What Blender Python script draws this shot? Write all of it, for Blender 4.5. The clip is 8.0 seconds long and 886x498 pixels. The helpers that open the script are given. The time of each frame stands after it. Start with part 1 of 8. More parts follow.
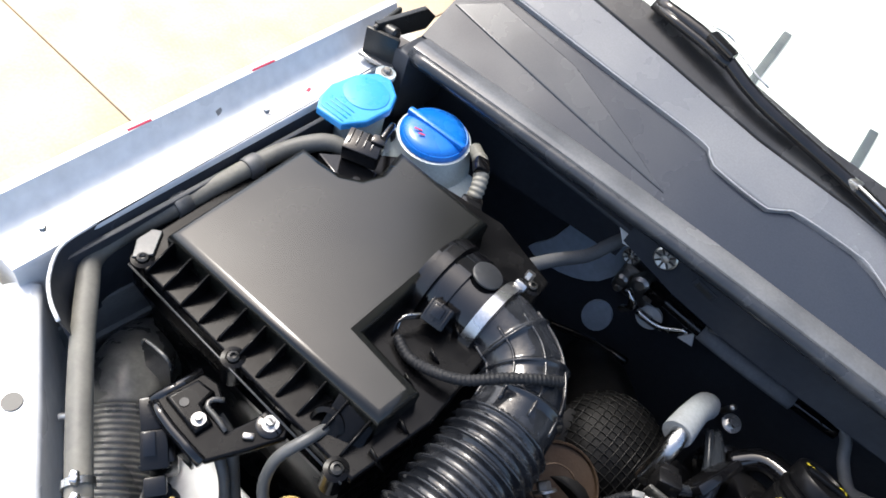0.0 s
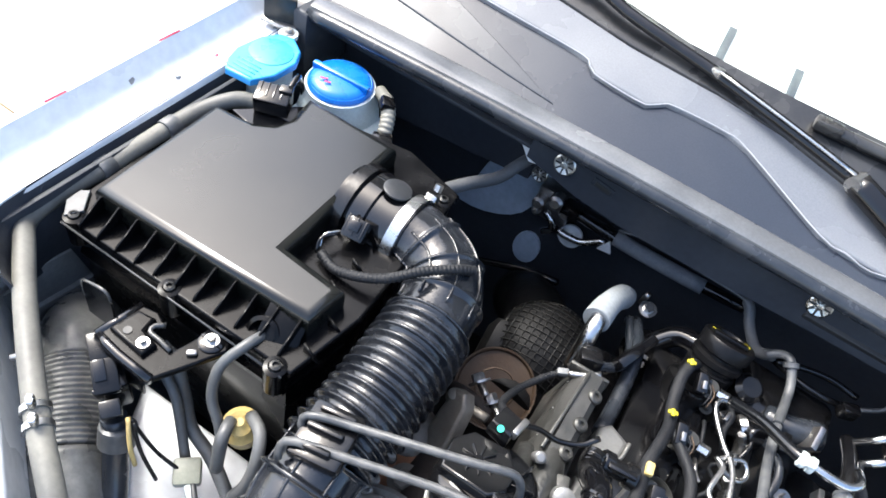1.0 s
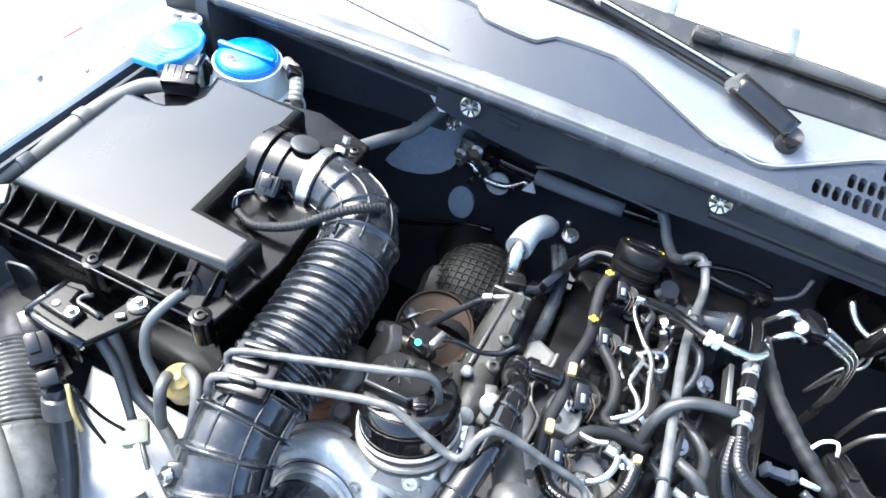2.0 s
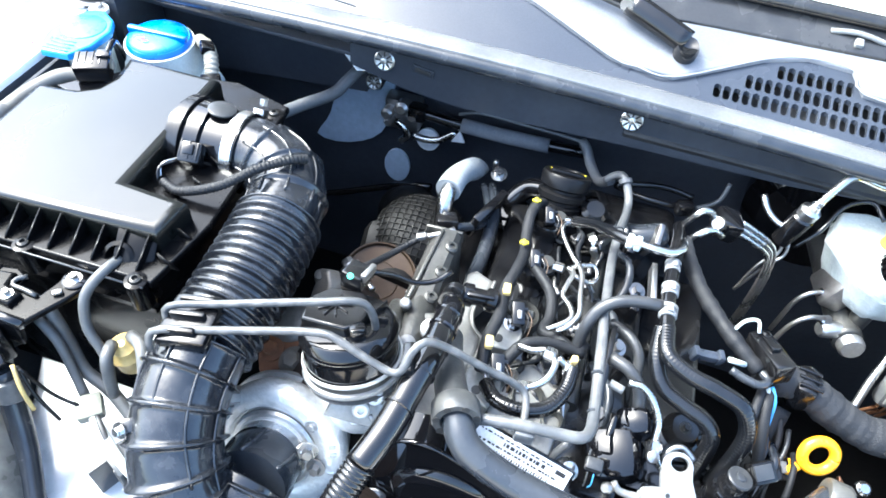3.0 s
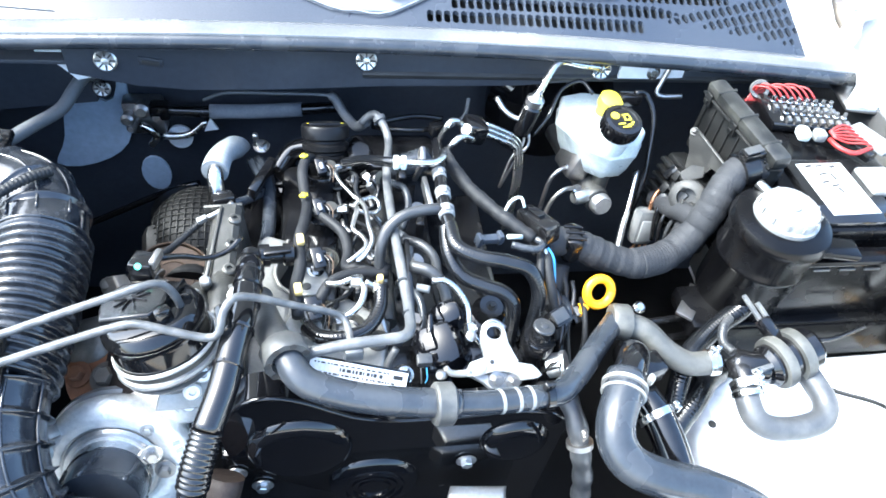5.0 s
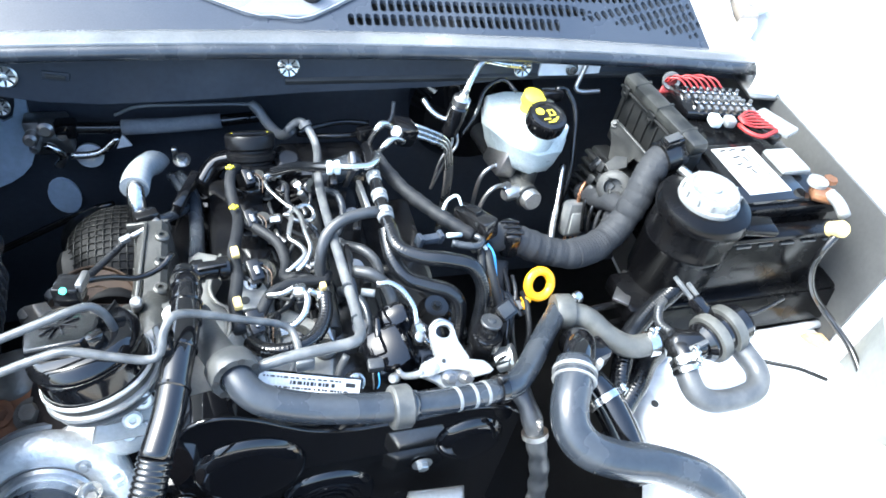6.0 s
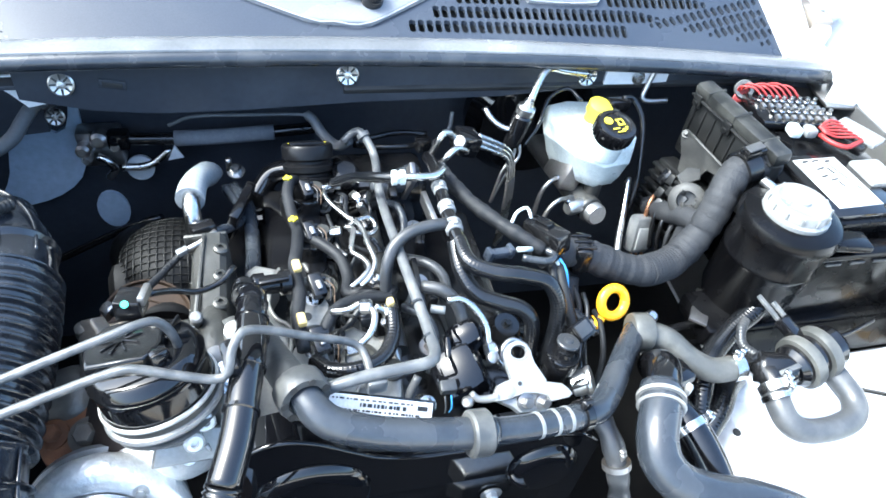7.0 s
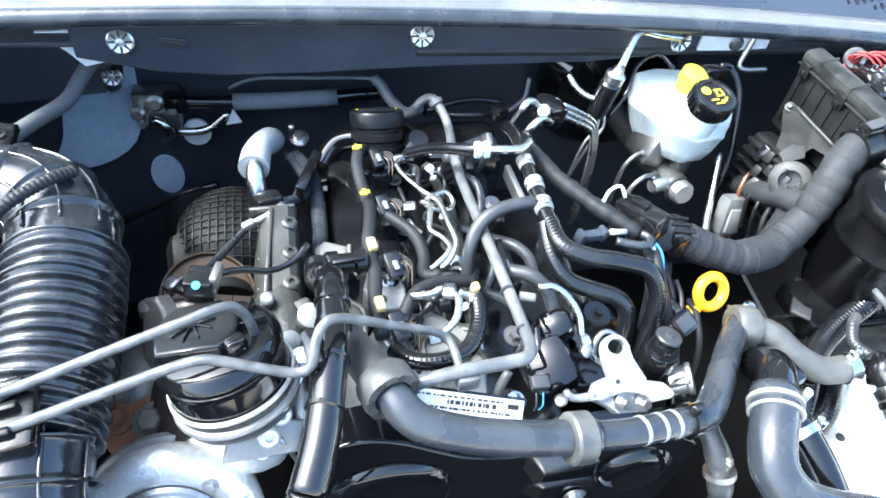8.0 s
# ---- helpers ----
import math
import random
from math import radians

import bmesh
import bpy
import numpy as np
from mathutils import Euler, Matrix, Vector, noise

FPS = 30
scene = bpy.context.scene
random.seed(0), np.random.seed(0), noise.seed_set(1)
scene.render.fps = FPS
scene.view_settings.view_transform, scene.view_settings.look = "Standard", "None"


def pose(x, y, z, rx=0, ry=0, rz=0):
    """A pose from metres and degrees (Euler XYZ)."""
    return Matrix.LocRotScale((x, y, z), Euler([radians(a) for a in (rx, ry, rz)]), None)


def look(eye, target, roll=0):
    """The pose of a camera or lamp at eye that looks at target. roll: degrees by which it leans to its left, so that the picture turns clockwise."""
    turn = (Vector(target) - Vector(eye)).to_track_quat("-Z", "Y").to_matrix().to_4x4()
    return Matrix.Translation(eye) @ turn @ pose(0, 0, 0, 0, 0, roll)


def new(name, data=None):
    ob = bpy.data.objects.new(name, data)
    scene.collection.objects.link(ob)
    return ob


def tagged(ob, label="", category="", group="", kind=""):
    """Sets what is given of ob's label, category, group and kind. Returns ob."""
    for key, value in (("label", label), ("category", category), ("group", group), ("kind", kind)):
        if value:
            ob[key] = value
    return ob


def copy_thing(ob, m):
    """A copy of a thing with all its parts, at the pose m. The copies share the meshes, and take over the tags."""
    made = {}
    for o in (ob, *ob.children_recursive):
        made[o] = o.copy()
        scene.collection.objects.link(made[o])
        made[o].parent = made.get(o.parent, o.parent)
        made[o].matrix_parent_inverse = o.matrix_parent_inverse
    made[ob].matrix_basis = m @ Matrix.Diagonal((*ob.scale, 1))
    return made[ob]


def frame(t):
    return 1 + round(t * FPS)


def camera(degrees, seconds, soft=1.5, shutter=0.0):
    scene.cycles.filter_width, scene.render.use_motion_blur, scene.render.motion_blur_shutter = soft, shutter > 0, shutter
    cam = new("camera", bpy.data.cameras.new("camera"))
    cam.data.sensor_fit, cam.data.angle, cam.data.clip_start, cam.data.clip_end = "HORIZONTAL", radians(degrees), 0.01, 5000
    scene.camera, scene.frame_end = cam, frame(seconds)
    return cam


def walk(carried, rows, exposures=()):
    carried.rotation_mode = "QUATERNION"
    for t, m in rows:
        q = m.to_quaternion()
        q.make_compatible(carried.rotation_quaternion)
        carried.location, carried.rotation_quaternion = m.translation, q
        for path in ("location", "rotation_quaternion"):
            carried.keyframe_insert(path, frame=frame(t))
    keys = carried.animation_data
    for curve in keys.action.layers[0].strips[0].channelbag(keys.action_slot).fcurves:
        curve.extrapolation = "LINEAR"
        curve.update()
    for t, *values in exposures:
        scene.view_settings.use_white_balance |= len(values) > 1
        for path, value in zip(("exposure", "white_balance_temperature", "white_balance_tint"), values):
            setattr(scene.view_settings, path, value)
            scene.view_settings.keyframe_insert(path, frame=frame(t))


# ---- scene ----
cam = camera(66.4, 8.0, soft=1.65)
ROWS = [
    (0, -0.0114, -0.602, 1.645, 36.6, -14.45, 40.61),
    (0.5, 0.0471, -0.6388, 1.6525, 38.58, -13.54, 36.3),
    (1, 0.0986, -0.6628, 1.6462, 39.19, -11.95, 32.15),
    (1.5, 0.1511, -0.6801, 1.6422, 39.89, -9.74, 28.47),
    (1.7, 0.1709, -0.6851, 1.6462, 40.17, -9.07, 27.02),
    (2.8, 0.2604, -0.7276, 1.6321, 40.95, -5.39, 19.34),
    (3, 0.2667, -0.7362, 1.6293, 40.76, -5.07, 17.46),
    (3.5, 0.2927, -0.7614, 1.626, 41.4, -3.03, 12.19),
    (4, 0.306, -0.7808, 1.619, 41.68, -3.26, 5.09),
    (4.5, 0.3043, -0.7976, 1.6177, 42.02, -4.2, -1.36),
    (5, 0.2878, -0.8075, 1.6179, 42.68, -5.67, -7.11),
    (5.2, 0.2844, -0.8091, 1.6158, 43.05, -6.16, -9.22),
    (6.3, 0.2518, -0.8019, 1.595, 45.41, -8.07, -15.43),
    (6.5, 0.2447, -0.795, 1.5868, 46.23, -7.56, -14.76),
    (7, 0.2269, -0.7699, 1.5631, 45.86, -6.66, -13.07),
    (7.5, 0.2074, -0.7415, 1.5431, 44.65, -5.99, -11.51),
    (8, 0.1893, -0.7098, 1.523, 42.84, -5.84, -10.12),
]
EXPOSURES = [(0, 1.55, 6400, 8), (0.5, 1.7, 6350, 8), (1, 2.18, 6250, 7), (1.5, 2.64, 6050, 5), (3, 3.18, 5800, 2), (5, 3.3, 5700, 1), (6.5, 2.92, 5650, 0), (8, 3.18, 5650, 0)]
walk(cam, [(t, pose(x, y, z, rx, ry, rz)) for t, x, y, z, rx, ry, rz in ROWS], EXPOSURES)

# ---- light ----
SUN_ELEVATION, SUN_AZIMUTH = 53.0, -82.0
world = bpy.data.worlds.new("sky")
scene.world = world
world.use_nodes = True
wn = world.node_tree.nodes
sky = wn.new("ShaderNodeTexSky")
sky.sky_type, sky.sun_disc = "NISHITA", False
sky.sun_elevation, sky.sun_rotation = radians(SUN_ELEVATION), radians(SUN_AZIMUTH)
sky.air_density, sky.dust_density, sky.ozone_density = 0.9, 4.5, 1.0
wn["Background"].inputs["Strength"].default_value = 0.145
world.node_tree.links.new(sky.outputs[0], wn["Background"].inputs["Color"])
sun = new("sun", bpy.data.lights.new("sun", "SUN"))
sun.data.energy, sun.data.angle, sun.data.color = 1.15, radians(16), (1.0, 0.97, 0.92)
sa, se = radians(SUN_AZIMUTH), radians(SUN_ELEVATION)
sun.matrix_world = look((0, 0, 6), Vector((0, 0, 6)) - Vector((math.sin(sa) * math.cos(se), math.cos(sa) * math.cos(se), math.sin(se))))


# ---- materials ----
def mat(name, color, rough=0.5, metal=0.0, worn=None, amount=0.5, scale=9.0, fine=160.0, bump=0.15, depth=0.0006, coat=0.0, rough2=None, spec=0.5):
    """A surface with large stains or dust (worn) and fine grain."""
    m = bpy.data.materials.new(name)
    m.use_nodes = True
    nt = m.node_tree
    n, b = nt.nodes, nt.nodes["Principled BSDF"]
    co = n.new("ShaderNodeTexCoord")
    big, small = n.new("ShaderNodeTexNoise"), n.new("ShaderNodeTexNoise")
    big.inputs["Scale"].default_value, big.inputs["Detail"].default_value = scale, 5
    small.inputs["Scale"].default_value, small.inputs["Detail"].default_value = fine, 4
    for tex in (big, small):
        nt.links.new(co.outputs["Object"], tex.inputs["Vector"])
    ramp = n.new("ShaderNodeValToRGB")
    ramp.color_ramp.elements[0].position, ramp.color_ramp.elements[1].position = 0.42, 0.72
    nt.links.new(big.outputs[0], ramp.inputs[0])
    gain = n.new("ShaderNodeMath")
    gain.operation = "MULTIPLY"
    gain.inputs[1].default_value = amount
    nt.links.new(ramp.outputs[0], gain.inputs[0])
    mix = n.new("ShaderNodeMix")
    mix.data_type = "RGBA"
    mix.inputs[6].default_value = (*color, 1)
    mix.inputs[7].default_value = (*(worn or [min(1, c * 1.5 + 0.01) for c in color]), 1)
    nt.links.new(gain.outputs[0], mix.inputs[0])
    grain = n.new("ShaderNodeMix")
    grain.data_type, grain.blend_type = "RGBA", "MULTIPLY"
    grain.inputs[0].default_value = 0.35
    nt.links.new(mix.outputs[2], grain.inputs[6])
    nt.links.new(small.outputs[0], grain.inputs[7])
    level = n.new("ShaderNodeMix")
    level.data_type, level.blend_type = "RGBA", "MULTIPLY"
    level.inputs[0].default_value = 1.0
    level.inputs[7].default_value = (1.2, 1.2, 1.2, 1)
    nt.links.new(grain.outputs[2], level.inputs[6])
    nt.links.new(level.outputs[2], b.inputs["Base Color"])
    rr = n.new("ShaderNodeMapRange")
    rr.inputs["To Min"].default_value = max(0.02, rough - 0.08)
    rr.inputs["To Max"].default_value = rough2 if rough2 is not None else min(1, rough + 0.14)
    nt.links.new(ramp.outputs[0], rr.inputs["Value"])
    nt.links.new(rr.outputs[0], b.inputs["Roughness"])
    b.inputs["Metallic"].default_value = metal
    b.inputs["Specular IOR Level"].default_value = spec
    b.inputs["Coat Weight"].default_value = coat
    b.inputs["Coat Roughness"].default_value = 0.08
    bp = n.new("ShaderNodeBump")
    bp.inputs["Strength"].default_value, bp.inputs["Distance"].default_value = bump, depth
    nt.links.new(small.outputs[0], bp.inputs["Height"])
    nt.links.new(bp.outputs[0], b.inputs["Normal"])
    return m


paint = mat("silver_paint", (0.69, 0.705, 0.715), 0.32, 0.03, (0.60, 0.61, 0.615), 0.35, 7, 60, 0.03, 0.0002, 0.5)
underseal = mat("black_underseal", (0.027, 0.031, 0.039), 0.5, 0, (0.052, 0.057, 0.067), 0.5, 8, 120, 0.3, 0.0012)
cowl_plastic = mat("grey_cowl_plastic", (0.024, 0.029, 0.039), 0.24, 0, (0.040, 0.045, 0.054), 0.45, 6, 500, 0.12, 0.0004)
black_plastic = mat("black_plastic", (0.0042, 0.0042, 0.0048), 0.16, 0, (0.016, 0.0155, 0.015), 0.36, 24, 300, 0.18, 0.0004)
lid_plastic = mat("satin_lid_plastic", (0.0040, 0.0046, 0.0040), 0.27, 0, (0.009, 0.0088, 0.0072), 0.35, 7, 900, 0.1, 0.00015, 0.0, 0.31, 0.56)
satin_black = mat("satin_black_plastic", (0.0045, 0.0045, 0.005), 0.26, 0, (0.016, 0.0155, 0.015), 0.36, 20, 300, 0.22, 0.0004)
gloss_black = mat("gloss_black_plastic", (0.0035, 0.0035, 0.0042), 0.07, 0, (0.012, 0.012, 0.012), 0.35, 14, 200, 0.04, 0.0002, 0.2, 0.18)
rubber = mat("dusty_rubber", (0.019, 0.0225, 0.028), 0.26, 0, (0.062, 0.065, 0.07), 0.38, 24, 220, 0.3, 0.0005)
grey_rubber = mat("grey_rubber", (0.024, 0.0255, 0.028), 0.42, 0, (0.09, 0.089, 0.086), 0.5, 18, 220, 0.3, 0.0006)
duct_rubber = mat("intake_rubber", (0.0085, 0.0098, 0.0125), 0.20, 0, (0.055, 0.058, 0.064), 0.42, 40, 120, 0.4, 0.0009, 0.0, 0.34, 0.6)
tape = mat("cloth_tape", (0.0075, 0.0083, 0.010), 0.62, 0, (0.026, 0.0268, 0.029), 0.5, 40, 600, 0.7, 0.0009)
grey_tube = mat("grey_plastic_tube", (0.062, 0.065, 0.068), 0.40, 0, (0.175, 0.173, 0.165), 0.55, 45, 250, 0.3, 0.0005)
vacuum_grey = mat("grey_vacuum_plastic", (0.050, 0.052, 0.054), 0.46, 0, (0.17, 0.168, 0.16), 0.6, 60, 250, 0.35, 0.0006)
alu = mat("cast_aluminium", (0.55, 0.55, 0.54), 0.36, 0.9, (0.34, 0.32, 0.29), 0.55, 18, 260, 0.4, 0.0009)
steel = mat("bright_steel", (0.56, 0.56, 0.55), 0.28, 1.0, (0.34, 0.32, 0.3), 0.45, 25, 300, 0.15, 0.0004)
dull_steel = mat("dull_steel", (0.42, 0.41, 0.4), 0.42, 1.0, (0.22, 0.18, 0.14), 0.5, 22, 240, 0.3, 0.0006)
rust = mat("rusty_cast_iron", (0.020, 0.0125, 0.009), 0.7, 0.2, (0.010, 0.0075, 0.0065), 0.7, 20, 160, 0.6, 0.0014)
blue_cap = mat("blue_plastic", (0.006, 0.13, 0.50), 0.3, 0, (0.02, 0.2, 0.6), 0.4, 20, 400, 0.06, 0.0002)
pale_blue = mat("light_blue_plastic", (0.045, 0.30, 0.68), 0.34, 0, (0.09, 0.38, 0.72), 0.4, 20, 400, 0.06, 0.0002)
milky = mat("milky_plastic", (0.56, 0.61, 0.59), 0.35, 0, (0.44, 0.48, 0.45), 0.5, 14, 300, 0.05, 0.0003)
white_plastic = mat("white_plastic", (0.19, 0.194, 0.19), 0.34, 0, (0.12, 0.122, 0.117), 0.5, 36, 300, 0.1, 0.0003)
yellow = mat("yellow_plastic", (0.62, 0.52, 0.03), 0.4, 0, (0.45, 0.36, 0.05), 0.4, 25, 300, 0.05, 0.0002)
dull_yellow = mat("aged_yellow_plastic", (0.58, 0.43, 0.16), 0.5, 0, (0.38, 0.29, 0.14), 0.6, 40, 300, 0.1, 0.0003)
orange = mat("orange_yellow_plastic", (0.9, 0.42, 0.01), 0.35, 0, (0.8, 0.36, 0.02), 0.4, 25, 300, 0.05, 0.0002)
red = mat("red_insulation", (0.27, 0.02, 0.018), 0.45, 0, (0.2, 0.02, 0.02), 0.4, 30, 300, 0.05, 0.0002)
red_mark = mat("red_marker", (0.45, 0.02, 0.06), 0.6, 0, (0.5, 0.08, 0.1), 0.4, 60, 300, 0.05, 0.0001)
foam = mat("grey_foam", (0.24, 0.26, 0.27), 0.9, 0, (0.15, 0.15, 0.15), 0.6, 25, 260, 0.5, 0.0012)
label_white = mat("white_label", (0.40, 0.40, 0.39), 0.4, 0, (0.30, 0.295, 0.28), 0.4, 30, 400, 0.03, 0.0001)
# Print ink; also fills slots and holes, black standing for their shaded depth.
ink_void = mat("black_ink_and_voids", (0.02, 0.02, 0.02), 0.5, 0, (0.05, 0.05, 0.05), 0.3, 30, 400, 0.02, 0.0001)
copper = mat("copper_wire", (0.34, 0.17, 0.09), 0.35, 0.8, (0.3, 0.14, 0.08), 0.5, 40, 300, 0.1, 0.0002)
green = mat("green_dot", (0.05, 0.62, 0.4), 0.4, 0, (0.05, 0.5, 0.35), 0.3, 40, 300, 0.02, 0.0001)
light_blue = mat("blue_wire", (0.1, 0.4, 0.75), 0.4, 0, (0.1, 0.3, 0.6), 0.3, 40, 300, 0.02, 0.0001)
far_ground = mat("pale_yard", (0.55, 0.50, 0.42), 0.8, 0, (0.45, 0.39, 0.31), 0.5, 2, 60, 0.25, 0.002)
tiles = mat("beige_paving", (0.55, 0.455, 0.33), 0.75, 0, (0.47, 0.35, 0.22), 0.6, 6, 90, 0.3, 0.002)
grout = mat("paving_joint", (0.5, 0.43, 0.34), 0.9, 0, (0.42, 0.35, 0.27), 0.5, 12, 120, 0.3, 0.002)
pale_board = mat("pale_screen_board", (0.75, 0.74, 0.72), 0.7, 0, (0.6, 0.59, 0.57), 0.4, 5, 200, 0.1, 0.0005)
cast_dark = mat("dark_casting", (0.022, 0.022, 0.021), 0.34, 0.35, (0.050, 0.049, 0.046), 0.4, 20, 260, 0.45, 0.0008)
cast_dull = mat("dull_casting", (0.058, 0.058, 0.054), 0.42, 0.5, (0.105, 0.102, 0.095), 0.5, 34, 260, 0.5, 0.001)
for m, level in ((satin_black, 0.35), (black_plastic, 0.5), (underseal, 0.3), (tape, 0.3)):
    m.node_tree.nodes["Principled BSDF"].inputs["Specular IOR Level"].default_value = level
rust_rim = mat("rusty_rim", (0.075, 0.05, 0.032), 0.5, 0.5, (0.05, 0.03, 0.02), 0.6, 26, 200, 0.4, 0.001)
oily_rubber = mat("oily_rubber", (0.004, 0.0045, 0.0055), 0.14, 0, (0.02, 0.02, 0.021), 0.35, 26, 200, 0.25, 0.0005)
dusty_hose = mat("dusty_hose_rubber", (0.052, 0.052, 0.048), 0.5, 0, (0.135, 0.131, 0.117), 0.6, 44, 220, 0.4, 0.0008)
collar_rubber = mat("dusty_collar_rubber", (0.04, 0.041, 0.041), 0.48, 0, (0.13, 0.127, 0.115), 0.55, 40, 220, 0.4, 0.0008)
pale_union = mat("aged_pale_plastic", (0.18, 0.184, 0.182), 0.42, 0, (0.085, 0.085, 0.08), 0.5, 40, 300, 0.15, 0.0003)
firewall_grey = mat("grey_hose_sleeve", (0.075, 0.079, 0.084), 0.55, 0, (0.14, 0.142, 0.142), 0.5, 18, 240, 0.35, 0.0006)
clean_black = mat("clean_black_plastic", (0.0045, 0.0045, 0.005), 0.12, 0, (0.02, 0.02, 0.02), 0.3, 18, 300, 0.06, 0.0003)
# Body paint with the blue skylight of its shade put into the colour.
bare_paint = mat("sky_tinted_bare_paint", (0.40, 0.48, 0.58), 0.42, 0.0, (0.32, 0.39, 0.48), 0.5, 16, 120, 0.1, 0.0004)
cover_black = mat("piano_black_cover", (0.0035, 0.0036, 0.0045), 0.05, 0, (0.006, 0.006, 0.007), 0.3, 9, 40, 0.02, 0.0002, 0.0, 0.09)
pane = bpy.data.materials.new("windscreen_glass")
pane.use_nodes = True
pb = pane.node_tree.nodes["Principled BSDF"]
pb.inputs["Transmission Weight"].default_value, pb.inputs["Roughness"].default_value, pb.inputs["IOR"].default_value = 1.0, 0.03, 1.5
pb.inputs["Base Color"].default_value = (0.86, 0.93, 0.9, 1)


# ---- building tools ----
ORIGIN = {}


def mesh_of(name, bm, material, at):
    for f in bm.faces:
        f.smooth = len(f.verts) < 5 or f.calc_area() < 0.0002
    for e in bm.edges:
        if len(e.link_faces) == 2 and e.calc_face_angle(0) > 0.65:
            e.smooth = False
    bmesh.ops.translate(bm, verts=bm.verts, vec=-Vector(at))
    me = bpy.data.meshes.new(name)
    bm.to_mesh(me)
    bm.free()
    me.materials.append(material)
    return me


def thing(name, at, label, category, group="", kind=""):
    """An Empty at the base of a thing, which its parts hang from."""
    ob = new(name)
    ob.empty_display_size = 0.02
    ob.location = at
    ORIGIN[ob] = Vector(at)
    return tagged(ob, label, category, group, kind)


def part(name, bm, material, parent, label=""):
    at = ORIGIN[parent]
    ob = new(name, mesh_of(name, bm, material, at))
    ob.parent = parent
    ORIGIN[ob] = at
    return tagged(ob, label) if label else ob


def solo(name, bm, material, label, category, group="", kind=""):
    """A thing of one mesh, its origin at the middle of its base."""
    lo = Vector([min(v.co[k] for v in bm.verts) for k in range(3)])
    hi = Vector([max(v.co[k] for v in bm.verts) for k in range(3)])
    at = Vector(((lo.x + hi.x) / 2, (lo.y + hi.y) / 2, lo.z))
    ob = new(name, mesh_of(name, bm, material, at))
    ob.location = at
    ORIGIN[ob] = at
    return tagged(ob, label, category, group, kind)


def spline(pts, step=0.006):
    """A Catmull-Rom curve through the points, in even steps."""
    p = [Vector(q) for q in pts]
    if len(p) == 2:
        n = max(1, int((p[1] - p[0]).length / step))
        return [p[0].lerp(p[1], k / n) for k in range(n + 1)]
    p = [2 * p[0] - p[1], *p, 2 * p[-1] - p[-2]]
    out = []
    for a, b, c, d in zip(p, p[1:], p[2:], p[3:]):
        n = max(2, int((c - b).length / step))
        for k in range(n):
            t = k / n
            out.append(0.5 * (2 * b + (c - a) * t + (2 * a - 5 * b + 4 * c - d) * t * t + (3 * b - 3 * c + d - a) * t ** 3))
    return out + [p[-2]]


def tube(pts, r, seg=12, step=0.006, bm=None, flat=1.0):
    """A round bar along a curve; r is a radius or a function of the length run and the whole length."""
    bm = bm or bmesh.new()
    line = spline(pts, step)
    total = sum((b - a).length for a, b in zip(line, line[1:]))
    run, rings = 0.0, []
    side = None
    for i, p in enumerate(line):
        ahead = (line[min(i + 1, len(line) - 1)] - line[max(i - 1, 0)]).normalized()
        if side is None:
            side = ahead.orthogonal().normalized()
        side = (side - ahead * side.dot(ahead)).normalized()
        up = ahead.cross(side)
        if i:
            run += (p - line[i - 1]).length
        rad = r(run, total) if callable(r) else r
        rings.append([bm.verts.new(p + rad * (math.cos(a) * side + flat * math.sin(a) * up)) for a in (2 * math.pi * k / seg for k in range(seg))])
    for a, b in zip(rings, rings[1:]):
        for k in range(seg):
            bm.faces.new((a[k], a[(k + 1) % seg], b[(k + 1) % seg], b[k]))
    bm.faces.new(rings[0][::-1])
    bm.faces.new(rings[-1])
    return bm


def ribbed(base, amp, pitch, sharp=2.0, start=0.0, end=9.0):
    def radius(s, total):
        if s < start or s > end:
            return base
        return base + amp * (0.5 + 0.5 * math.cos(2 * math.pi * (s - start) / pitch + math.pi)) ** sharp
    return radius


def frame_of(axis):
    z = Vector(axis).normalized()
    x = z.orthogonal().normalized()
    if abs(z.z) > 0.5:
        x = (Vector((1, 0, 0)) - z * z.x).normalized()
    m = Matrix((x, z.cross(x), z)).transposed()
    return m.to_4x4()


def lathe(profile, at, axis=(0, 0, 1), seg=32, bm=None):
    """A turned shape: (radius, height) pairs about an axis."""
    bm = bm or bmesh.new()
    m = Matrix.Translation(at) @ frame_of(axis)
    rings = []
    for r, h in profile:
        if r < 1e-6:
            rings.append([bm.verts.new(m @ Vector((0, 0, h)))])
        else:
            rings.append([bm.verts.new(m @ Vector((r * math.cos(a), r * math.sin(a), h))) for a in (2 * math.pi * k / seg for k in range(seg))])
    for a, b in zip(rings, rings[1:]):
        for k in range(seg):
            q = [a[k % len(a)], a[(k + 1) % len(a)], b[(k + 1) % len(b)], b[k % len(b)]]
            q = list(dict.fromkeys(q))
            if len(q) > 2:
                bm.faces.new(q)
    if len(rings[0]) > 1:
        bm.faces.new(rings[0][::-1])
    if len(rings[-1]) > 1:
        bm.faces.new(rings[-1])
    bmesh.ops.recalc_face_normals(bm, faces=bm.faces)
    return bm


def rbox(size, at, turn=(0, 0, 0), bevel=0.003, bm=None, taper=1.0):
    """A block with rounded edges; taper shrinks its top."""
    b2 = bmesh.new()
    bmesh.ops.create_cube(b2, size=1)
    for v in b2.verts:
        if v.co.z > 0:
            v.co.x, v.co.y = v.co.x * taper, v.co.y * taper
    bmesh.ops.scale(b2, vec=size, verts=b2.verts)
    if bevel:
        bmesh.ops.bevel(b2, geom=list(b2.edges), offset=bevel, segments=2, affect="EDGES", profile=0.5)
    bmesh.ops.transform(b2, matrix=pose(*at, *turn), verts=b2.verts)
    return join(bm, b2)


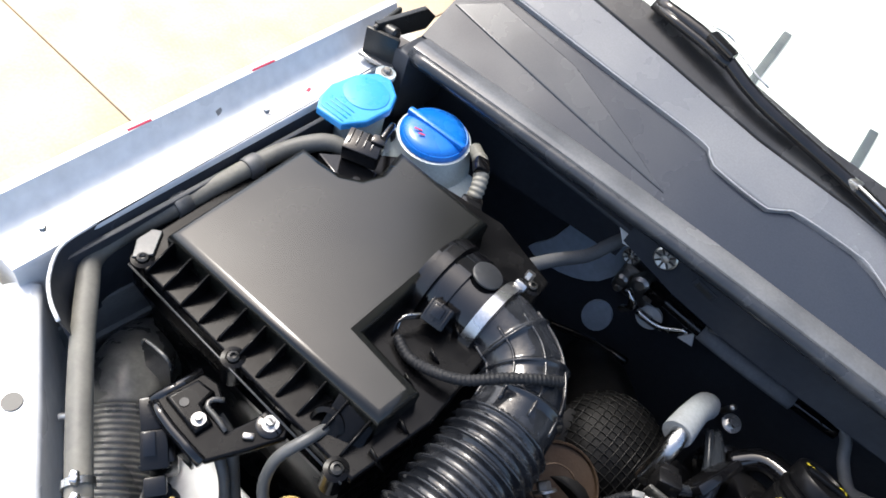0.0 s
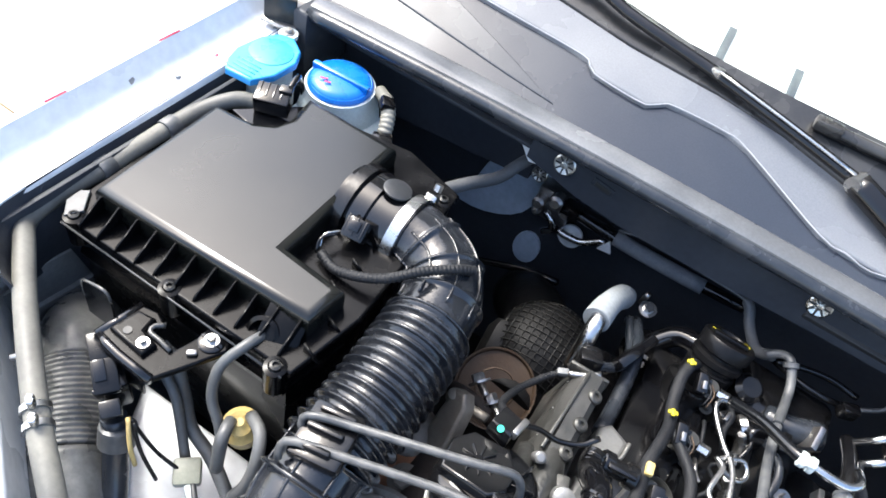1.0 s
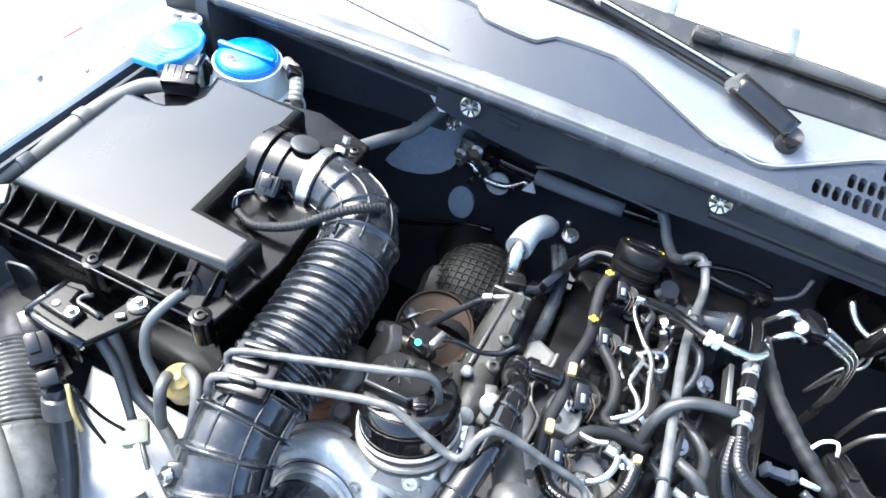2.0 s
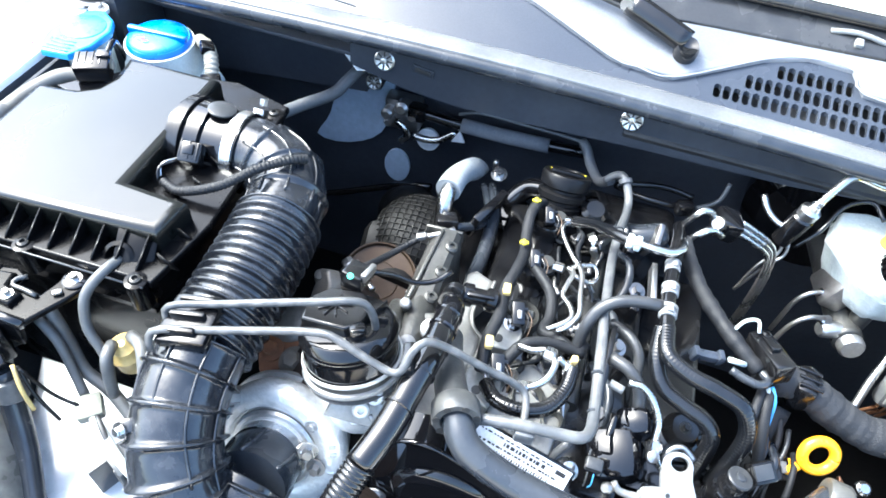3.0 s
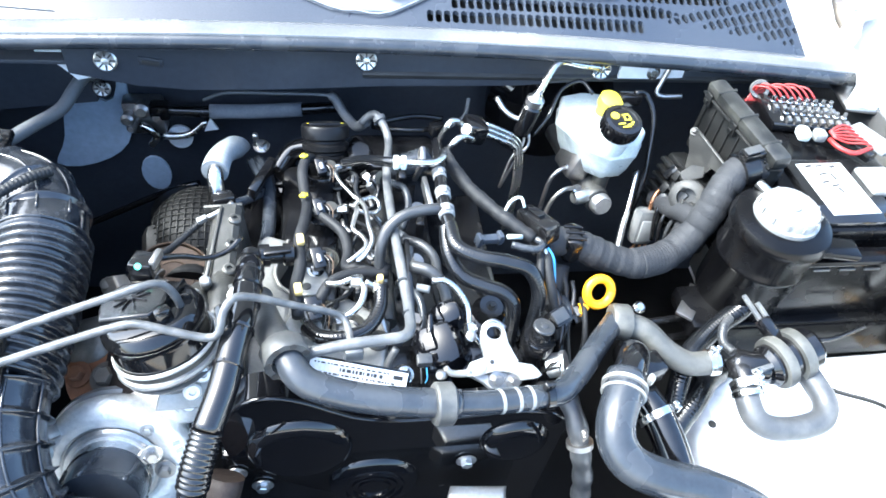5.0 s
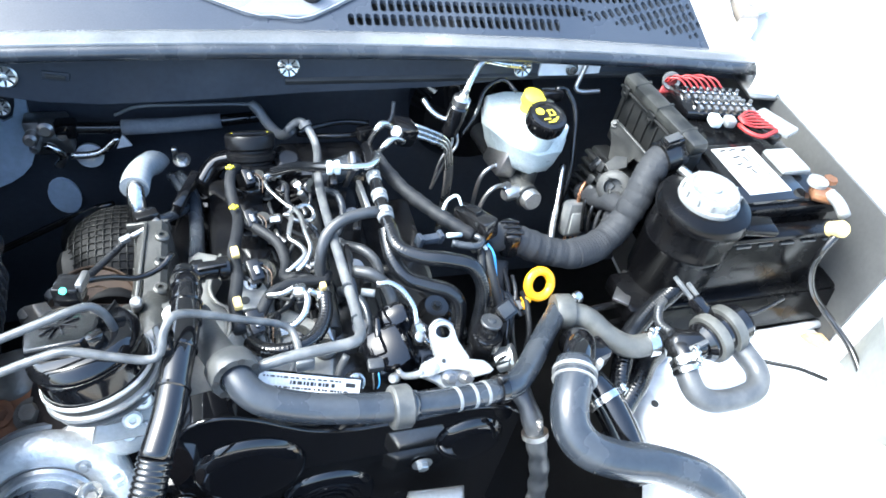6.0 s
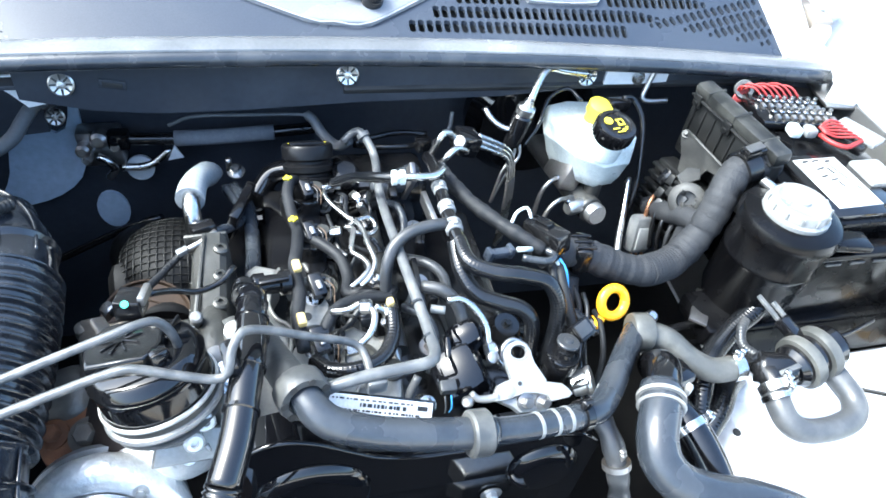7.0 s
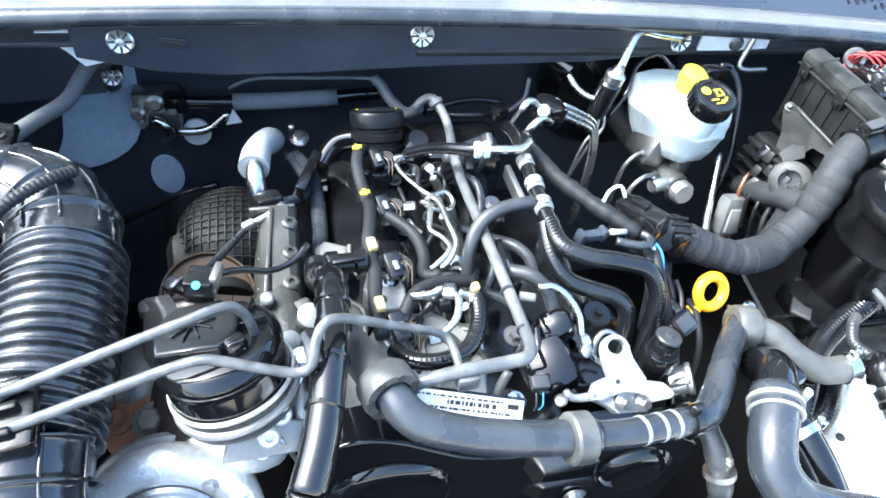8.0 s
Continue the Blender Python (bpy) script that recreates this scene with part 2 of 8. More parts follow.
def join(bm, other):
    if bm is None:
        return other
    old = {v: bm.verts.new(v.co) for v in other.verts}
    for f in other.faces:
        bm.faces.new([old[v] for v in f.verts])
    other.free()
    return bm


def prism(outline, low, high, bevel=0.0, bm=None, m=None, shape=None):
    """A plate of the given outline between two heights; shape(x, y) adds a height, m places it."""
    b2 = bmesh.new()
    a = [b2.verts.new((x, y, low)) for x, y in outline]
    b = [b2.verts.new((x, y, high)) for x, y in outline]
    n = len(outline)
    top = b2.faces.new(b)
    b2.faces.new(a[::-1])
    for k in range(n):
        b2.faces.new((a[k], a[(k + 1) % n], b[(k + 1) % n], b[k]))
    bmesh.ops.recalc_face_normals(b2, faces=b2.faces)
    if bevel:
        edges = [e for e in b2.edges if all(v in b for v in e.verts)]
        bmesh.ops.bevel(b2, geom=edges, offset=bevel, segments=3, affect="EDGES", profile=0.5)
    if shape:
        for v in b2.verts:
            v.co.z += shape(v.co.x, v.co.y)
    if m:
        bmesh.ops.transform(b2, matrix=m, verts=b2.verts)
    return join(bm, b2)


def upright(outline, y0, y1, bm=None):
    """A plate in the x-z plane between two depths."""
    return prism(outline, -y1, -y0, 0, bm, Matrix(((1, 0, 0, 0), (0, 0, -1, 0), (0, 1, 0, 0), (0, 0, 0, 1))))


def hexbolt(at, axis, r=0.006, h=0.006, washer=True):
    prof = [(r * 1.7, 0), (r * 1.7, h * 0.25)] if washer else [(r, 0)]
    bm = lathe([*prof, (r * 1.7 if washer else r, h * 0.25)], at, axis, 20)
    lathe([(r, h * 0.25), (r, h), (r * 0.85, h * 1.15), (0, h * 1.15)], at, axis, 6, bm)
    return bm


def clamp_ring(at, axis, r, width=0.010, ear=(0, 0, 1)):
    """A sprung hose clamp: a band with two pinch ears."""
    bm = lathe([(r, -width / 2), (r + 0.0015, -width / 2), (r + 0.0015, width / 2), (r, width / 2)], at, axis, 28)
    up = Vector(ear).normalized()
    along = Vector(axis).normalized()
    for s in (-1, 1):
        p = Vector(at) + up * (r + 0.005) + along * s * width * 0.3
        rbox((0.006, 0.006, 0.011), p, (0, 0, 30), 0.0012, bm)
    return bm


# ---- ground ----
bm = bmesh.new()
bmesh.ops.create_grid(bm, x_segments=2, y_segments=2, size=400)
solo("ground", bm, far_ground, "pale beige paved yard", "ground", kind="structure")
gb = bpy.data.objects["ground"]
part("joint_bed", rbox((7.5, 7.5, 0.008), (-0.55, -0.545, 0.005), (0, 0, 0), 0), grout, gb)
slab = bmesh.new()
rbox((1.496, 1.496, 0.02), (0, 0, 0), (0, 0, 0), 0.004, slab)
slab_mesh = mesh_of("tile", slab, tiles, (0, 0, 0))
for i in range(-2, 3):
    for j in range(-2, 3):
        ob = new("tile", slab_mesh)
        ob.parent = bpy.data.objects["ground"]
        ob.location = (-0.55 + i * 1.5, -0.545 + j * 1.5, 0.012)



# ---- unseen wall behind the car, added to darken reflections ----
render_grey = mat("plain_wall_grey", (0.185, 0.19, 0.18), 0.85, 0, (0.138, 0.142, 0.135), 0.6, 0.8, 30, 0.3, 0.004)
solo("wall_north", rbox((12.0, 0.3, 9.0), (2.7, 4.15, 4.5), (0, 0, 0), 0.02), render_grey, "plain grey unseen wall added to darken reflections", "wall", kind="structure")


# ---- car body ----
def zs(x):
    """Height of the bonnet seal, which bows upward in the middle."""
    u = (x - 0.36) / 0.74
    return 1.150 - 0.030 * u * u - 0.012 * u


# Floor colour near black, so shade fills the gaps and reflections above it.
box_dark = mat("near_black_floor", (0.004, 0.004, 0.0042), 0.6, 0, (0.009, 0.0085, 0.008), 0.5, 9, 120, 0.3, 0.001, spec=0.2)
car = thing("car_body", (0.33, -0.3, 0.0), "silver car front body without bonnet", "car")
# left wing rail: ridge, inner flank, flange, inner wall
prof = [(-0.545, 0.45), (-0.535, 0.95), (-0.515, 1.06), (-0.497, 1.100), (-0.482, 1.1135), (-0.475, 1.1125), (-0.464, 1.092), (-0.458, 1.087), (-0.452, 1.0855), (-0.419, 1.0855), (-0.4165, 1.082), (-0.416, 0.45)]
bm = bmesh.new()
rows = []
for y in (-0.505, -0.46, -0.40, -0.3, -0.2, -0.1, 0.0, 0.06):
    rows.append([bm.verts.new((x - 0.026 * (y + 0.25), y, z)) for x, z in prof])
for a, b in zip(rows, rows[1:]):
    for k in range(len(prof) - 1):
        bm.faces.new((a[k], a[k + 1], b[k + 1], b[k]))
bm.faces.new(rows[0])
bm.faces.new(rows[-1][::-1])
bmesh.ops.recalc_face_normals(bm, faces=bm.faces)
wing = part("wing_rail", bm, paint, car)
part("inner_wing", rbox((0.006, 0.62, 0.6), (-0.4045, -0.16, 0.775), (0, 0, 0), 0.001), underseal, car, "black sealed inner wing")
for x, y, z in ((-0.4415, -0.1985, 1.0855), (-0.437, -0.463, 1.0855), (-0.436, -0.03, 1.0855)):
    part("screw", hexbolt((x, y, z), (0, 0, 1), 0.004, 0.004), steel, wing)
for x, y, a, n in ((-0.4745, -0.334, 90, 0.045), (-0.4785, -0.172, 90, 0.055)):
    part("paint_mark", rbox((0.0028, n * 0.6, 0.0012), (x, y, 1.1128), (0, 25, 0), 0.0004), red_mark, wing, "red marker stroke")
part("paint_mark", rbox((0.004, 0.007, 0.001), (-0.4415, -0.1335, 1.0857), (0, 0, 20), 0.0003), red_mark, wing, "red marker dot")
part("paint_mark", rbox((0.006, 0.010, 0.0008), (-0.464, -0.245, 1.0925), (0, 60, 15), 0.0002), dull_steel, wing, "worn spot")
# black lip inside the wing, which turns round the corner
lip_out = [(-0.436, 0.03), (-0.4285, -0.02), (-0.4245, -0.12), (-0.4205, -0.244), (-0.4165, -0.36), (-0.4145, -0.425), (-0.4095, -0.462), (-0.389, -0.486), (-0.366, -0.499), (-0.345, -0.505)]
lip_in = [(x + 0.014, y + 0.006 * (y < -0.44)) for x, y in lip_out]
bm = bmesh.new()
rows = [[bm.verts.new((*p, 1.0835)), bm.verts.new((*p, 1.0865)), bm.verts.new((*q, 1.054)), bm.verts.new((*q, 0.98))] for p, q in zip(lip_out, lip_in)]
for a, b in zip(rows, rows[1:]):
    for k in range(4):
        bm.faces.new((a[k], a[(k + 1) % 4], b[(k + 1) % 4], b[k]))
bm.faces.new(rows[0])
bm.faces.new(rows[-1][::-1])
bmesh.ops.recalc_face_normals(bm, faces=bm.faces)
lip = part("wing_lip", bm, underseal, car, "black sealed lip inside the wing")
part("lip_edge", tube([(x, y, 1.0868) for x, y in lip_out[5:]], 0.0018, 8, 0.006), paint, lip, "bare edge of the lip")
for x, y in ((-0.4095, -0.408),):
    part("dimple", lathe([(0.007, 0), (0.006, 0.0012), (0.004, 0.0006), (0, 0.0006)], (x, y, 1.0725), (0.85, 0.1, 0.45), 20), underseal, lip)
# corner panel at the front left
panel = [(-0.455, -0.514), (-0.424, -0.513), (-0.418, -0.497), (-0.404, -0.489), (-0.306, -0.549), (-0.234, -0.595), (-0.12, -0.67), (-0.2, -1.0), (-0.5, -1.0), (-0.53, -0.515)]
corner = part("corner_panel", prism(panel, 0.5, 1.062, 0.008), paint, car)
# Black disc stands in for the dark of an open hole.
part("hole_dark", lathe([(0.008, 0), (0.008, 0.0015), (0, 0.0015)], (-0.3175, -0.566, 1.062)), ink_void, corner)
# right wing rail
prof = [(0.0, 0.45), (0.0, 1.085), (0.003, 1.09), (0.035, 1.09), (0.042, 1.094), (0.06, 1.13), (0.07, 1.133), (0.085, 1.118), (0.105, 1.07), (0.12, 0.95), (0.13, 0.45)]
bm = bmesh.new()
rows = []
for y in (-0.75, -0.6, -0.45, -0.3, -0.15, 0.0, 0.16):
    rows.append([bm.verts.new((1.095 + 0.07 * y + x, y, z + 0.05 * min(0, y))) for x, z in prof])
for a, b in zip(rows, rows[1:]):
    for k in range(len(prof) - 1):
        bm.faces.new((a[k], a[k + 1], b[k + 1], b[k]))
bm.faces.new(rows[0])
bm.faces.new(rows[-1][::-1])
bmesh.ops.recalc_face_normals(bm, faces=bm.faces)
part("wing_rail", bm, paint, car)
grey_sealer = mat("grey_seam_sealer", (0.13, 0.135, 0.13), 0.5, 0, (0.22, 0.22, 0.2), 0.5, 9, 140, 0.3, 0.001)
wall_line = [(1.095 + 0.07 * y, y) for y in (-0.40, -0.2, 0.0, 0.144)]
# Dark grey panel over the wing wall; its colour stands for the wall's shade.
part("inner_wing", prism([(x - 0.007, y) for x, y in wall_line] + [(x - 0.002, y) for x, y in wall_line[::-1]], 0.50, 1.088, 0.001), mat("shaded_wing_grey", (0.050, 0.050, 0.050), 0.5, 0, (0.085, 0.083, 0.077), 0.5, 9, 140, 0.3, 0.001), car, "inner wing wall with shade in its grey")
# inner panel by the battery, low and bright
shelf = [(0.724, -0.40), (0.80, -0.362), (1.068, -0.35), (1.062, -0.85), (0.62, -0.85), (0.66, -0.62), (0.72, -0.505)]
shelf_part = part("headlamp_shelf", prism(shelf, 0.835, 0.89, 0.024), paint, car, "bright silver body shelf")
# Flat black disc painted in place of the shelf's dark hole.
part("hole_dark", lathe([(0.005, 0), (0.005, 0.0012), (0, 0.0012)], (0.743, -0.452, 0.8902)), ink_void, shelf_part)
shelf2 = [(-0.262, -0.448), (-0.05, -0.448), (0.0, -0.60), (-0.02, -0.76), (-0.15, -0.72), (-0.20, -0.56)]
part("headlamp_shelf", prism(shelf2, 0.84, 0.90, 0.014), paint, car, "bright silver body shelf")
# firewall, cowl underside, floor and front
part("firewall", upright([(-0.41, 0.45), (1.12, 0.45), (1.12, 1.09), (-0.41, 1.09)], 0.145, 0.16), underseal, car, "black sealed firewall")
part("cowl_underside", rbox((1.47, 0.15, 0.006), (0.33, 0.083, 1.094), (0, 0, 0), 0.001), underseal, car)
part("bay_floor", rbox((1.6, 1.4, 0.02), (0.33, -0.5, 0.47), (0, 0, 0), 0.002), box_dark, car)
part("front_crossmember", rbox((1.0, 0.06, 0.45), (0.35, -0.93, 0.68), (0, 0, 0), 0.01), underseal, car)
front = [(-0.05, 1.13), (-0.05, 1.080), (-0.02, 1.073), (0.03, 1.062), (0.1, 1.056), (0.2, 1.058), (0.36, 1.066), (0.55, 1.07), (0.72, 1.085), (0.82, 1.09), (1.086, 1.07), (1.086, 1.10)]
front += [(x, zs(x) - 0.014) for x in (0.9, 0.7, 0.5, 0.3, 0.1)]
cowl_front = part("cowl_front_panel", upright(front, 0.006, 0.02), underseal, car, "black cowl front panel")
part("cowl_side", upright([(-0.405, 0.95), (-0.05, 0.99), (-0.05, 1.13), (-0.405, 1.12)], 0.07, 0.085), underseal, car)
part("bare_metal_tab", upright([(-0.092, 1.098), (-0.046, 1.1), (-0.02, 1.062), (-0.05, 1.055), (-0.066, 1.075)], 0.028, 0.032), paint, car)


def clip_button(x, y, z, r=0.0145):
    """A pressed metal retaining clip with radial teeth."""
    bm = lathe([(r, 0), (r, 0.0018), (r * 0.86, 0.0032), (r * 0.34, 0.0015), (r * 0.3, 0.005), (0, 0.0058)], (x, y, z), (0, -1, 0.25), 24)
    ob = part("retaining_clip", bm, steel, cowl_front, "pressed steel star clip")
    for k in range(8):
        a = k * math.pi / 4
        m = Matrix.Translation((x, y, z)) @ frame_of((0, -1, 0.25))
        p = m @ Vector((r * 0.62 * math.cos(a), r * 0.62 * math.sin(a), 0.0028))
        b2 = bmesh.new()
        rbox((r * 0.5, 0.0022, 0.0012), (0, 0, 0), (0, 0, 0), 0, b2)
        bmesh.ops.transform(b2, matrix=Matrix.Translation(p) @ frame_of((0, -1, 0.25)) @ pose(0, 0, 0, 0, 0, math.degrees(a)), verts=b2.verts)
        part("tooth_slot", b2, ink_void, ob)
    return ob


for x, y, z in ((0.0, 0.0055, 1.1), (0.335, 0.0055, 1.107), (0.673, 0.0055, 1.1)):
    clip_button(x, y, z)
clip_button(-0.033, 0.054, 1.024, 0.012)
part("slot_rim", rbox((0.030, 0.003, 0.012), (0.055, 0.005, 1.099), (0, 8, 0), 0.001), underseal, cowl_front)
part("slot", rbox((0.022, 0.003, 0.006), (0.055, 0.0035, 1.099), (0, 8, 0), 0.0005), ink_void, cowl_front)
part("cowl_end", prism([(-0.408, -0.026), (-0.384, -0.030), (-0.376, 0.02), (-0.38, 0.06), (-0.408, 0.06)], 1.03, 1.128, 0.006), underseal, car, "black cowl end piece")
# bare metal showing through the sealer
blob = [(-0.100, 0.967), (-0.080, 0.948), (-0.066, 0.940), (-0.052, 0.948), (-0.044, 0.968), (-0.040, 0.985), (-0.028, 0.985), (-0.030, 0.940), (-0.032, 0.905), (-0.038, 0.884), (-0.050, 0.858), (-0.066, 0.840), (-0.086, 0.826), (-0.110, 0.815), (-0.137, 0.808), (-0.160, 0.808), (-0.174, 0.815), (-0.168, 0.829), (-0.155, 0.850), (-0.145, 0.873), (-0.136, 0.910), (-0.120, 0.945)]
part("bare_patch", upright(blob, 0.139, 0.1445), bare_paint, car)
oval = [(-0.019 + 0.024 * math.cos(a), 0.79 + 0.037 * math.sin(a)) for a in (k * math.pi / 9 for k in range(18))]
part("bare_patch", upright(oval, 0.139, 0.1445), bare_paint, car)
part("bare_patch", upright([(0.70, 1.085), (0.80, 1.09), (0.80, 1.106), (0.70, 1.108)], 0.002, 0.0055), paint, cowl_front)

# seal along the cowl
seal = thing("bonnet_seal", (0.33, -0.018, 1.12), "black rubber bonnet seal along the cowl", "rubber seal")
xs = [-0.39 + k * 0.0728 for k in range(21)]
part("seal_bulb", tube([(x, -0.016, zs(x) - 0.008) for x in xs], 0.010, 14, 0.02), rubber, seal)
bm = bmesh.new()
rows = [[bm.verts.new((x, y, zs(x) + dz)) for y, dz in ((-0.012, -0.022), (-0.019, -0.004), (-0.016, 0.004), (-0.006, 0.0075), (0.012, 0.006), (0.02, 0.0), (0.01, -0.02))] for x in xs]
for a, b in zip(rows, rows[1:]):
    for k in range(7):
        bm.faces.new((a[k], a[(k + 1) % 7], b[(k + 1) % 7], b[k]))
bm.faces.new(rows[0][::-1])
bm.faces.new(rows[-1])
bmesh.ops.recalc_face_normals(bm, faces=bm.faces)
# Grey lightened to carry the sky's sheen along the strip.
cowl_edge_mat = mat("sheen_grey_edge", (0.09, 0.094, 0.10), 0.18, 0, (0.22, 0.225, 0.23), 0.5, 8, 300, 0.1, 0.0004)
part("seal_strip", bm, cowl_edge_mat, seal, "grey top strip with sky sheen in its colour")

# ---- cowl cover with grille ----
cowl = thing("cowl_cover", (0.33, 0.08, 1.15), "grey plastic cowl cover with slotted grille", "cowl cover")


def cz(x, y):
    """Height of the sloping cowl cover."""
    return 1.14 + 0.5 * y + (zs(x) - 1.143) * max(0.0, 1 - y / 0.1)


def cowl_sheet(x0, x1, y0, y1, nx, ny):
    bm = bmesh.new()
    g = [[bm.verts.new((x0 + (x1 - x0) * i / nx, y0 + (y1 - y0) * j / ny, cz(x0 + (x1 - x0) * i / nx, y0 + (y1 - y0) * j / ny))) for j in range(ny + 1)] for i in range(nx + 1)]
    for i in range(nx):
        for j in range(ny):
            bm.faces.new((g[i][j], g[i + 1][j], g[i + 1][j + 1], g[i][j + 1]))
    top = list(bm.faces)
    ret = bmesh.ops.extrude_face_region(bm, geom=top)
    bmesh.ops.translate(bm, verts=[v for v in ret["geom"] if isinstance(v, bmesh.types.BMVert)], vec=(0, 0, -0.003))
    bmesh.ops.recalc_face_normals(bm, faces=bm.faces)
    return bm


GX0, GX1, GY0, GY1 = 0.372, 1.0, 0.016, 0.094
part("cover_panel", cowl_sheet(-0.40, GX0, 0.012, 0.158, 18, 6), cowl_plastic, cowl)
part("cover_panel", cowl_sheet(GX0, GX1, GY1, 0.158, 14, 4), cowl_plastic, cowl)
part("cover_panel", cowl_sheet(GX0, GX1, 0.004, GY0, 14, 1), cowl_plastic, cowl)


def slot_rows():
    """Centre, length, width and lean of each grille slot: upright rows, then a fan of tilted rows."""
    out = []
    for row, (y, last) in enumerate(((0.0331, 0.735), (0.0545, 0.788), (0.0762, 0.874))):
        k = 0
        while 0.386 + 0.0117 * k < last:
            x = 0.386 + 0.0117 * k
            k += 1
            if y - 0.024 > (x - 0.40) * 0.62 or (row == 2 and 0.578 < x < 0.705):
                continue
            left = last - x
            s = 1.0 if row == 0 else min(1.0, 0.42 + 18 * max(0.0, left - 0.004))
            out.append((x, y - 0.004 * (1 - s), 0.0092 * s, 0.0046 * min(1.0, 0.4 + s), (0.02, 1.0)))
    for x0, y0, x1 in ((0.772, 0.0434, 0.956), (0.827, 0.0395, 0.972), (0.868, 0.0345, 0.980), (0.914, 0.0305, 0.984), (0.956, 0.0262, 0.978)):
        n = int((x1 - x0) / 0.0122)
        for k in range(n + 1):
            s = 0.45 if k == 0 else (0.6 if k == n else 1.0)
            out.append((x0 + 0.0122 * k, y0 + 0.0122 * k * 0.203, 0.0066 * s, 0.0042 * min(1.0, 0.3 + s), (-0.545, 0.838)))
    return out


# slots cut through one sheet, with walls
bm = bmesh.new()
rim = [(GX0 + (GX1 - GX0) * k / 14, GY0) for k in range(15)] + [(GX0 + (GX1 - GX0) * k / 14, GY1) for k in range(14, -1, -1)]
loops = [rim]
for x, y, hl_, hw, (ux, uy) in slot_rows():
    loops.append([(x + ux * hl_ * v + uy * hw * u, y + uy * hl_ * v - ux * hw * u) for u, v in ((-0.85, -0.8), (0, -1), (0.85, -0.8), (1, 0), (0.85, 0.8), (0, 1), (-0.85, 0.8), (-1, 0))])
edges = []
for loop in loops:
    vs = [bm.verts.new((x, y, 0)) for x, y in loop]
    edges += [bm.edges.new((vs[k], vs[(k + 1) % len(vs)])) for k in range(len(vs))]
bmesh.ops.triangle_fill(bm, use_beauty=True, edges=edges)
for v in bm.verts:
    v.co.z = cz(v.co.x, v.co.y)
for loop in loops[1:]:
    hv = [bm.verts.new((x, y, cz(x, y))) for x, y in loop]
    lv = [bm.verts.new((x, y, cz(x, y) - 0.006)) for x, y in loop]
    for k in range(8):
        bm.faces.new((hv[k], hv[(k + 1) % 8], lv[(k + 1) % 8], lv[k]))
bmesh.ops.remove_doubles(bm, verts=bm.verts, dist=0.00005)
bmesh.ops.recalc_face_normals(bm, faces=bm.faces)
part("grille", bm, cowl_plastic, cowl, "slotted air intake grille")
# Black sheet added under the slots for the dark void below.
part("dark_backing", rbox((0.70, 0.16, 0.01), (0.68, 0.075, 1.118), (26, 0, 0), 0.002), ink_void, cowl)
# raised rear part, with its stepped front edge
step = [(-0.40, 0.104), (-0.334, 0.102), (-0.172, 0.0966), (-0.08, 0.0944), (-0.043, 0.091), (-0.027, 0.0785), (0.047, 0.0745), (0.068, 0.089), (0.143, 0.092), (0.176, 0.0847), (0.288, 0.036), (0.32, 0.032), (0.367, 0.031), (0.468, 0.083), (0.52, 0.098), (0.572, 0.096), (0.588, 0.070), (0.692, 0.069), (0.706, 0.090), (0.80, 0.094), (0.955, 0.093), (1.0, 0.10), (1.0, 0.165), (0.05, 0.160), (-0.07, 0.168), (-0.40, 0.180)]
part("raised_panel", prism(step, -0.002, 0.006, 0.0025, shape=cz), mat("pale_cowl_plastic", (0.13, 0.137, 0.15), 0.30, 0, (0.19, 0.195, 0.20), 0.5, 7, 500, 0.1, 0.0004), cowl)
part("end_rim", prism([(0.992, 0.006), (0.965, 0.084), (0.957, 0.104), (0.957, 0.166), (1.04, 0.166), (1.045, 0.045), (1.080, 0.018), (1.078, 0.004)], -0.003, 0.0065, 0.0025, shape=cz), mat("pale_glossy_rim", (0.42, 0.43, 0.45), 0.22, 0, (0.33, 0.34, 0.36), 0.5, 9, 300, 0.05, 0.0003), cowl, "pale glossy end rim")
# Cowl plastic made lighter here: the facet's reflection is put into its colour.
part("facet", prism([(-0.395, 0.060), (-0.35, 0.092), (-0.225, 0.082), (-0.12, 0.050), (-0.048, 0.024), (-0.12, 0.030), (-0.25, 0.044)], -0.002, 0.0018, 0.0012, shape=cz), mat("facet_sheen_grey", (0.034, 0.039, 0.047), 0.28, 0, (0.050, 0.055, 0.062), 0.5, 9, 500, 0.1, 0.0004), cowl, "shallow raised facet")
# Thin pale line that follows the front of the step.
pale_edge = mat("pale_step_grey", (0.3, 0.31, 0.325), 0.3, 0, (0.16, 0.165, 0.175), 0.5, 12, 300, 0.1, 0.0003)
part("step_edge", tube([(x, y, cz(x, y) + 0.0054) for x, y in step[:20]], 0.0011, 6, 0.01), pale_edge, cowl, "pale step edge")

cc = part("hose_clip", tube([(0.535, 0.134, 1.217), (0.570, 0.134, 1.221), (0.620, 0.132, 1.213)], 0.0035, 8, 0.005), white_plastic, cowl, "white plastic hose clip")
part("clip_foot", rbox((0.010, 0.012, 0.012), (0.570, 0.126, 1.211), (20, 0, 0), 0.002), white_plastic, cc)

part("hinge_arm", rbox((0.034, 0.17, 0.020), (1.104, 0.150, 1.150), (4, 0, -10), 0.006), mat("dusty_tan_paint", (0.20, 0.175, 0.15), 0.6, 0, (0.29, 0.26, 0.225), 0.5, 20, 200, 0.2, 0.0005), car, "dusty tan bonnet hinge arm")
part("hinge_foot", rbox((0.030, 0.040, 0.030), (1.092, 0.072, 1.132), (10, 0, -30), 0.006), paint, car)

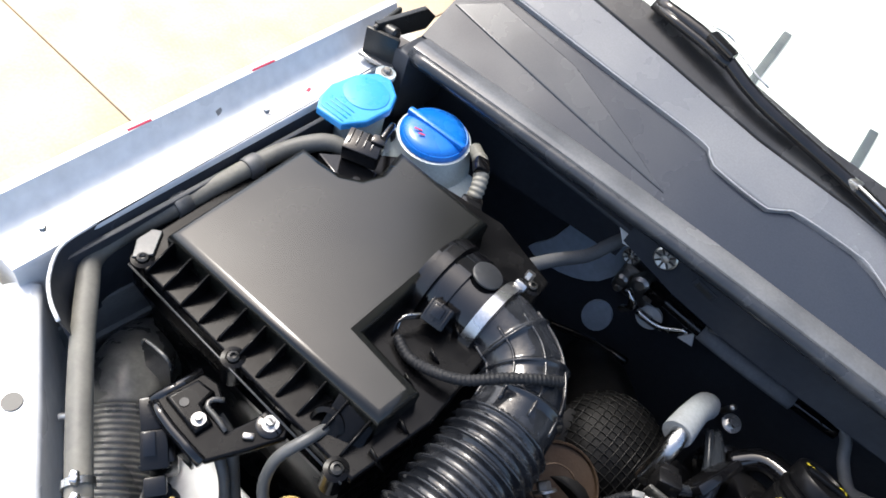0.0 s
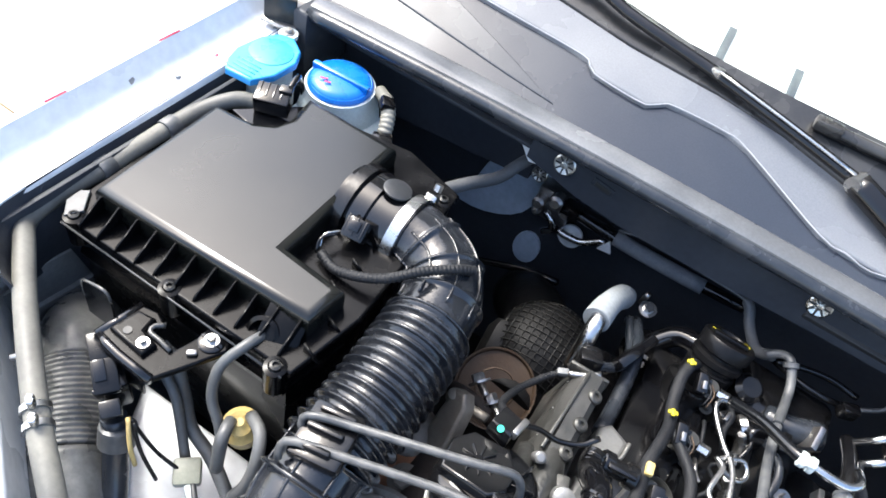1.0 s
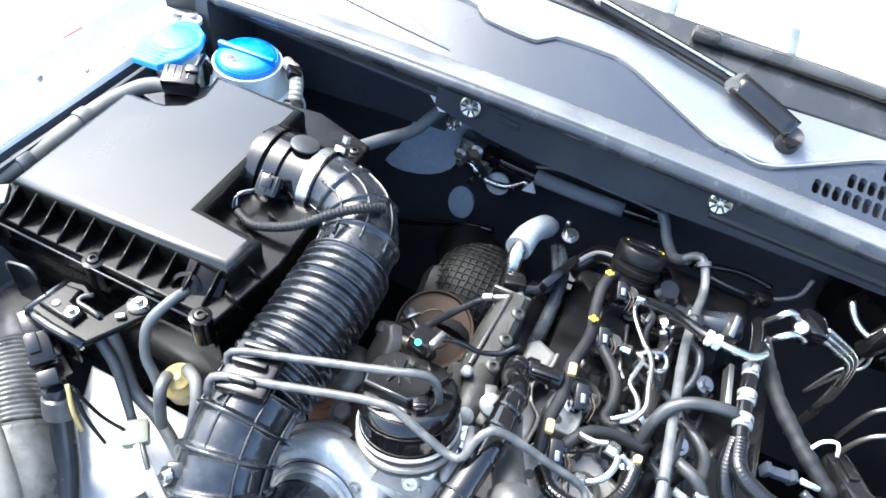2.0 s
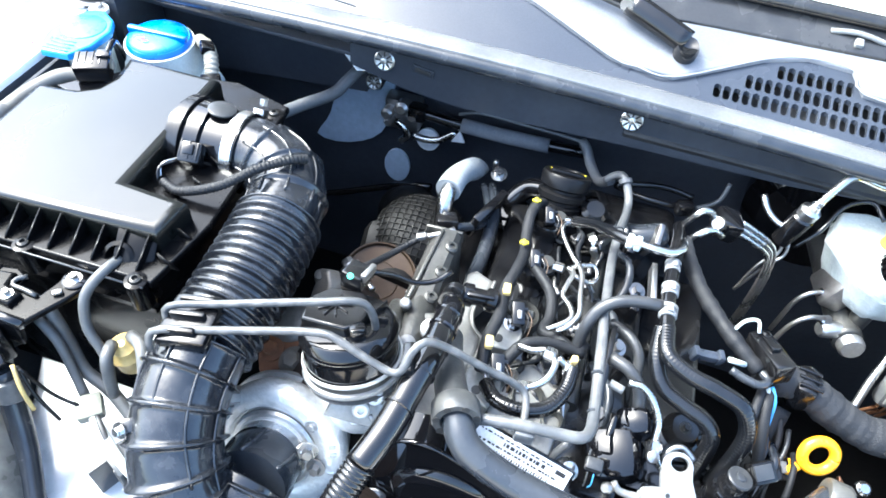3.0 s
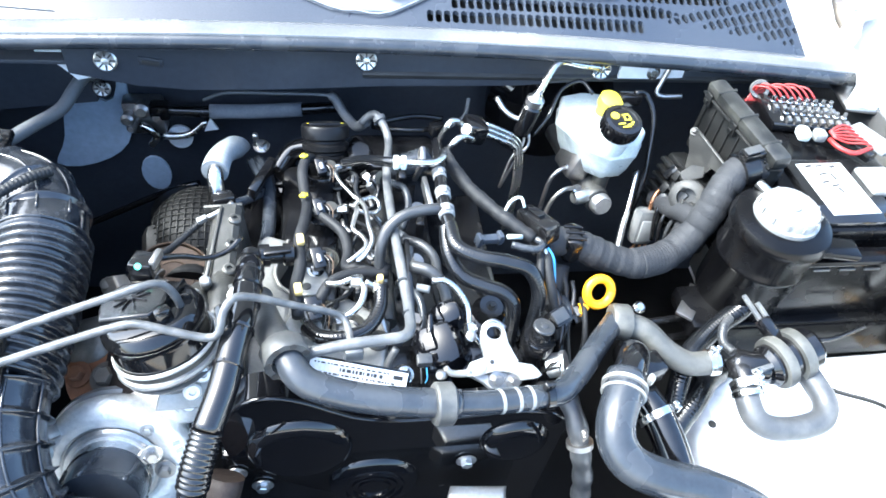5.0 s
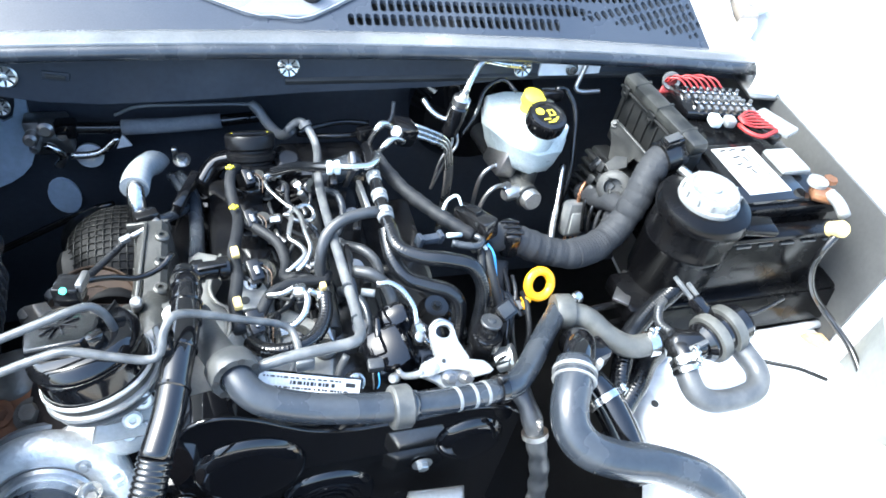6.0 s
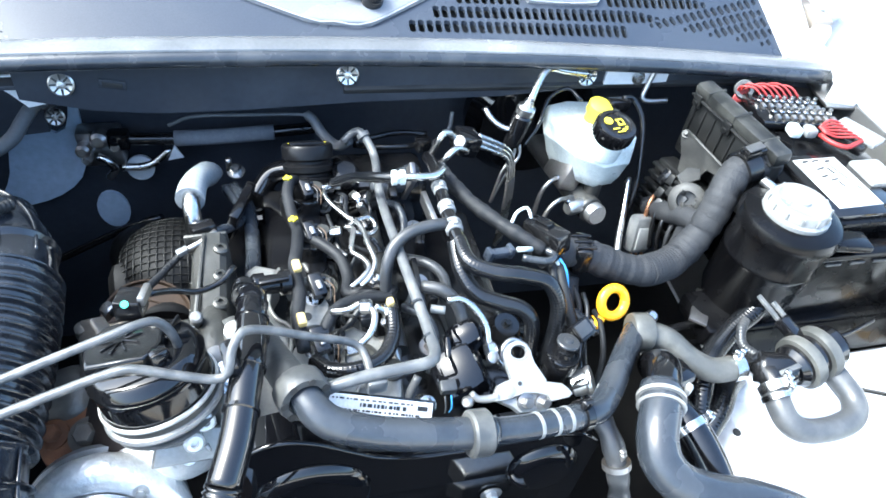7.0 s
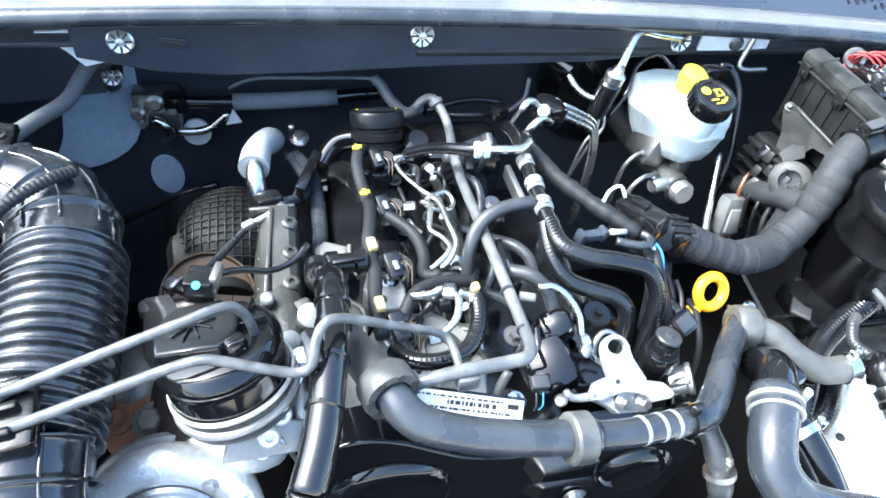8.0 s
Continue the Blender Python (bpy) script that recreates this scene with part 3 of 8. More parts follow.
# ---- windscreen ----
ws = thing("windscreen", (0.33, 0.2, 1.24), "raked windscreen with a black lower border", "windscreen", kind="structure")
S = 0.62


def wz(y):
    return 1.242 + S * (y - 0.2)


def slab_at(x0, x1, y0, y1, t, off=0.0):
    bm = prism([(x0, y0), (x1, y0), (x1, y1), (x0, y1)], off, off + t, 0, None, None, lambda x, y: wz(y))
    return bm


glass = part("pane", slab_at(-0.45, 1.12, 0.162, 1.0, 0.005), pane, ws)
glass.visible_shadow = False
# The border's bulging front edge also takes in the shade beside the wiper.
band_front = [(-0.41, 0.165), (-0.266, 0.1535), (-0.146, 0.143), (-0.0085, 0.129), (0.11, 0.126), (0.20, 0.118), (0.282, 0.101), (0.343, 0.1027), (0.40, 0.1063), (0.6, 0.115), (1.07, 0.12)]
band_back = [(1.07, 0.172), (0.37, 0.168), (0.286, 0.166), (0.176, 0.164), (0.05, 0.166), (-0.07, 0.180), (-0.17, 0.184), (-0.41, 0.189)]
border = mat("dusty_screen_border", (0.022, 0.022, 0.022), 0.30, 0, (0.085, 0.083, 0.078), 0.55, 12, 260, 0.15, 0.0004)
part("border", prism(band_front + band_back, 0.005, 0.0095, 0.001, shape=cz), border, ws, "dusty black lower border widened by wiper shade")
# Pale board added behind the glass so that the screen looks bright.
part("dashboard", rbox((1.5, 0.667, 0.02), (0.33, 0.489, 1.272), (12, 0, 0), 0.004), pale_board, ws, "pale board added to brighten the windscreen")
part("pillar", tube([(-0.46, 0.18, 1.2), (-0.46, 0.6, 1.48), (-0.46, 1.0, 1.75)], 0.035, 12, 0.1), paint, ws)
part("pillar", tube([(1.13, 0.10, 1.15), (1.13, 0.6, 1.48), (1.13, 1.0, 1.75)], 0.035, 12, 0.1), paint, ws)
cabin = thing("cabin_wall", (0.33, 1.1, 0.0), "plain cabin wall behind the windscreen", "wall", kind="structure")
part("wall", rbox((1.7, 0.05, 1.8), (0.33, 1.1, 0.9), (0, 0, 0), 0.01), cowl_plastic, cabin)


ARMB, ARMC, ARMD = (-0.034, 0.148, 1.240), (-0.118, 0.168, 1.255), (-0.202, 0.182, 1.253)


def wiper():
    w = thing("wiper", (0.37, 0.06, 1.17), "black wiper arm with a bright upper edge", "wiper")
    part("pivot_cap", lathe([(0.014, -0.02), (0.015, 0.012), (0.013, 0.018), (0.006, 0.016), (0, 0.014)], (0.372, 0.062, 1.18), (0, -0.4, 1), 24), gloss_black, w)
    arm = part("arm_head", tube([(0.37, 0.064, 1.195), (0.33, 0.078, 1.205), (0.292, 0.092, 1.213)], 0.0155, 14, 0.01, flat=0.75), black_plastic, w)
    part("hinge_pin", lathe([(0.009, -0.013), (0.009, 0.013)], (0.292, 0.092, 1.214), (0.4, 1, 0), 14), steel, arm)
    part("arm", tube([(0.295, 0.093, 1.214), (0.2, 0.113, 1.222), (0.098, 0.136, 1.228), ARMB, ARMC, ARMD], 0.0080, 10, 0.02, flat=0.65), black_plastic, w)
    # Steel rod that draws the arm's bright top edge.
    part("tension_rod", tube([(0.285, 0.09, 1.222), (0.19, 0.11, 1.23), (0.1, 0.13, 1.235)], 0.002, 8, 0.03), steel, w)
    part("clip_band", rbox((0.014, 0.012, 0.012), (0.098, 0.136, 1.229), (0, -5, -15), 0.002), steel, w)
    part("blade", tube([Vector(ARMC) + Vector((0.03, -0.012, -0.006)), Vector(ARMC) + Vector((-0.01, -0.006, -0.004)), Vector(ARMD) + Vector((0, -0.006, -0.004))], 0.006, 8, 0.03, flat=0.8), black_plastic, w)
    part("blade_joint", rbox((0.040, 0.017, 0.012), Vector(ARMC) + Vector((0.012, -0.003, 0.004)), (0, 6, -13), 0.004), gloss_black, w)
    part("joint_spring", tube([Vector(ARMC) + Vector(d) for d in ((-0.012, 0.008, 0.012), (0.004, 0.011, 0.012), (0.022, 0.009, 0.010), (0.032, 0.0, 0.008), (0.060, -0.012, 0.004), (0.082, -0.018, 0.002))], 0.0012, 6, 0.006), steel, w)
    return w


wiper()
blade = thing("wiper", (0.6, 0.14, 1.21), "grey flat wiper blade resting on the screen border", "wiper blade")
spine = [(0.226, 0.141, 1.229), (0.30, 0.143, 1.231), (0.378, 0.1455, 1.233), (0.60, 0.149, 1.234), (0.95, 0.152, 1.235)]
part("rubber_lip", tube([(x, y, z - 0.006) for x, y, z in spine], 0.0055, 8, 0.02), black_plastic, blade)
part("spine", tube([(x, y - 0.001, z + 0.001) for x, y, z in spine], 0.0075, 10, 0.02, flat=0.6), border, blade)
part("end_cap", rbox((0.034, 0.018, 0.014), (0.238, 0.141, 1.231), (0, -2, 2), 0.004), border, blade)
# dark strips on the added pale board behind the glass
dash = [o for o in ws.children if o.name.startswith("dashboard")][0]
for x, y0, y1 in ((-0.061, 0.175, 0.31), (0.088, 0.17, 0.25), (0.185, 0.17, 0.235), (0.343, 0.17, 0.24)):
    ym = (y0 + y1) / 2
    part("board_strip", rbox((0.011, (y1 - y0) * 1.02, 0.004), (x, ym, 1.2835 + 0.2126 * (ym - 0.489)), (12, 0, 4), 0.001), grey_tube, dash)


def hinge(x, y, z, s, skin):
    """A bonnet hinge: a foot on the wing, an upright and a folded arm."""
    h = part("bonnet_hinge", rbox((0.05, 0.07, 0.006), (x, y, z - 0.022), (0, 0, 10 * s), 0.002), dull_steel, car, "dark grey steel bonnet hinge")
    part("upright", rbox((0.006, 0.06, 0.045), (x - 0.012 * s, y, z), (0, 0, 10 * s), 0.002), skin, h)
    part("arm", prism([(-0.045, -0.012), (0.035, -0.014), (0.05, 0.0), (0.035, 0.014), (-0.045, 0.012)], -0.004, 0.004, 0.001, None, Matrix.Translation((x, y + 0.02, z + 0.012)) @ pose(0, 0, 0, 80, 0, 80)), skin, h)
    part("pivot", lathe([(0.010, -0.012), (0.010, 0.012), (0.006, 0.015), (0, 0.015)], (x, y - 0.01, z + 0.012), (1, 0, 0.1), 18), skin, h)
    part("web", rbox((0.045, 0.006, 0.04), (x + 0.004 * s, y - 0.024, z - 0.002), (0, 0, 20 * s), 0.002), skin, h)
    return h


hinge(-0.432, -0.005, 1.118, 1, cast_dark)
hinge(1.068, -0.035, 1.105, -1, paint)


# ---- left side: air filter box ----
def lid_z(x, y):
    return 1.095 + 0.0957 * (x + 0.359)


box_black = mat("moulded_black_plastic", (0.0022, 0.0022, 0.0026), 0.24, 0, (0.0055, 0.0054, 0.0054), 0.35, 24, 260, 0.12, 0.0003, spec=0.16)
airbox = thing("air_filter_box", (-0.22, -0.27, 0.80), "black plastic air filter box with a satin lid", "air filter")
lid_line = [(-0.362, -0.387), (-0.089, -0.387), (-0.084, -0.338), (-0.160, -0.329), (-0.163, -0.135), (-0.300, -0.124), (-0.290, -0.172), (-0.297, -0.192), (-0.315, -0.203), (-0.343, -0.205), (-0.373, -0.205)]
part("lid", prism(lid_line, -0.035, 0.0, 0.010, shape=lid_z), lid_plastic, airbox, "satin black filter lid")
edge_line = [(-0.388, -0.402), (-0.370, -0.417), (-0.076, -0.426), (-0.062, -0.34), (-0.075, -0.13), (-0.16, -0.10), (-0.31, -0.112), (-0.395, -0.19)]
part("rim", prism(edge_line, -0.036, -0.028, 0.0025, shape=lid_z), box_black, airbox)
body_line = [(-0.38, -0.395), (-0.365, -0.412), (-0.085, -0.418), (-0.072, -0.34), (-0.09, -0.14), (-0.165, -0.11), (-0.30, -0.125), (-0.385, -0.2)]
part("body", prism(body_line, -0.30, -0.036, 0.002, shape=lid_z), box_black, airbox)
part("lower_rim", prism([(x * 1.0, y - 0.006) for x, y in body_line], -0.085, -0.078, 0.0, shape=lid_z), box_black, airbox)
for k in range(11):
    x = -0.352 + k * 0.0255
    z = lid_z(x, 0)
    rib = bmesh.new()
    m = pose(x, -0.387, z - 0.03, 90, 0, 90)
    prism([(0, 0), (-0.033, 0), (-0.030, 0.006), (0, 0.024)], -0.0010, 0.0010, 0.0004, rib, m)
    part("rib", rib, box_black, airbox)
for k in range(7):
    y = -0.40 + k * 0.036
    x = -0.084 if y < -0.33 else -0.11
    rib = bmesh.new()
    prism([(0, 0), (0.02, 0), (0, 0.018)], -0.001, 0.001, 0, rib, pose(x + 0.002, y, lid_z(x, 0) - 0.032, 90, 0, 0))
    part("rib", rib, box_black, airbox)
# Grey line laid on the black rim as its gloss highlight.
part("rim_highlight", tube([(-0.372, -0.4235, lid_z(-0.372, 0) - 0.0285), (-0.08, -0.4335, lid_z(-0.08, 0) - 0.0285)], 0.0012, 6, 0.1), grey_rubber, airbox)
for x, y in ((-0.368, -0.411), (-0.227, -0.420), (-0.091, -0.428), (-0.085, -0.15)):
    z = lid_z(x, 0) - 0.028
    boss = part("screw_boss", lathe([(0.011, -0.035), (0.011, 0.001), (0.007, 0.002), (0.0065, -0.001), (0, -0.001)], (x, y, z), (0, 0, 1), 20), box_black, airbox)
    part("screw", lathe([(0.0055, -0.002), (0.0055, 0.004), (0.003, 0.005), (0.003, 0.002), (0, 0.002)], (x, y, z), (0, 0, 1), 12), cast_dark, boss, "torx screw")
part("nipple_socket", lathe([(0.017, -0.02), (0.017, 0.004), (0.013, 0.006), (0.011, -0.006), (0, -0.008)], (-0.124, -0.405, 1.088), (0.05, -0.75, 0.6), 22), box_black, airbox)
part("socket_plate", rbox((0.042, 0.05, 0.004), (-0.11, -0.398, 1.096), (35, 0, 12), 0.003), box_black, airbox)
part("corner_tab", prism([(-0.390, -0.402), (-0.374, -0.418), (-0.364, -0.402), (-0.383, -0.378), (-0.391, -0.384)], -0.029, -0.024, 0.001, shape=lid_z), grey_tube, airbox)

# outlet with air mass meter
maf = thing("air_mass_meter", (-0.13, -0.212, 1.04), "black air mass meter tube with a plug", "air mass meter")
AX = (1, 0, 0.03)
part("tube", lathe([(0.047, -0.17), (0.047, -0.145), (0.051, -0.145), (0.051, -0.128), (0.0465, -0.128), (0.0465, -0.085)], (0, -0.212, 1.083), AX, 36), gloss_black, maf)
part("collar", lathe([(0.050, -0.165), (0.053, -0.163), (0.053, -0.150), (0.050, -0.149)], (0, -0.212, 1.083), AX, 36), black_plastic, maf)
plug = part("sensor_plug", rbox((0.026, 0.024, 0.018), (-0.127, -0.262, 1.107), (35, 0, 8), 0.003), black_plastic, maf)
part("plug_lock", rbox((0.012, 0.012, 0.004), (-0.127, -0.266, 1.1170), (35, 0, 8), 0.0015), gloss_black, plug)
for q in (-0.010, 0.0, 0.010):
    part("plug_rib", rbox((0.002, 0.020, 0.003), (-0.127 + q, -0.2655, 1.1150), (35, 0, 8), 0.0005), black_plastic, plug)
for k in range(3):
    part("wire", tube([(-0.138, -0.270 - k * 0.003, 1.104), (-0.148, -0.288 - k * 0.003, 1.106), (-0.144, -0.300 - k * 0.003, 1.096)], 0.0013, 6, 0.005), steel if k == 0 else black_plastic, plug)
part("vent_disc", lathe([(0.016, 0), (0.016, 0.002), (0.014, 0.003), (0, 0.003)], (-0.118, -0.205, 1.129), (0.1, 0.15, 1), 24), grey_rubber, maf)

# convoluted intake hose
hose = thing("intake_hose", (-0.0, -0.40, 0.98), "black ribbed rubber air intake hose", "hose")
path = [(-0.105, -0.212, 1.081), (-0.072, -0.213, 1.081), (-0.040, -0.225, 1.080), (-0.018, -0.252, 1.078), (-0.010, -0.29, 1.074), (-0.007, -0.335, 1.071), (-0.006, -0.40, 1.066), (-0.009, -0.455, 1.060), (-0.007, -0.498, 1.047), (0.003, -0.536, 1.026), (0.022, -0.563, 0.998), (0.046, -0.568, 0.975), (0.062, -0.550, 0.970), (0.065, -0.530, 0.974)]
part("smooth_bend", tube(path[:6], lambda s, t: 0.0425 + 0.0042 * max(0, math.cos(2 * math.pi * (s - 0.012) / 0.034)) ** 12 * (s > 0.03), 40, 0.0018), duct_rubber, hose)
part("bellows", tube(path[4:8], ribbed(0.0425, 0.0066, 0.0112, 3.2), 44, 0.0010), duct_rubber, hose)
part("elbow", tube(path[7:], lambda s, t: 0.0425 + 0.0056 * max(0, math.cos(2 * math.pi * s / 0.029)) ** 12, 40, 0.0016), duct_rubber, hose, "rubber elbow with raised ribs")
for k in range(4):
    a = math.radians(-55 + k * 42)
    off = Vector((math.sin(a) * 0.0445, 0, math.cos(a) * 0.0445))
    part("rib", tube([Vector(p) + Vector((off.x, -off.z * 0.25 * i / 3, off.z)) for i, p in enumerate(path[7:11])], 0.0015, 6, 0.008), duct_rubber, hose)
bend = spline(path[1:5], 0.008)
for a in (-50, -10, 30, 70):
    ln = []
    for p, q in zip(bend, bend[1:]):
        ahead = (q - p).normalized()
        side = ahead.cross(Vector((0, 0, 1))).normalized()
        over = side.cross(ahead)
        ln.append(p + (side * math.sin(radians(a)) + over * math.cos(radians(a))) * 0.0432)
    part("long_rib", tube(ln, 0.0016, 6, 0.008), duct_rubber, hose)
cl = part("hose_clamp", lathe([(0.0455, -0.0065), (0.0475, -0.0065), (0.0475, 0.0065), (0.0455, 0.0065)], (-0.093, -0.212, 1.081), AX, 40), steel, hose, "bright steel worm clamp")
part("clamp_screw", rbox((0.014, 0.016, 0.010), (-0.092, -0.168, 1.106), (-40, 0, 0), 0.002), steel, cl)
part("clamp_head", lathe([(0.005, 0), (0.005, 0.008), (0, 0.008)], (-0.092, -0.160, 1.112), (0, 0.6, 1), 6), steel, cl)
c2 = part("hose_clamp", rbox((0.016, 0.014, 0.02), (-0.030, -0.545, 1.052), (20, 0, 30), 0.003), duct_rubber, hose)
part("clamp_screw", hexbolt((-0.033, -0.553, 1.058), (-0.3, -1, 0.6), 0.0045, 0.005), steel, c2)
seat = part("pipe_bracket", rbox((0.048, 0.054, 0.014), (-0.012, -0.456, 1.103), (0, -8, 8), 0.004), black_plastic, hose, "moulded pipe bracket on the hose")
for k in range(3):
    part("bracket_rib", rbox((0.034, 0.006, 0.010), (-0.014, -0.438 - k * 0.018, 1.112), (0, -8, 8), 0.002), black_plastic, seat)

# corrugated cable sleeve beside the meter
solo("cable_sleeve", tube([(-0.140, -0.303, 1.096), (-0.112, -0.312, 1.100), (-0.07, -0.303, 1.115), (-0.038, -0.275, 1.127), (-0.014, -0.252, 1.128), (0.0, -0.236, 1.122)], ribbed(0.0046, 0.0010, 0.0042, 1.0), 12, 0.0011), tape, "black corrugated cable sleeve over the intake hose", "cable")

# breather hose to the firewall
br = thing("breather_hose", (-0.06, 0.0, 0.95), "grey rubber hose running to the firewall", "hose")
part("hose", tube([(-0.096, -0.165, 1.085), (-0.118, -0.115, 1.050), (-0.100, -0.05, 1.033), (-0.074, 0.0, 1.027), (-0.062, 0.030, 1.036), (-0.050, 0.055, 1.044), (-0.036, 0.075, 1.036)], 0.0088, 14, 0.006), firewall_grey, br)
part("band", clamp_ring((-0.042, 0.067, 1.040), (0.5, 0.8, -0.2), 0.0092), dull_steel, br)

# washer filler and reservoir caps
tan_hose = mat("tan_aged_rubber", (0.16, 0.155, 0.13), 0.5, 0, (0.28, 0.27, 0.23), 0.55, 40, 240, 0.3, 0.0006)
wash = thing("washer_reservoir", (-0.295, -0.06, 0.95), "milky washer reservoir with a blue screw cap", "reservoir")
part("neck", lathe([(0.055, -0.16), (0.055, -0.05), (0.05, -0.028), (0.046, -0.018), (0.046, -0.008), (0.030, -0.006), (0.030, 0)], (-0.298, -0.064, 1.095), (0, -0.04, 1), 36), milky, wash)
capm = Matrix.Translation((-0.298, -0.064, 1.093)) @ frame_of((0, -0.04, 1))
cap = part("screw_cap", lathe([(0.040, -0.010), (0.0425, -0.008), (0.0430, -0.003), (0.0405, 0.001), (0.0390, 0.0005), (0.0375, 0.0028), (0.030, 0.0055), (0.018, 0.007), (0, 0.0075)], (-0.298, -0.064, 1.093), (0, -0.04, 1), 40), blue_cap, wash, "deep blue screw cap")
bm = rbox((0.084, 0.009, 0.010), (0, 0, 0.006), (0, 0, 4), 0.003)
bmesh.ops.transform(bm, matrix=capm, verts=bm.verts)
part("grip_bar", bm, blue_cap, cap)
for dx_, dy_, s in ((-0.012, -0.02, 0.010), (-0.004, -0.023, 0.008)):
    part("mark", rbox((s, 0.0022, 0.0006), (-0.298 + dx_, -0.064 + dy_, 1.1008), (0, 3, 30), 0), red_mark, cap)
part("level_plug", rbox((0.026, 0.022, 0.02), (-0.205, -0.098, 1.068), (0, 0, 30), 0.003), black_plastic, wash)
part("overflow", tube([(-0.255, -0.035, 1.085), (-0.230, -0.055, 1.09), (-0.215, -0.075, 1.08), (-0.208, -0.10, 1.055), (-0.21, -0.125, 1.03), (-0.215, -0.14, 0.98)], ribbed(0.0085, 0.0016, 0.006, 1.0, 0.02, 0.12), 16, 0.0015), tan_hose, wash, "tan ribbed overflow hose")
part("overflow_clip", rbox((0.018, 0.02, 0.014), (-0.228, -0.06, 1.094), (0, 20, 40), 0.003), black_plastic, wash)
part("shoulder", rbox((0.13, 0.09, 0.10), (-0.285, -0.075, 1.0), (0, 0, 0), 0.02), milky, wash)

flap = thing("filler_flap", (-0.385, -0.1, 1.02), "light blue hinged filler flap on a bolt", "filler cap")
outline = [(-0.402, -0.160), (-0.366, -0.156), (-0.352, -0.128), (-0.350, -0.090), (-0.362, -0.066), (-0.386, -0.050), (-0.404, -0.055), (-0.418, -0.080), (-0.422, -0.118), (-0.415, -0.142)]
fl = part("flap", prism(outline, 1.094, 1.103, 0.003), pale_blue, flap)
bm = lathe([(0.029, 0.0), (0.028, 0.002), (0.020, 0.0036), (0, 0.004)], (-0.386, -0.095, 1.102), (0, 0, 1), 30)
part("dome", bm, pale_blue, fl)
for k in range(4):
    part("grip_line", rbox((0.036 - 0.002 * k, 0.0016, 0.0014), (-0.386, -0.152 + k * 0.007, 1.1034), (0, 0, 3), 0.0004), pale_blue, fl)
part("lug", lathe([(0.013, 0), (0.013, 0.006), (0, 0.006)], (-0.402, -0.043, 1.093), (0, 0, 1), 24), milky, flap)
part("bolt", hexbolt((-0.402, -0.042, 1.099), (0, 0, 1), 0.0045, 0.005), dull_steel, flap)
part("stem", lathe([(0.03, 0), (0.03, 0.075)], (-0.385, -0.1, 1.02), (0, 0, 1), 24), milky, flap)

# connector in the notch of the lid
con = thing("sensor_connector", (-0.33, -0.17, 1.05), "black electrical connector in the lid notch", "connector")
part("bracket", prism([(-0.362, -0.192), (-0.312, -0.202), (-0.292, -0.18), (-0.30, -0.16), (-0.34, -0.165)], 1.072, 1.082, 0.002), black_plastic, con)
part("housing", rbox((0.042, 0.03, 0.024), (-0.328, -0.158, 1.097), (10, 0, 25), 0.002), black_plastic, con)
for k in range(4):
    part("key_rib", rbox((0.0025, 0.022, 0.002), (-0.343 + k * 0.008, -0.163 + k * 0.0035, 1.1092), (10, 0, 25), 0.0008), black_plastic, con)
part("lock", rbox((0.016, 0.012, 0.008), (-0.318, -0.146, 1.110), (10, 0, 25), 0.0015), gloss_black, con)
part("bolt", hexbolt((-0.306, -0.188, 1.082), (0, 0, 1), 0.005, 0.004), black_plastic, con)
part("cable", tube([(-0.318, -0.146, 1.105), (-0.325, -0.118, 1.11), (-0.335, -0.10, 1.09), (-0.33, -0.09, 1.05)], 0.004, 10, 0.006), black_plastic, con)

# pale inner panel under the wing hose
YZ = Matrix(((0, 0, 1, 0), (1, 0, 0, 0), (0, 1, 0, 0), (0, 0, 0, 1)))
inner_grey = mat("grey_inner_paint", (0.24, 0.245, 0.245), 0.45, 0, (0.16, 0.16, 0.155), 0.55, 20, 180, 0.2, 0.0006)
ip = part("inner_panel", prism([(-0.50, 0.985), (-0.464, 0.984), (-0.440, 0.990), (-0.409, 0.984), (-0.395, 0.925), (-0.395, 0.86), (-0.50, 0.86)], -0.4005, -0.397, 0.0, None, YZ), inner_grey, car, "pale grey inner panel")
part("panel_step", prism([(-0.50, 0.945), (-0.396, 0.928), (-0.396, 0.918), (-0.50, 0.935)], -0.397, -0.391, 0.001, None, YZ), inner_grey, ip)
part("panel_step", prism([(-0.50, 0.905), (-0.396, 0.893), (-0.396, 0.86), (-0.50, 0.86)], -0.397, -0.385, 0.001, None, YZ), inner_grey, ip)

# coolant hose along the wing
ch = thing("wing_hose", (-0.38, -0.38, 1.03), "dusty grey-brown hose clipped along the wing", "hose")
part("hose", tube([(-0.35, -0.155, 1.075), (-0.372, -0.172, 1.078), (-0.392, -0.21, 1.072), (-0.399, -0.27, 1.068), (-0.404, -0.346, 1.061), (-0.409, -0.405, 1.058), (-0.404, -0.440, 1.055), (-0.378, -0.462, 1.058), (-0.31, -0.512, 1.062), (-0.222, -0.570, 1.064), (-0.14, -0.62, 1.05), (-0.1, -0.66, 0.98)], 0.0105, 16, 0.008), mat("brown_dusty_rubber", (0.10, 0.098, 0.088), 0.6, 0, (0.26, 0.25, 0.21), 0.6, 16, 220, 0.2, 0.0004), ch)
for p, d in (((-0.397, -0.255, 1.069), (0, 1, 0)), ((-0.404, -0.342, 1.061), (0, 1, 0))):
    part("hose_clip", lathe([(0.0125, -0.009), (0.0135, -0.007), (0.0135, 0.007), (0.0125, 0.009)], p, d, 20), grey_tube, ch)
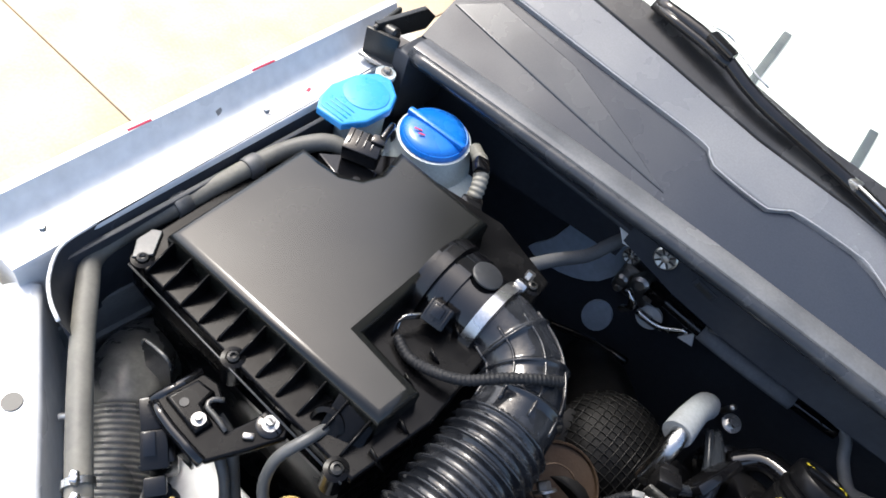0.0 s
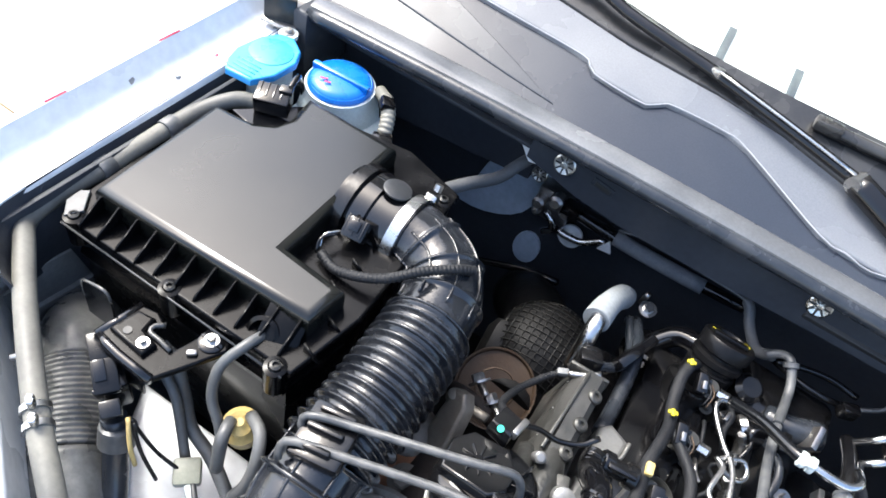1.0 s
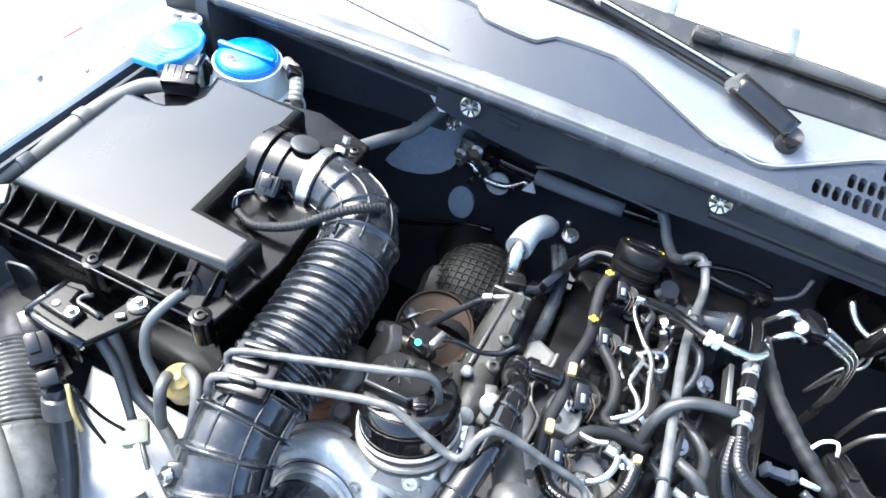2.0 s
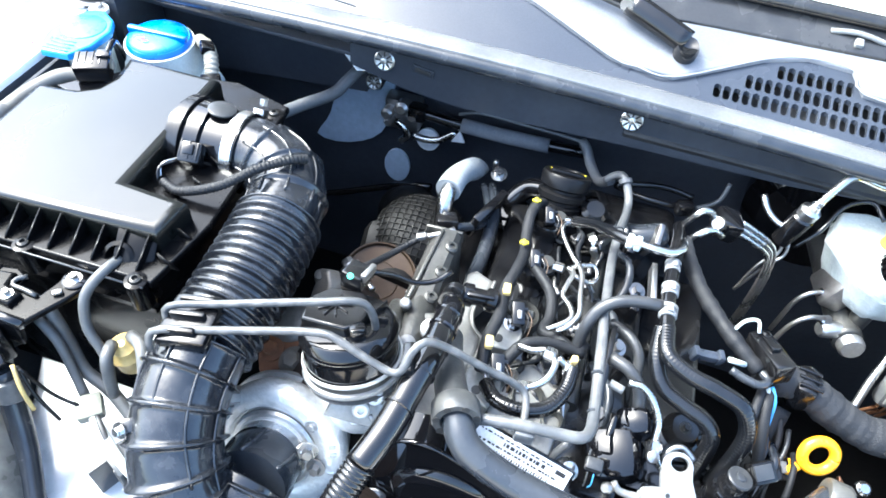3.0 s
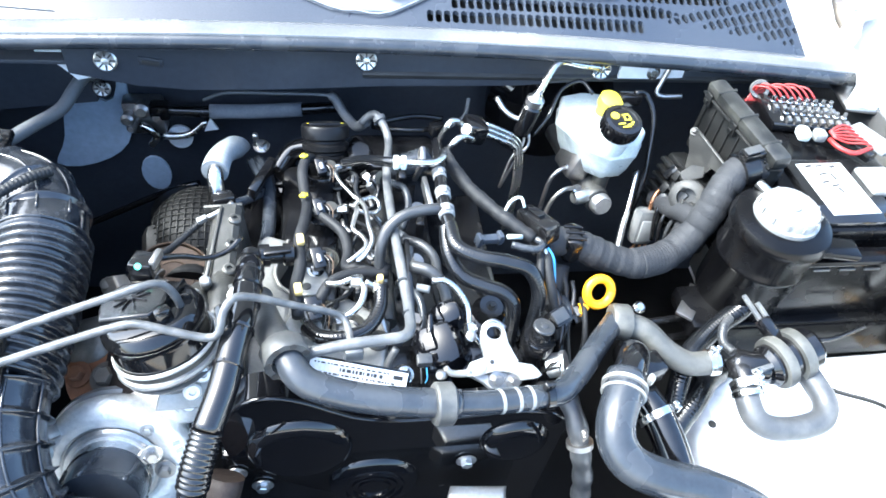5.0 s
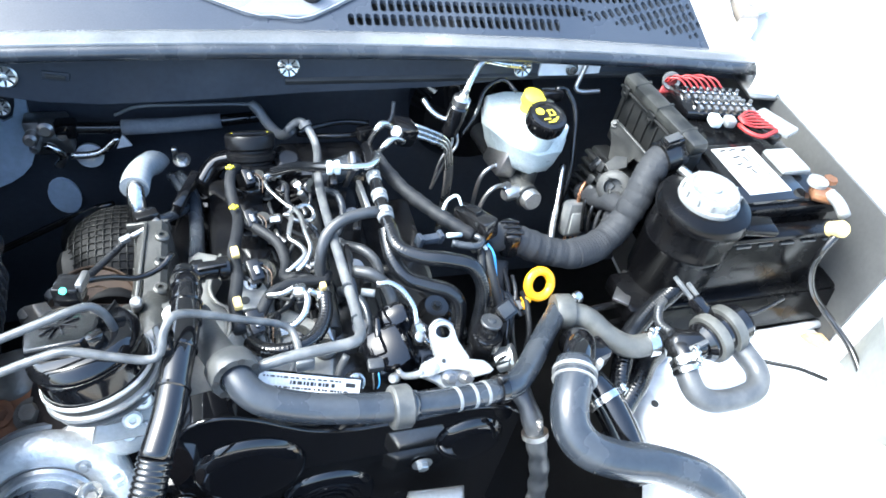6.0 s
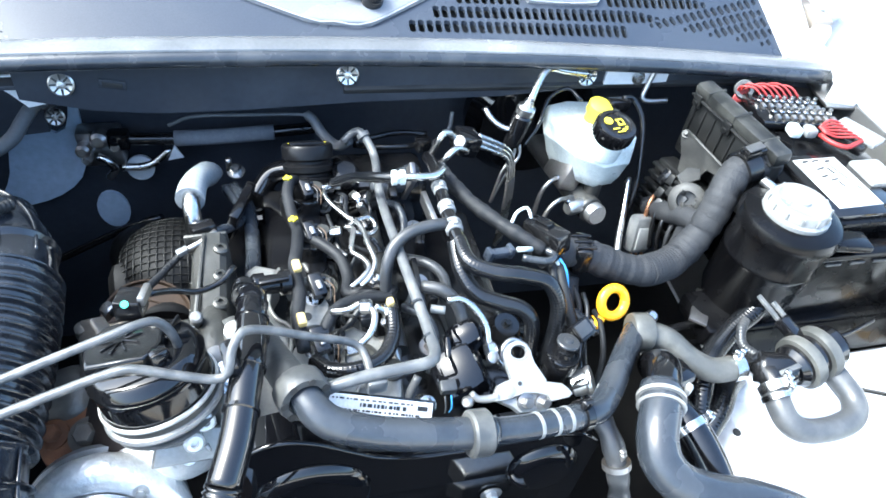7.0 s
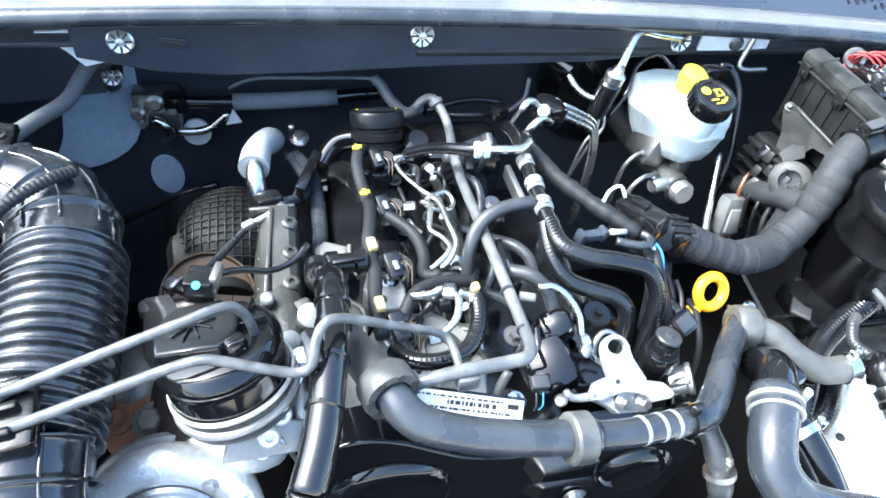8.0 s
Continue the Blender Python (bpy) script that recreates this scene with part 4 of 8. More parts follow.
for p in ((-0.226, -0.568, 1.064), (-0.212, -0.577, 1.063)):
    part("hose_clamp", clamp_ring(p, (0.83, -0.55, 0), 0.0112, 0.006), steel, ch)
part("stud", tube([(-0.285, -0.548, 1.058), (-0.272, -0.53, 1.06)], 0.003, 8, 0.01), dull_steel, ch)

# air duct below the wing hose
ad = thing("air_duct", (-0.28, -0.51, 0.9), "dusty grey air duct with a ribbed section", "duct")
duct_dust = mat("dusty_duct_plastic", (0.075, 0.076, 0.072), 0.34, 0, (0.26, 0.255, 0.235), 0.6, 34, 300, 0.3, 0.0006)
part("snorkel", tube([(-0.372, -0.398, 0.85), (-0.358, -0.432, 0.905), (-0.325, -0.472, 0.945), (-0.295, -0.499, 0.949)], lambda s, t: 0.043 - 0.003 * s / t, 30, 0.006), duct_dust, ad)
part("ribbed_section", tube([(-0.297, -0.497, 0.949), (-0.27, -0.522, 0.948), (-0.228, -0.562, 0.944)], ribbed(0.0405, 0.0024, 0.0056, 1.0), 32, 0.0012), duct_dust, ad, "dusty ribbed section")
part("cuff", tube([(-0.230, -0.560, 0.944), (-0.20, -0.592, 0.936), (-0.17, -0.63, 0.92)], 0.0435, 30, 0.006), duct_dust, ad)

# valve bracket in front of the filter box
# Lighter grey for thin lines along the bracket's edges.
edge_grey = mat("lighter_black_edge", (0.05, 0.05, 0.05), 0.25, 0.3, (0.14, 0.138, 0.13), 0.5, 60, 300, 0.1, 0.0003)
vb = thing("valve_bracket", (-0.2, -0.47, 0.98), "black steel bracket carrying vacuum valves", "bracket")
plate = [(-0.247, -0.492), (-0.239, -0.444), (-0.221, -0.440), (-0.207, -0.446), (-0.2075, -0.459), (-0.1815, -0.4615), (-0.177, -0.4445), (-0.171, -0.4155), (-0.155, -0.4125), (-0.1435, -0.4325), (-0.157, -0.460), (-0.174, -0.492), (-0.190, -0.493)]
pl = part("plate", prism(plate, 1.062, 1.068, 0.0025), box_black, vb)
part("raised_pad", prism([(-0.238, -0.481), (-0.233, -0.452), (-0.215, -0.449), (-0.2125, -0.464), (-0.194, -0.468), (-0.196, -0.484)], 1.068, 1.0745, 0.003), box_black, pl)
part("folded_edge", tube([(-0.2385, -0.443, 1.064), (-0.246, -0.490, 1.064)], 0.0055, 12, 0.02), gloss_black, pl)
part("folded_edge", tube([(-0.244, -0.489, 1.064), (-0.215, -0.4925, 1.064), (-0.176, -0.493, 1.064)], 0.0055, 12, 0.02), gloss_black, pl)
part("slot_rim", tube([(-0.2045, -0.4475, 1.070), (-0.211, -0.4545, 1.071), (-0.2095, -0.4615, 1.071), (-0.196, -0.4625, 1.071), (-0.182, -0.464, 1.070)], 0.0026, 10, 0.004), edge_grey, pl)
part("nib", rbox((0.010, 0.006, 0.005), (-0.166, -0.454, 1.0705), (0, 0, 40), 0.002), dull_steel, pl)
part("boss", lathe([(0.0125, 0), (0.0125, 0.002), (0.011, 0.003), (0, 0.003)], (-0.1617, -0.4338, 1.0675), (0, 0, 1), 24), black_plastic, pl)
part("front_flange", rbox((0.060, 0.003, 0.036), (-0.217, -0.4935, 1.045), (-5, 0, 0), 0.001), black_plastic, vb)
part("bolt", hexbolt((-0.1617, -0.4338, 1.070), (0, 0, 1), 0.0044, 0.006), steel, vb, "bright zinc bolt")
part("bolt", hexbolt((-0.2035, -0.4745, 1.0745), (0, 0, 1), 0.0036, 0.006), steel, vb, "bright zinc nut")
part("slot", lathe([(0.004, 0), (0.004, 0.0008), (0, 0.0008)], (-0.2235, -0.4735, 1.0747)), ink_void, pl)
valve = part("valve_body", rbox((0.050, 0.024, 0.040), (-0.222, -0.500, 1.030), (0, 0, -32), 0.004), satin_black, vb)
part("valve_cap", rbox((0.030, 0.020, 0.012), (-0.240, -0.494, 1.052), (0, 12, -32), 0.002), satin_black, valve)
pg = part("plug", rbox((0.032, 0.022, 0.020), (-0.215, -0.510, 1.048), (0, 18, -36), 0.002), satin_black, valve)
part("plug_lock", rbox((0.020, 0.010, 0.006), (-0.218, -0.512, 1.060), (0, 18, -36), 0.001), gloss_black, pg)
part("plug_step", rbox((0.016, 0.018, 0.016), (-0.194, -0.526, 1.036), (0, 18, -36), 0.002), black_plastic, pg)
part("rib", rbox((0.003, 0.024, 0.018), (-0.206, -0.517, 1.044), (0, 18, -36), 0.0008), black_plastic, pg)
up_ = part("stay", upright([(-0.292, 1.030), (-0.290, 1.078), (-0.284, 1.088), (-0.262, 1.096), (-0.254, 1.094), (-0.252, 1.084), (-0.254, 1.030)], -0.466, -0.464), black_plastic, vb, "bent upright of the bracket")
part("stay_edge", tube([(-0.291, -0.465, 1.060), (-0.290, -0.465, 1.078), (-0.284, -0.465, 1.088), (-0.262, -0.465, 1.096), (-0.254, -0.465, 1.094), (-0.252, -0.465, 1.082)], 0.0016, 8, 0.004), edge_grey, up_)
for pts in ([(-0.176, -0.52, 1.03), (-0.16, -0.53, 1.0), (-0.14, -0.535, 0.97)], [(-0.172, -0.522, 1.03), (-0.152, -0.52, 0.99), (-0.125, -0.515, 0.968)]):
    part("wire", tube(pts, 0.002, 6, 0.006), satin_black, vb)
part("wire", tube([(-0.178, -0.522, 1.034), (-0.165, -0.535, 1.015), (-0.158, -0.54, 0.99)], 0.0022, 6, 0.006), dull_yellow, vb)

hose_grey = mat("light_grey_hose", (0.075, 0.077, 0.077), 0.5, 0, (0.17, 0.17, 0.16), 0.5, 18, 220, 0.15, 0.0004)
# vacuum hoses and small valves by the filter box
def rubber_hose(name, label, pts, r, material=rubber, seg=12, step=0.006, category="hose", group=""):
    return solo(name, tube(pts, r, seg, step), material, label, category, group)


rubber_hose("vacuum_hose", "grey rubber hose from the filter box socket", [(-0.122, -0.405, 1.088), (-0.126, -0.428, 1.092), (-0.134, -0.452, 1.078), (-0.130, -0.468, 1.05), (-0.116, -0.476, 1.03), (-0.109, -0.481, 1.016), (-0.11, -0.486, 0.99)], 0.0052, hose_grey)
rubber_hose("vacuum_hose", "grey rubber hose under the valve bracket", [(-0.205, -0.456, 1.045), (-0.186, -0.458, 1.036), (-0.168, -0.468, 1.0), (-0.150, -0.480, 0.975), (-0.118, -0.488, 0.965), (-0.09, -0.50, 0.955), (-0.05, -0.52, 0.94)], 0.0068, hose_grey)
rubber_hose("vacuum_hose", "grey rubber hose beside the valve plug", [(-0.19, -0.47, 1.035), (-0.168, -0.478, 1.015), (-0.152, -0.49, 0.985), (-0.136, -0.503, 0.965)], 0.005, hose_grey)
rubber_hose("drain_hose", "dark rubber hose passing the bright body shelf", [(-0.195, -0.525, 1.02), (-0.187, -0.535, 0.995), (-0.165, -0.565, 0.95), (-0.12, -0.62, 0.92), (-0.05, -0.68, 0.9)], 0.012, rubber)
jt = thing("hose_joint", (-0.19, -0.528, 0.98), "pale plastic hose joint", "hose joint")
part("collar", lathe([(0.014, -0.012), (0.017, -0.010), (0.017, 0.010), (0.014, 0.012)], (-0.188, -0.531, 1.0), (0.2, -0.4, -0.8), 16), grey_tube, jt)
part("nut", lathe([(0.013, 0), (0.013, 0.014)], (-0.19, -0.529, 1.004), (0.2, -0.4, -0.8), 6), milky, jt)
yv = thing("check_valve", (-0.1, -0.465, 0.99), "yellowed plastic check valve with two hoses", "valve")
part("body", lathe([(0.017, -0.034), (0.017, -0.012), (0.0185, -0.010), (0.0185, -0.004), (0.013, 0.001), (0.012, 0.006), (0.007, 0.009), (0.004, 0.013), (0, 0.013)], (-0.100, -0.464, 1.022), (0.1, -0.2, 1), 24), dull_yellow, yv)
for pts in ([(-0.106, -0.470, 1.034), (-0.100, -0.486, 1.038), (-0.098, -0.494, 1.02), (-0.10, -0.498, 0.985)], [(-0.095, -0.455, 1.034), (-0.075, -0.466, 1.042), (-0.063, -0.484, 1.03), (-0.065, -0.496, 0.995), (-0.075, -0.505, 0.965)]):
    part("hose", tube(pts, 0.0062, 10, 0.006), hose_grey, yv)
wc = thing("wire_plug", (-0.125, -0.512, 0.95), "grey two-way wire plug", "connector")
part("housing", rbox((0.026, 0.026, 0.016), (-0.124, -0.512, 0.966), (10, 0, 40), 0.003), mat("aged_clear_plastic", (0.25, 0.25, 0.19), 0.4, 0, (0.18, 0.18, 0.14), 0.5, 40, 300, 0.1, 0.0003), wc)
part("cable", tube([(-0.115, -0.515, 0.968), (-0.09, -0.535, 0.965), (-0.06, -0.56, 0.93)], 0.003, 8, 0.01), grey_rubber, wc)
sb = thing("shelf_fitting", (-0.08, -0.52, 0.87), "pale plastic hose carrier on the body shelf", "fitting")
part("clip_plate", rbox((0.004, 0.05, 0.05), (-0.082, -0.545, 0.925), (0, 0, -25), 0.001), grey_rubber, sb)
part("clip_plate", rbox((0.004, 0.04, 0.05), (-0.062, -0.54, 0.925), (0, 0, -25), 0.001), grey_rubber, sb)
part("bridge", rbox((0.03, 0.02, 0.004), (-0.072, -0.545, 0.95), (0, 10, -25), 0.001), grey_tube, sb)
part("pipe", tube([(-0.115, -0.52, 0.965), (-0.09, -0.535, 0.962), (-0.06, -0.552, 0.955), (-0.03, -0.56, 0.94)], 0.005, 10, 0.006), milky, sb)


# ---- engine ----
engine = thing("engine_block", (0.31, -0.25, 0.5), "dark diesel engine with a black timing cover", "engine")
part("block", rbox((0.34, 0.40, 0.42), (0.33, -0.27, 0.72), (0, 0, 0), 0.01), black_plastic, engine)
part("cam_cover", rbox((0.20, 0.40, 0.06), (0.315, -0.245, 0.940), (0, 0, 0), 0.012), black_plastic, engine)
part("cam_rail", rbox((0.046, 0.34, 0.03), (0.275, -0.23, 0.972), (0, 0, 0), 0.008), gloss_black, engine)
flank_alu = mat("smooth_grey_casting", (0.19, 0.187, 0.175), 0.42, 0.35, (0.12, 0.117, 0.108), 0.5, 14, 260, 0.3, 0.0006)
worn_pad = mat("worn_cast_pad", (0.30, 0.295, 0.275), 0.42, 0.4, (0.17, 0.165, 0.15), 0.55, 30, 260, 0.4, 0.0008)
flank = [(0.188, -0.43), (0.222, -0.44), (0.236, -0.40), (0.232, -0.36), (0.236, -0.335), (0.236, -0.310), (0.224, -0.298), (0.217, -0.280), (0.219, -0.262), (0.228, -0.246), (0.230, -0.225), (0.205, -0.215), (0.194, -0.225), (0.196, -0.30)]
part("side_flank", prism(flank, 0.9, 1.000, 0.006), flank_alu, engine, "smooth grey casting")
part("flank_lip", tube([(x, y, 0.999) for x, y in flank[2:11]], 0.0022, 8, 0.005), flank_alu, engine)
for k in range(4):
    y = -0.105 - k * 0.081
    part("injector_well", lathe([(0.024, 0), (0.024, 0.026), (0.021, 0.030), (0.018, 0.026), (0.018, 0.0), (0, 0)], (0.270, y, 0.978), (0, 0, 1), 24), cast_dull if k > 1 else black_plastic, engine)
    part("seat_bolt", hexbolt((0.292, y - 0.012, 0.99), (0.1, -0.2, 1), 0.005, 0.007), cast_dull, engine)
for x, y, z, a in ((0.258, -0.296, 1.002, 10), (0.252, -0.368, 1.006, -5)):
    pad = part("injector_clamp", prism([(-0.016, -0.026), (0.014, -0.030), (0.020, -0.004), (0.014, 0.022), (-0.008, 0.028), (-0.020, 0.004)], -0.02, 0.012, 0.003, None, pose(x, y, z, 0, 0, a)), worn_pad, engine, "dull cast injector clamp")
    part("clamp_bolt", hexbolt((x + 0.006, y + 0.008, z + 0.012), (0, -0.1, 1), 0.006, 0.006), steel, pad)
    part("clamp_hole", lathe([(0.005, 0), (0.005, 0.0012), (0, 0.0012)], (x - 0.004, y - 0.016, z + 0.0122), (0, 0, 1), 14), ink_void, pad)
part("side_pad", prism([(0.262, -0.42), (0.335, -0.425), (0.345, -0.36), (0.30, -0.325), (0.266, -0.34)], 0.96, 1.010, 0.006), flank_alu, engine, "dark cast cover pad")
for x, y, r in ((0.300, -0.372, 0.019), (0.330, -0.388, 0.012)):
    part("round_port", lathe([(r, 0), (r, 0.010), (r * 0.8, 0.012), (r * 0.7, 0.008), (r * 0.65, -0.004), (0, -0.004)], (x, y, 1.006), (0, -0.1, 1), 26), cast_dull, engine)
frail = part("fuel_rail", tube([(0.345, -0.10, 0.992), (0.343, -0.36, 1.002)], 0.010, 16, 0.03), cast_dark, engine, "dark fuel rail")
for k in range(4):
    part("rail_union", lathe([(0.007, 0), (0.007, 0.012), (0.005, 0.016), (0, 0.016)], (0.342, -0.14 - 0.062 * k, 1.0), (-0.6, 0, 0.8), 6), steel, frail)
random.seed(21)
for k in range(9):
    y = -0.12 - 0.03 * k
    x = random.uniform(0.372, 0.400)
    if k % 3 == 0:
        part("bracket", rbox((0.010, 0.026, 0.030), (x, y, 1.005), (random.uniform(-15, 15), random.uniform(-15, 15), random.uniform(-25, 25)), 0.002), black_plastic, engine)
    elif k % 3 == 1:
        part("pipe", tube([(x - 0.02, y + 0.03, 1.0), (x, y, 1.014), (x + 0.004, y - 0.03, 1.004), (x - 0.006, y - 0.05, 0.985)], 0.005, 10, 0.006), rubber, engine)
    else:
        part("bolt", hexbolt((x, y, 1.004), (0.2, -0.3, 1), 0.006, 0.008), dull_steel, engine)
# timing cover, front face
tc = thing("timing_cover", (0.33, -0.5, 0.6), "gloss black timing cover with round bosses", "engine cover")
outline = [(0.18, 0.60), (0.178, 0.90), (0.170, 0.965), (0.178, 1.005), (0.198, 1.034), (0.225, 1.040), (0.25, 1.030), (0.28, 1.008), (0.31, 0.990), (0.36, 0.980), (0.47, 0.985), (0.515, 0.975), (0.535, 0.955), (0.53, 0.60)]
part("face", upright(outline, -0.470, -0.436), cover_black, tc)
bm = tube([(x, -0.468, z) for x, z in outline[1:-1]], 0.0025, 8, 0.008)
part("edge_bead", bm, cover_black, tc)
for x, z, r in ((0.245, 0.942, 0.052), (0.325, 0.848, 0.05), (0.480, 0.925, 0.036)):
    part("boss", lathe([(r + 0.004, -0.002), (r + 0.003, 0.002), (r, 0.006), (r - 0.004, 0.0088), (r - 0.009, 0.0102), (r - 0.014, 0.0106), (0, 0.0106)], (x, -0.470, z), (0, -1, 0.06), 52), cover_black, tc)
for r in (0.034, 0.026, 0.018):
    part("ring", lathe([(r + 0.002, 0), (r + 0.001, 0.006), (r - 0.001, 0.006), (r - 0.002, 0)], (0.325, -0.477, 0.848), (0, -1, 0.06), 36), cover_black, tc)
for x, z in ((0.175, 0.895), (0.43, 0.885), (0.20, 0.86)):
    part("bolt", hexbolt((x, -0.472, z), (0, -1, 0), 0.007, 0.007), alu, tc)
part("casting", prism([(0.40, -0.52), (0.47, -0.52), (0.475, -0.50), (0.41, -0.495)], 0.84, 0.875, 0.006), alu, tc, "aluminium casting under the cover")
part("casting", rbox((0.05, 0.03, 0.05), (0.165, -0.52, 0.88), (0, 0, 10), 0.008), alu, tc)
part("casting", tube([(0.17, -0.49, 0.93), (0.16, -0.52, 0.9), (0.16, -0.54, 0.85)], 0.02, 14, 0.01), rust, tc)

# label plate behind the front hose
lp = thing("label_plate", (0.31, -0.44, 1.0), "black plate with a white printed label", "label")
ex = Vector((0.9439, -0.0455, -0.3272)).normalized()
ez = Vector((0.25, -0.62, 0.74))
ez = (ez - ex * ez.dot(ex)).normalized()
ey = ez.cross(ex)
LM = Matrix.Translation((0.3062, -0.4521, 1.0431)) @ Matrix((ex, ey, ez)).transposed().to_4x4()


def on_label(size, x, y, z, material, name, parent):
    bm = rbox(size, (x, y, z), (0, 0, 0), 0.0 if size[2] < 0.002 else 0.001)
    bmesh.ops.transform(bm, matrix=LM, verts=bm.verts)
    return part(name, bm, material, parent)


on_label((0.108, 0.030, 0.010), 0, -0.001, -0.0065, black_plastic, "plate", lp)
sheet = on_label((0.100, 0.024, 0.001), 0, 0, 0, mat("bright_label_paper", (0.78, 0.78, 0.77), 0.45, 0, (0.68, 0.67, 0.64), 0.4, 30, 400, 0.03, 0.0001), "label", lp)
random.seed(4)
for row, (y, h, x0, x1) in enumerate(((0.0085, 0.0016, -0.046, 0.030), (0.0042, 0.0036, -0.020, 0.022), (-0.0008, 0.0020, -0.044, 0.036))):
    x = x0
    while x < x1:
        w = random.uniform(0.001, 0.0042)
        on_label((w, h * random.uniform(0.8, 1.0), 0.0006), x + w / 2, y, 0.0008, ink_void, "print_bar", sheet)
        x += w + random.uniform(0.0009, 0.003)
for k in range(26):
    on_label((0.0006 + 0.0004 * (k * 7 % 3), 0.0034, 0.0006), -0.036 + k * 0.0027, -0.0062, 0.0008, ink_void, "print_bar", sheet)
on_label((0.010, 0.004, 0.0006), 0.040, 0.006, 0.0008, ink_void, "print_bar", sheet)
stud = thing("stud_nut", (0.354, -0.431, 0.99), "bright flange nut beside the label", "nut")
part("nut", lathe([(0.012, -0.006), (0.012, -0.002), (0.0105, 0.002), (0.009, 0.008), (0.0045, 0.010), (0, 0.010)], (0.354, -0.431, 1.008), (0.2, -0.5, 1), 22), steel, stud)

# front coolant hose with collars and a tee
fh = thing("front_coolant_hose", (0.40, -0.47, 0.98), "black coolant hose across the front of the engine", "hose")
part("upper_pipe", tube([(0.208, -0.350, 1.045), (0.214, -0.38, 1.058), (0.226, -0.42, 1.076), (0.238, -0.448, 1.086)], lambda s, t: 0.0132 + 0.0028 * s / t, 20, 0.006), collar_rubber, fh)
part("collar", lathe([(0.0165, -0.010), (0.0205, -0.0095), (0.0222, -0.007), (0.0222, 0.009), (0.0212, 0.011), (0.0150, 0.011), (0.0140, 0.006)], (0.239, -0.450, 1.086), (0.25, -0.75, 0.15), 14), collar_rubber, fh, "moulded rubber collar")
part("hose", tube([(0.239, -0.450, 1.086), (0.251, -0.469, 1.080), (0.267, -0.478, 1.073), (0.305, -0.486, 1.064), (0.35, -0.490, 1.057), (0.40, -0.491, 1.050)], 0.0140, 20, 0.005), rubber, fh)
for k in range(7):
    a = k * 0.9
    m = Matrix.Translation((0.239, -0.450, 1.086)) @ frame_of((0.25, -0.75, 0.15))
    p = m @ Vector((0.0184 * math.cos(a), 0.0184 * math.sin(a), 0.0112))
    part("pocket", lathe([(0.0034, 0), (0.0034, 0.0006), (0, 0.0006)], p, (0.25, -0.75, 0.15), 12), ink_void, fh)
part("collar", lathe([(0.0130, -0.0095), (0.0185, -0.0095), (0.0205, -0.0075), (0.0205, 0.0075), (0.0185, 0.0095), (0.0130, 0.0095)], (0.384, -0.4915, 1.0525), (1, 0.05, -0.14), 30), collar_rubber, fh, "moulded rubber collar")
part("hose", tube([(0.39, -0.4915, 1.052), (0.433, -0.489, 1.045), (0.472, -0.484, 1.040), (0.499, -0.479, 1.035)], 0.0118, 20, 0.005), rubber, fh)
for x, y, z in ((0.441, -0.488, 1.0442), (0.458, -0.486, 1.0418), (0.472, -0.484, 1.040)):
    part("stripe", lathe([(0.0118, -0.0018), (0.0123, -0.0016), (0.0123, 0.0016), (0.0118, 0.0018)], (x, y, z), (1, 0.2, -0.14), 24), pale_union, fh)
c = part("hose_clamp", clamp_ring((0.490, -0.481, 1.037), (1, 0.2, -0.2), 0.0132, 0.008), black_plastic, fh)
part("riser", tube([(0.488, -0.481, 1.037), (0.510, -0.475, 1.034), (0.536, -0.450, 1.025), (0.562, -0.420, 1.016), (0.583, -0.396, 1.010), (0.606, -0.371, 1.005)], 0.0128, 20, 0.005), rubber, fh)
part("tee", lathe([(0.015, -0.012), (0.0200, -0.0115), (0.0212, -0.009), (0.0212, 0.008), (0.0196, 0.011), (0.014, 0.012)], (0.612, -0.372, 1.004), (1, -0.15, 0.0), 14), dusty_hose, fh, "dusty rubber tee sleeve")
part("branch", tube([(0.612, -0.372, 1.004), (0.642, -0.382, 0.998), (0.665, -0.402, 0.985), (0.69, -0.418, 0.980), (0.722, -0.42, 0.984)], 0.0140, 20, 0.005), dusty_hose, fh, "dusty branch hose")
part("hose_clamp", clamp_ring((0.716, -0.420, 0.983), (1, 0, 0.1), 0.0142, 0.012, (0, 0.3, 1)), steel, fh, "sprung steel clamp")

# dipstick
dp = thing("dipstick", (0.60, -0.32, 0.95), "orange-yellow dipstick ring handle", "dipstick")
dm = Matrix.Translation((0.603, -0.322, 0.998)) @ frame_of((0.15, -0.85, 0.6))
part("ring", tube([dm @ Vector((0.0165 * math.cos(a), 0.0165 * math.sin(a), 0)) for a in (k * math.pi / 12 for k in range(24))] + [dm @ Vector((0.0165, 0.0, 0))], 0.0058, 12, 0.003), orange, dp)
part("stem", tube([dm @ Vector((-0.016, -0.016, 0)), dm @ Vector((-0.024, -0.028, -0.004)), (0.578, -0.322, 0.955)], 0.0048, 10, 0.004), orange, dp)
part("collar", rbox((0.009, 0.008, 0.012), (0.583, -0.325, 0.974), (30, 0, 20), 0.003), orange, dp)
part("guide_tube", tube([(0.578, -0.322, 0.958), (0.57, -0.31, 0.9), (0.55, -0.29, 0.8)], 0.005, 10, 0.02), dull_steel, dp)

# lifting bracket
lb = thing("lifting_bracket", (0.45, -0.42, 0.98), "bright aluminium lifting eye bracket", "bracket")
EM = Matrix.Translation((0.452, -0.4266, 1.0304)) @ Matrix.Rotation(radians(28), 4, "X") @ Matrix.Rotation(radians(4), 4, "Y")
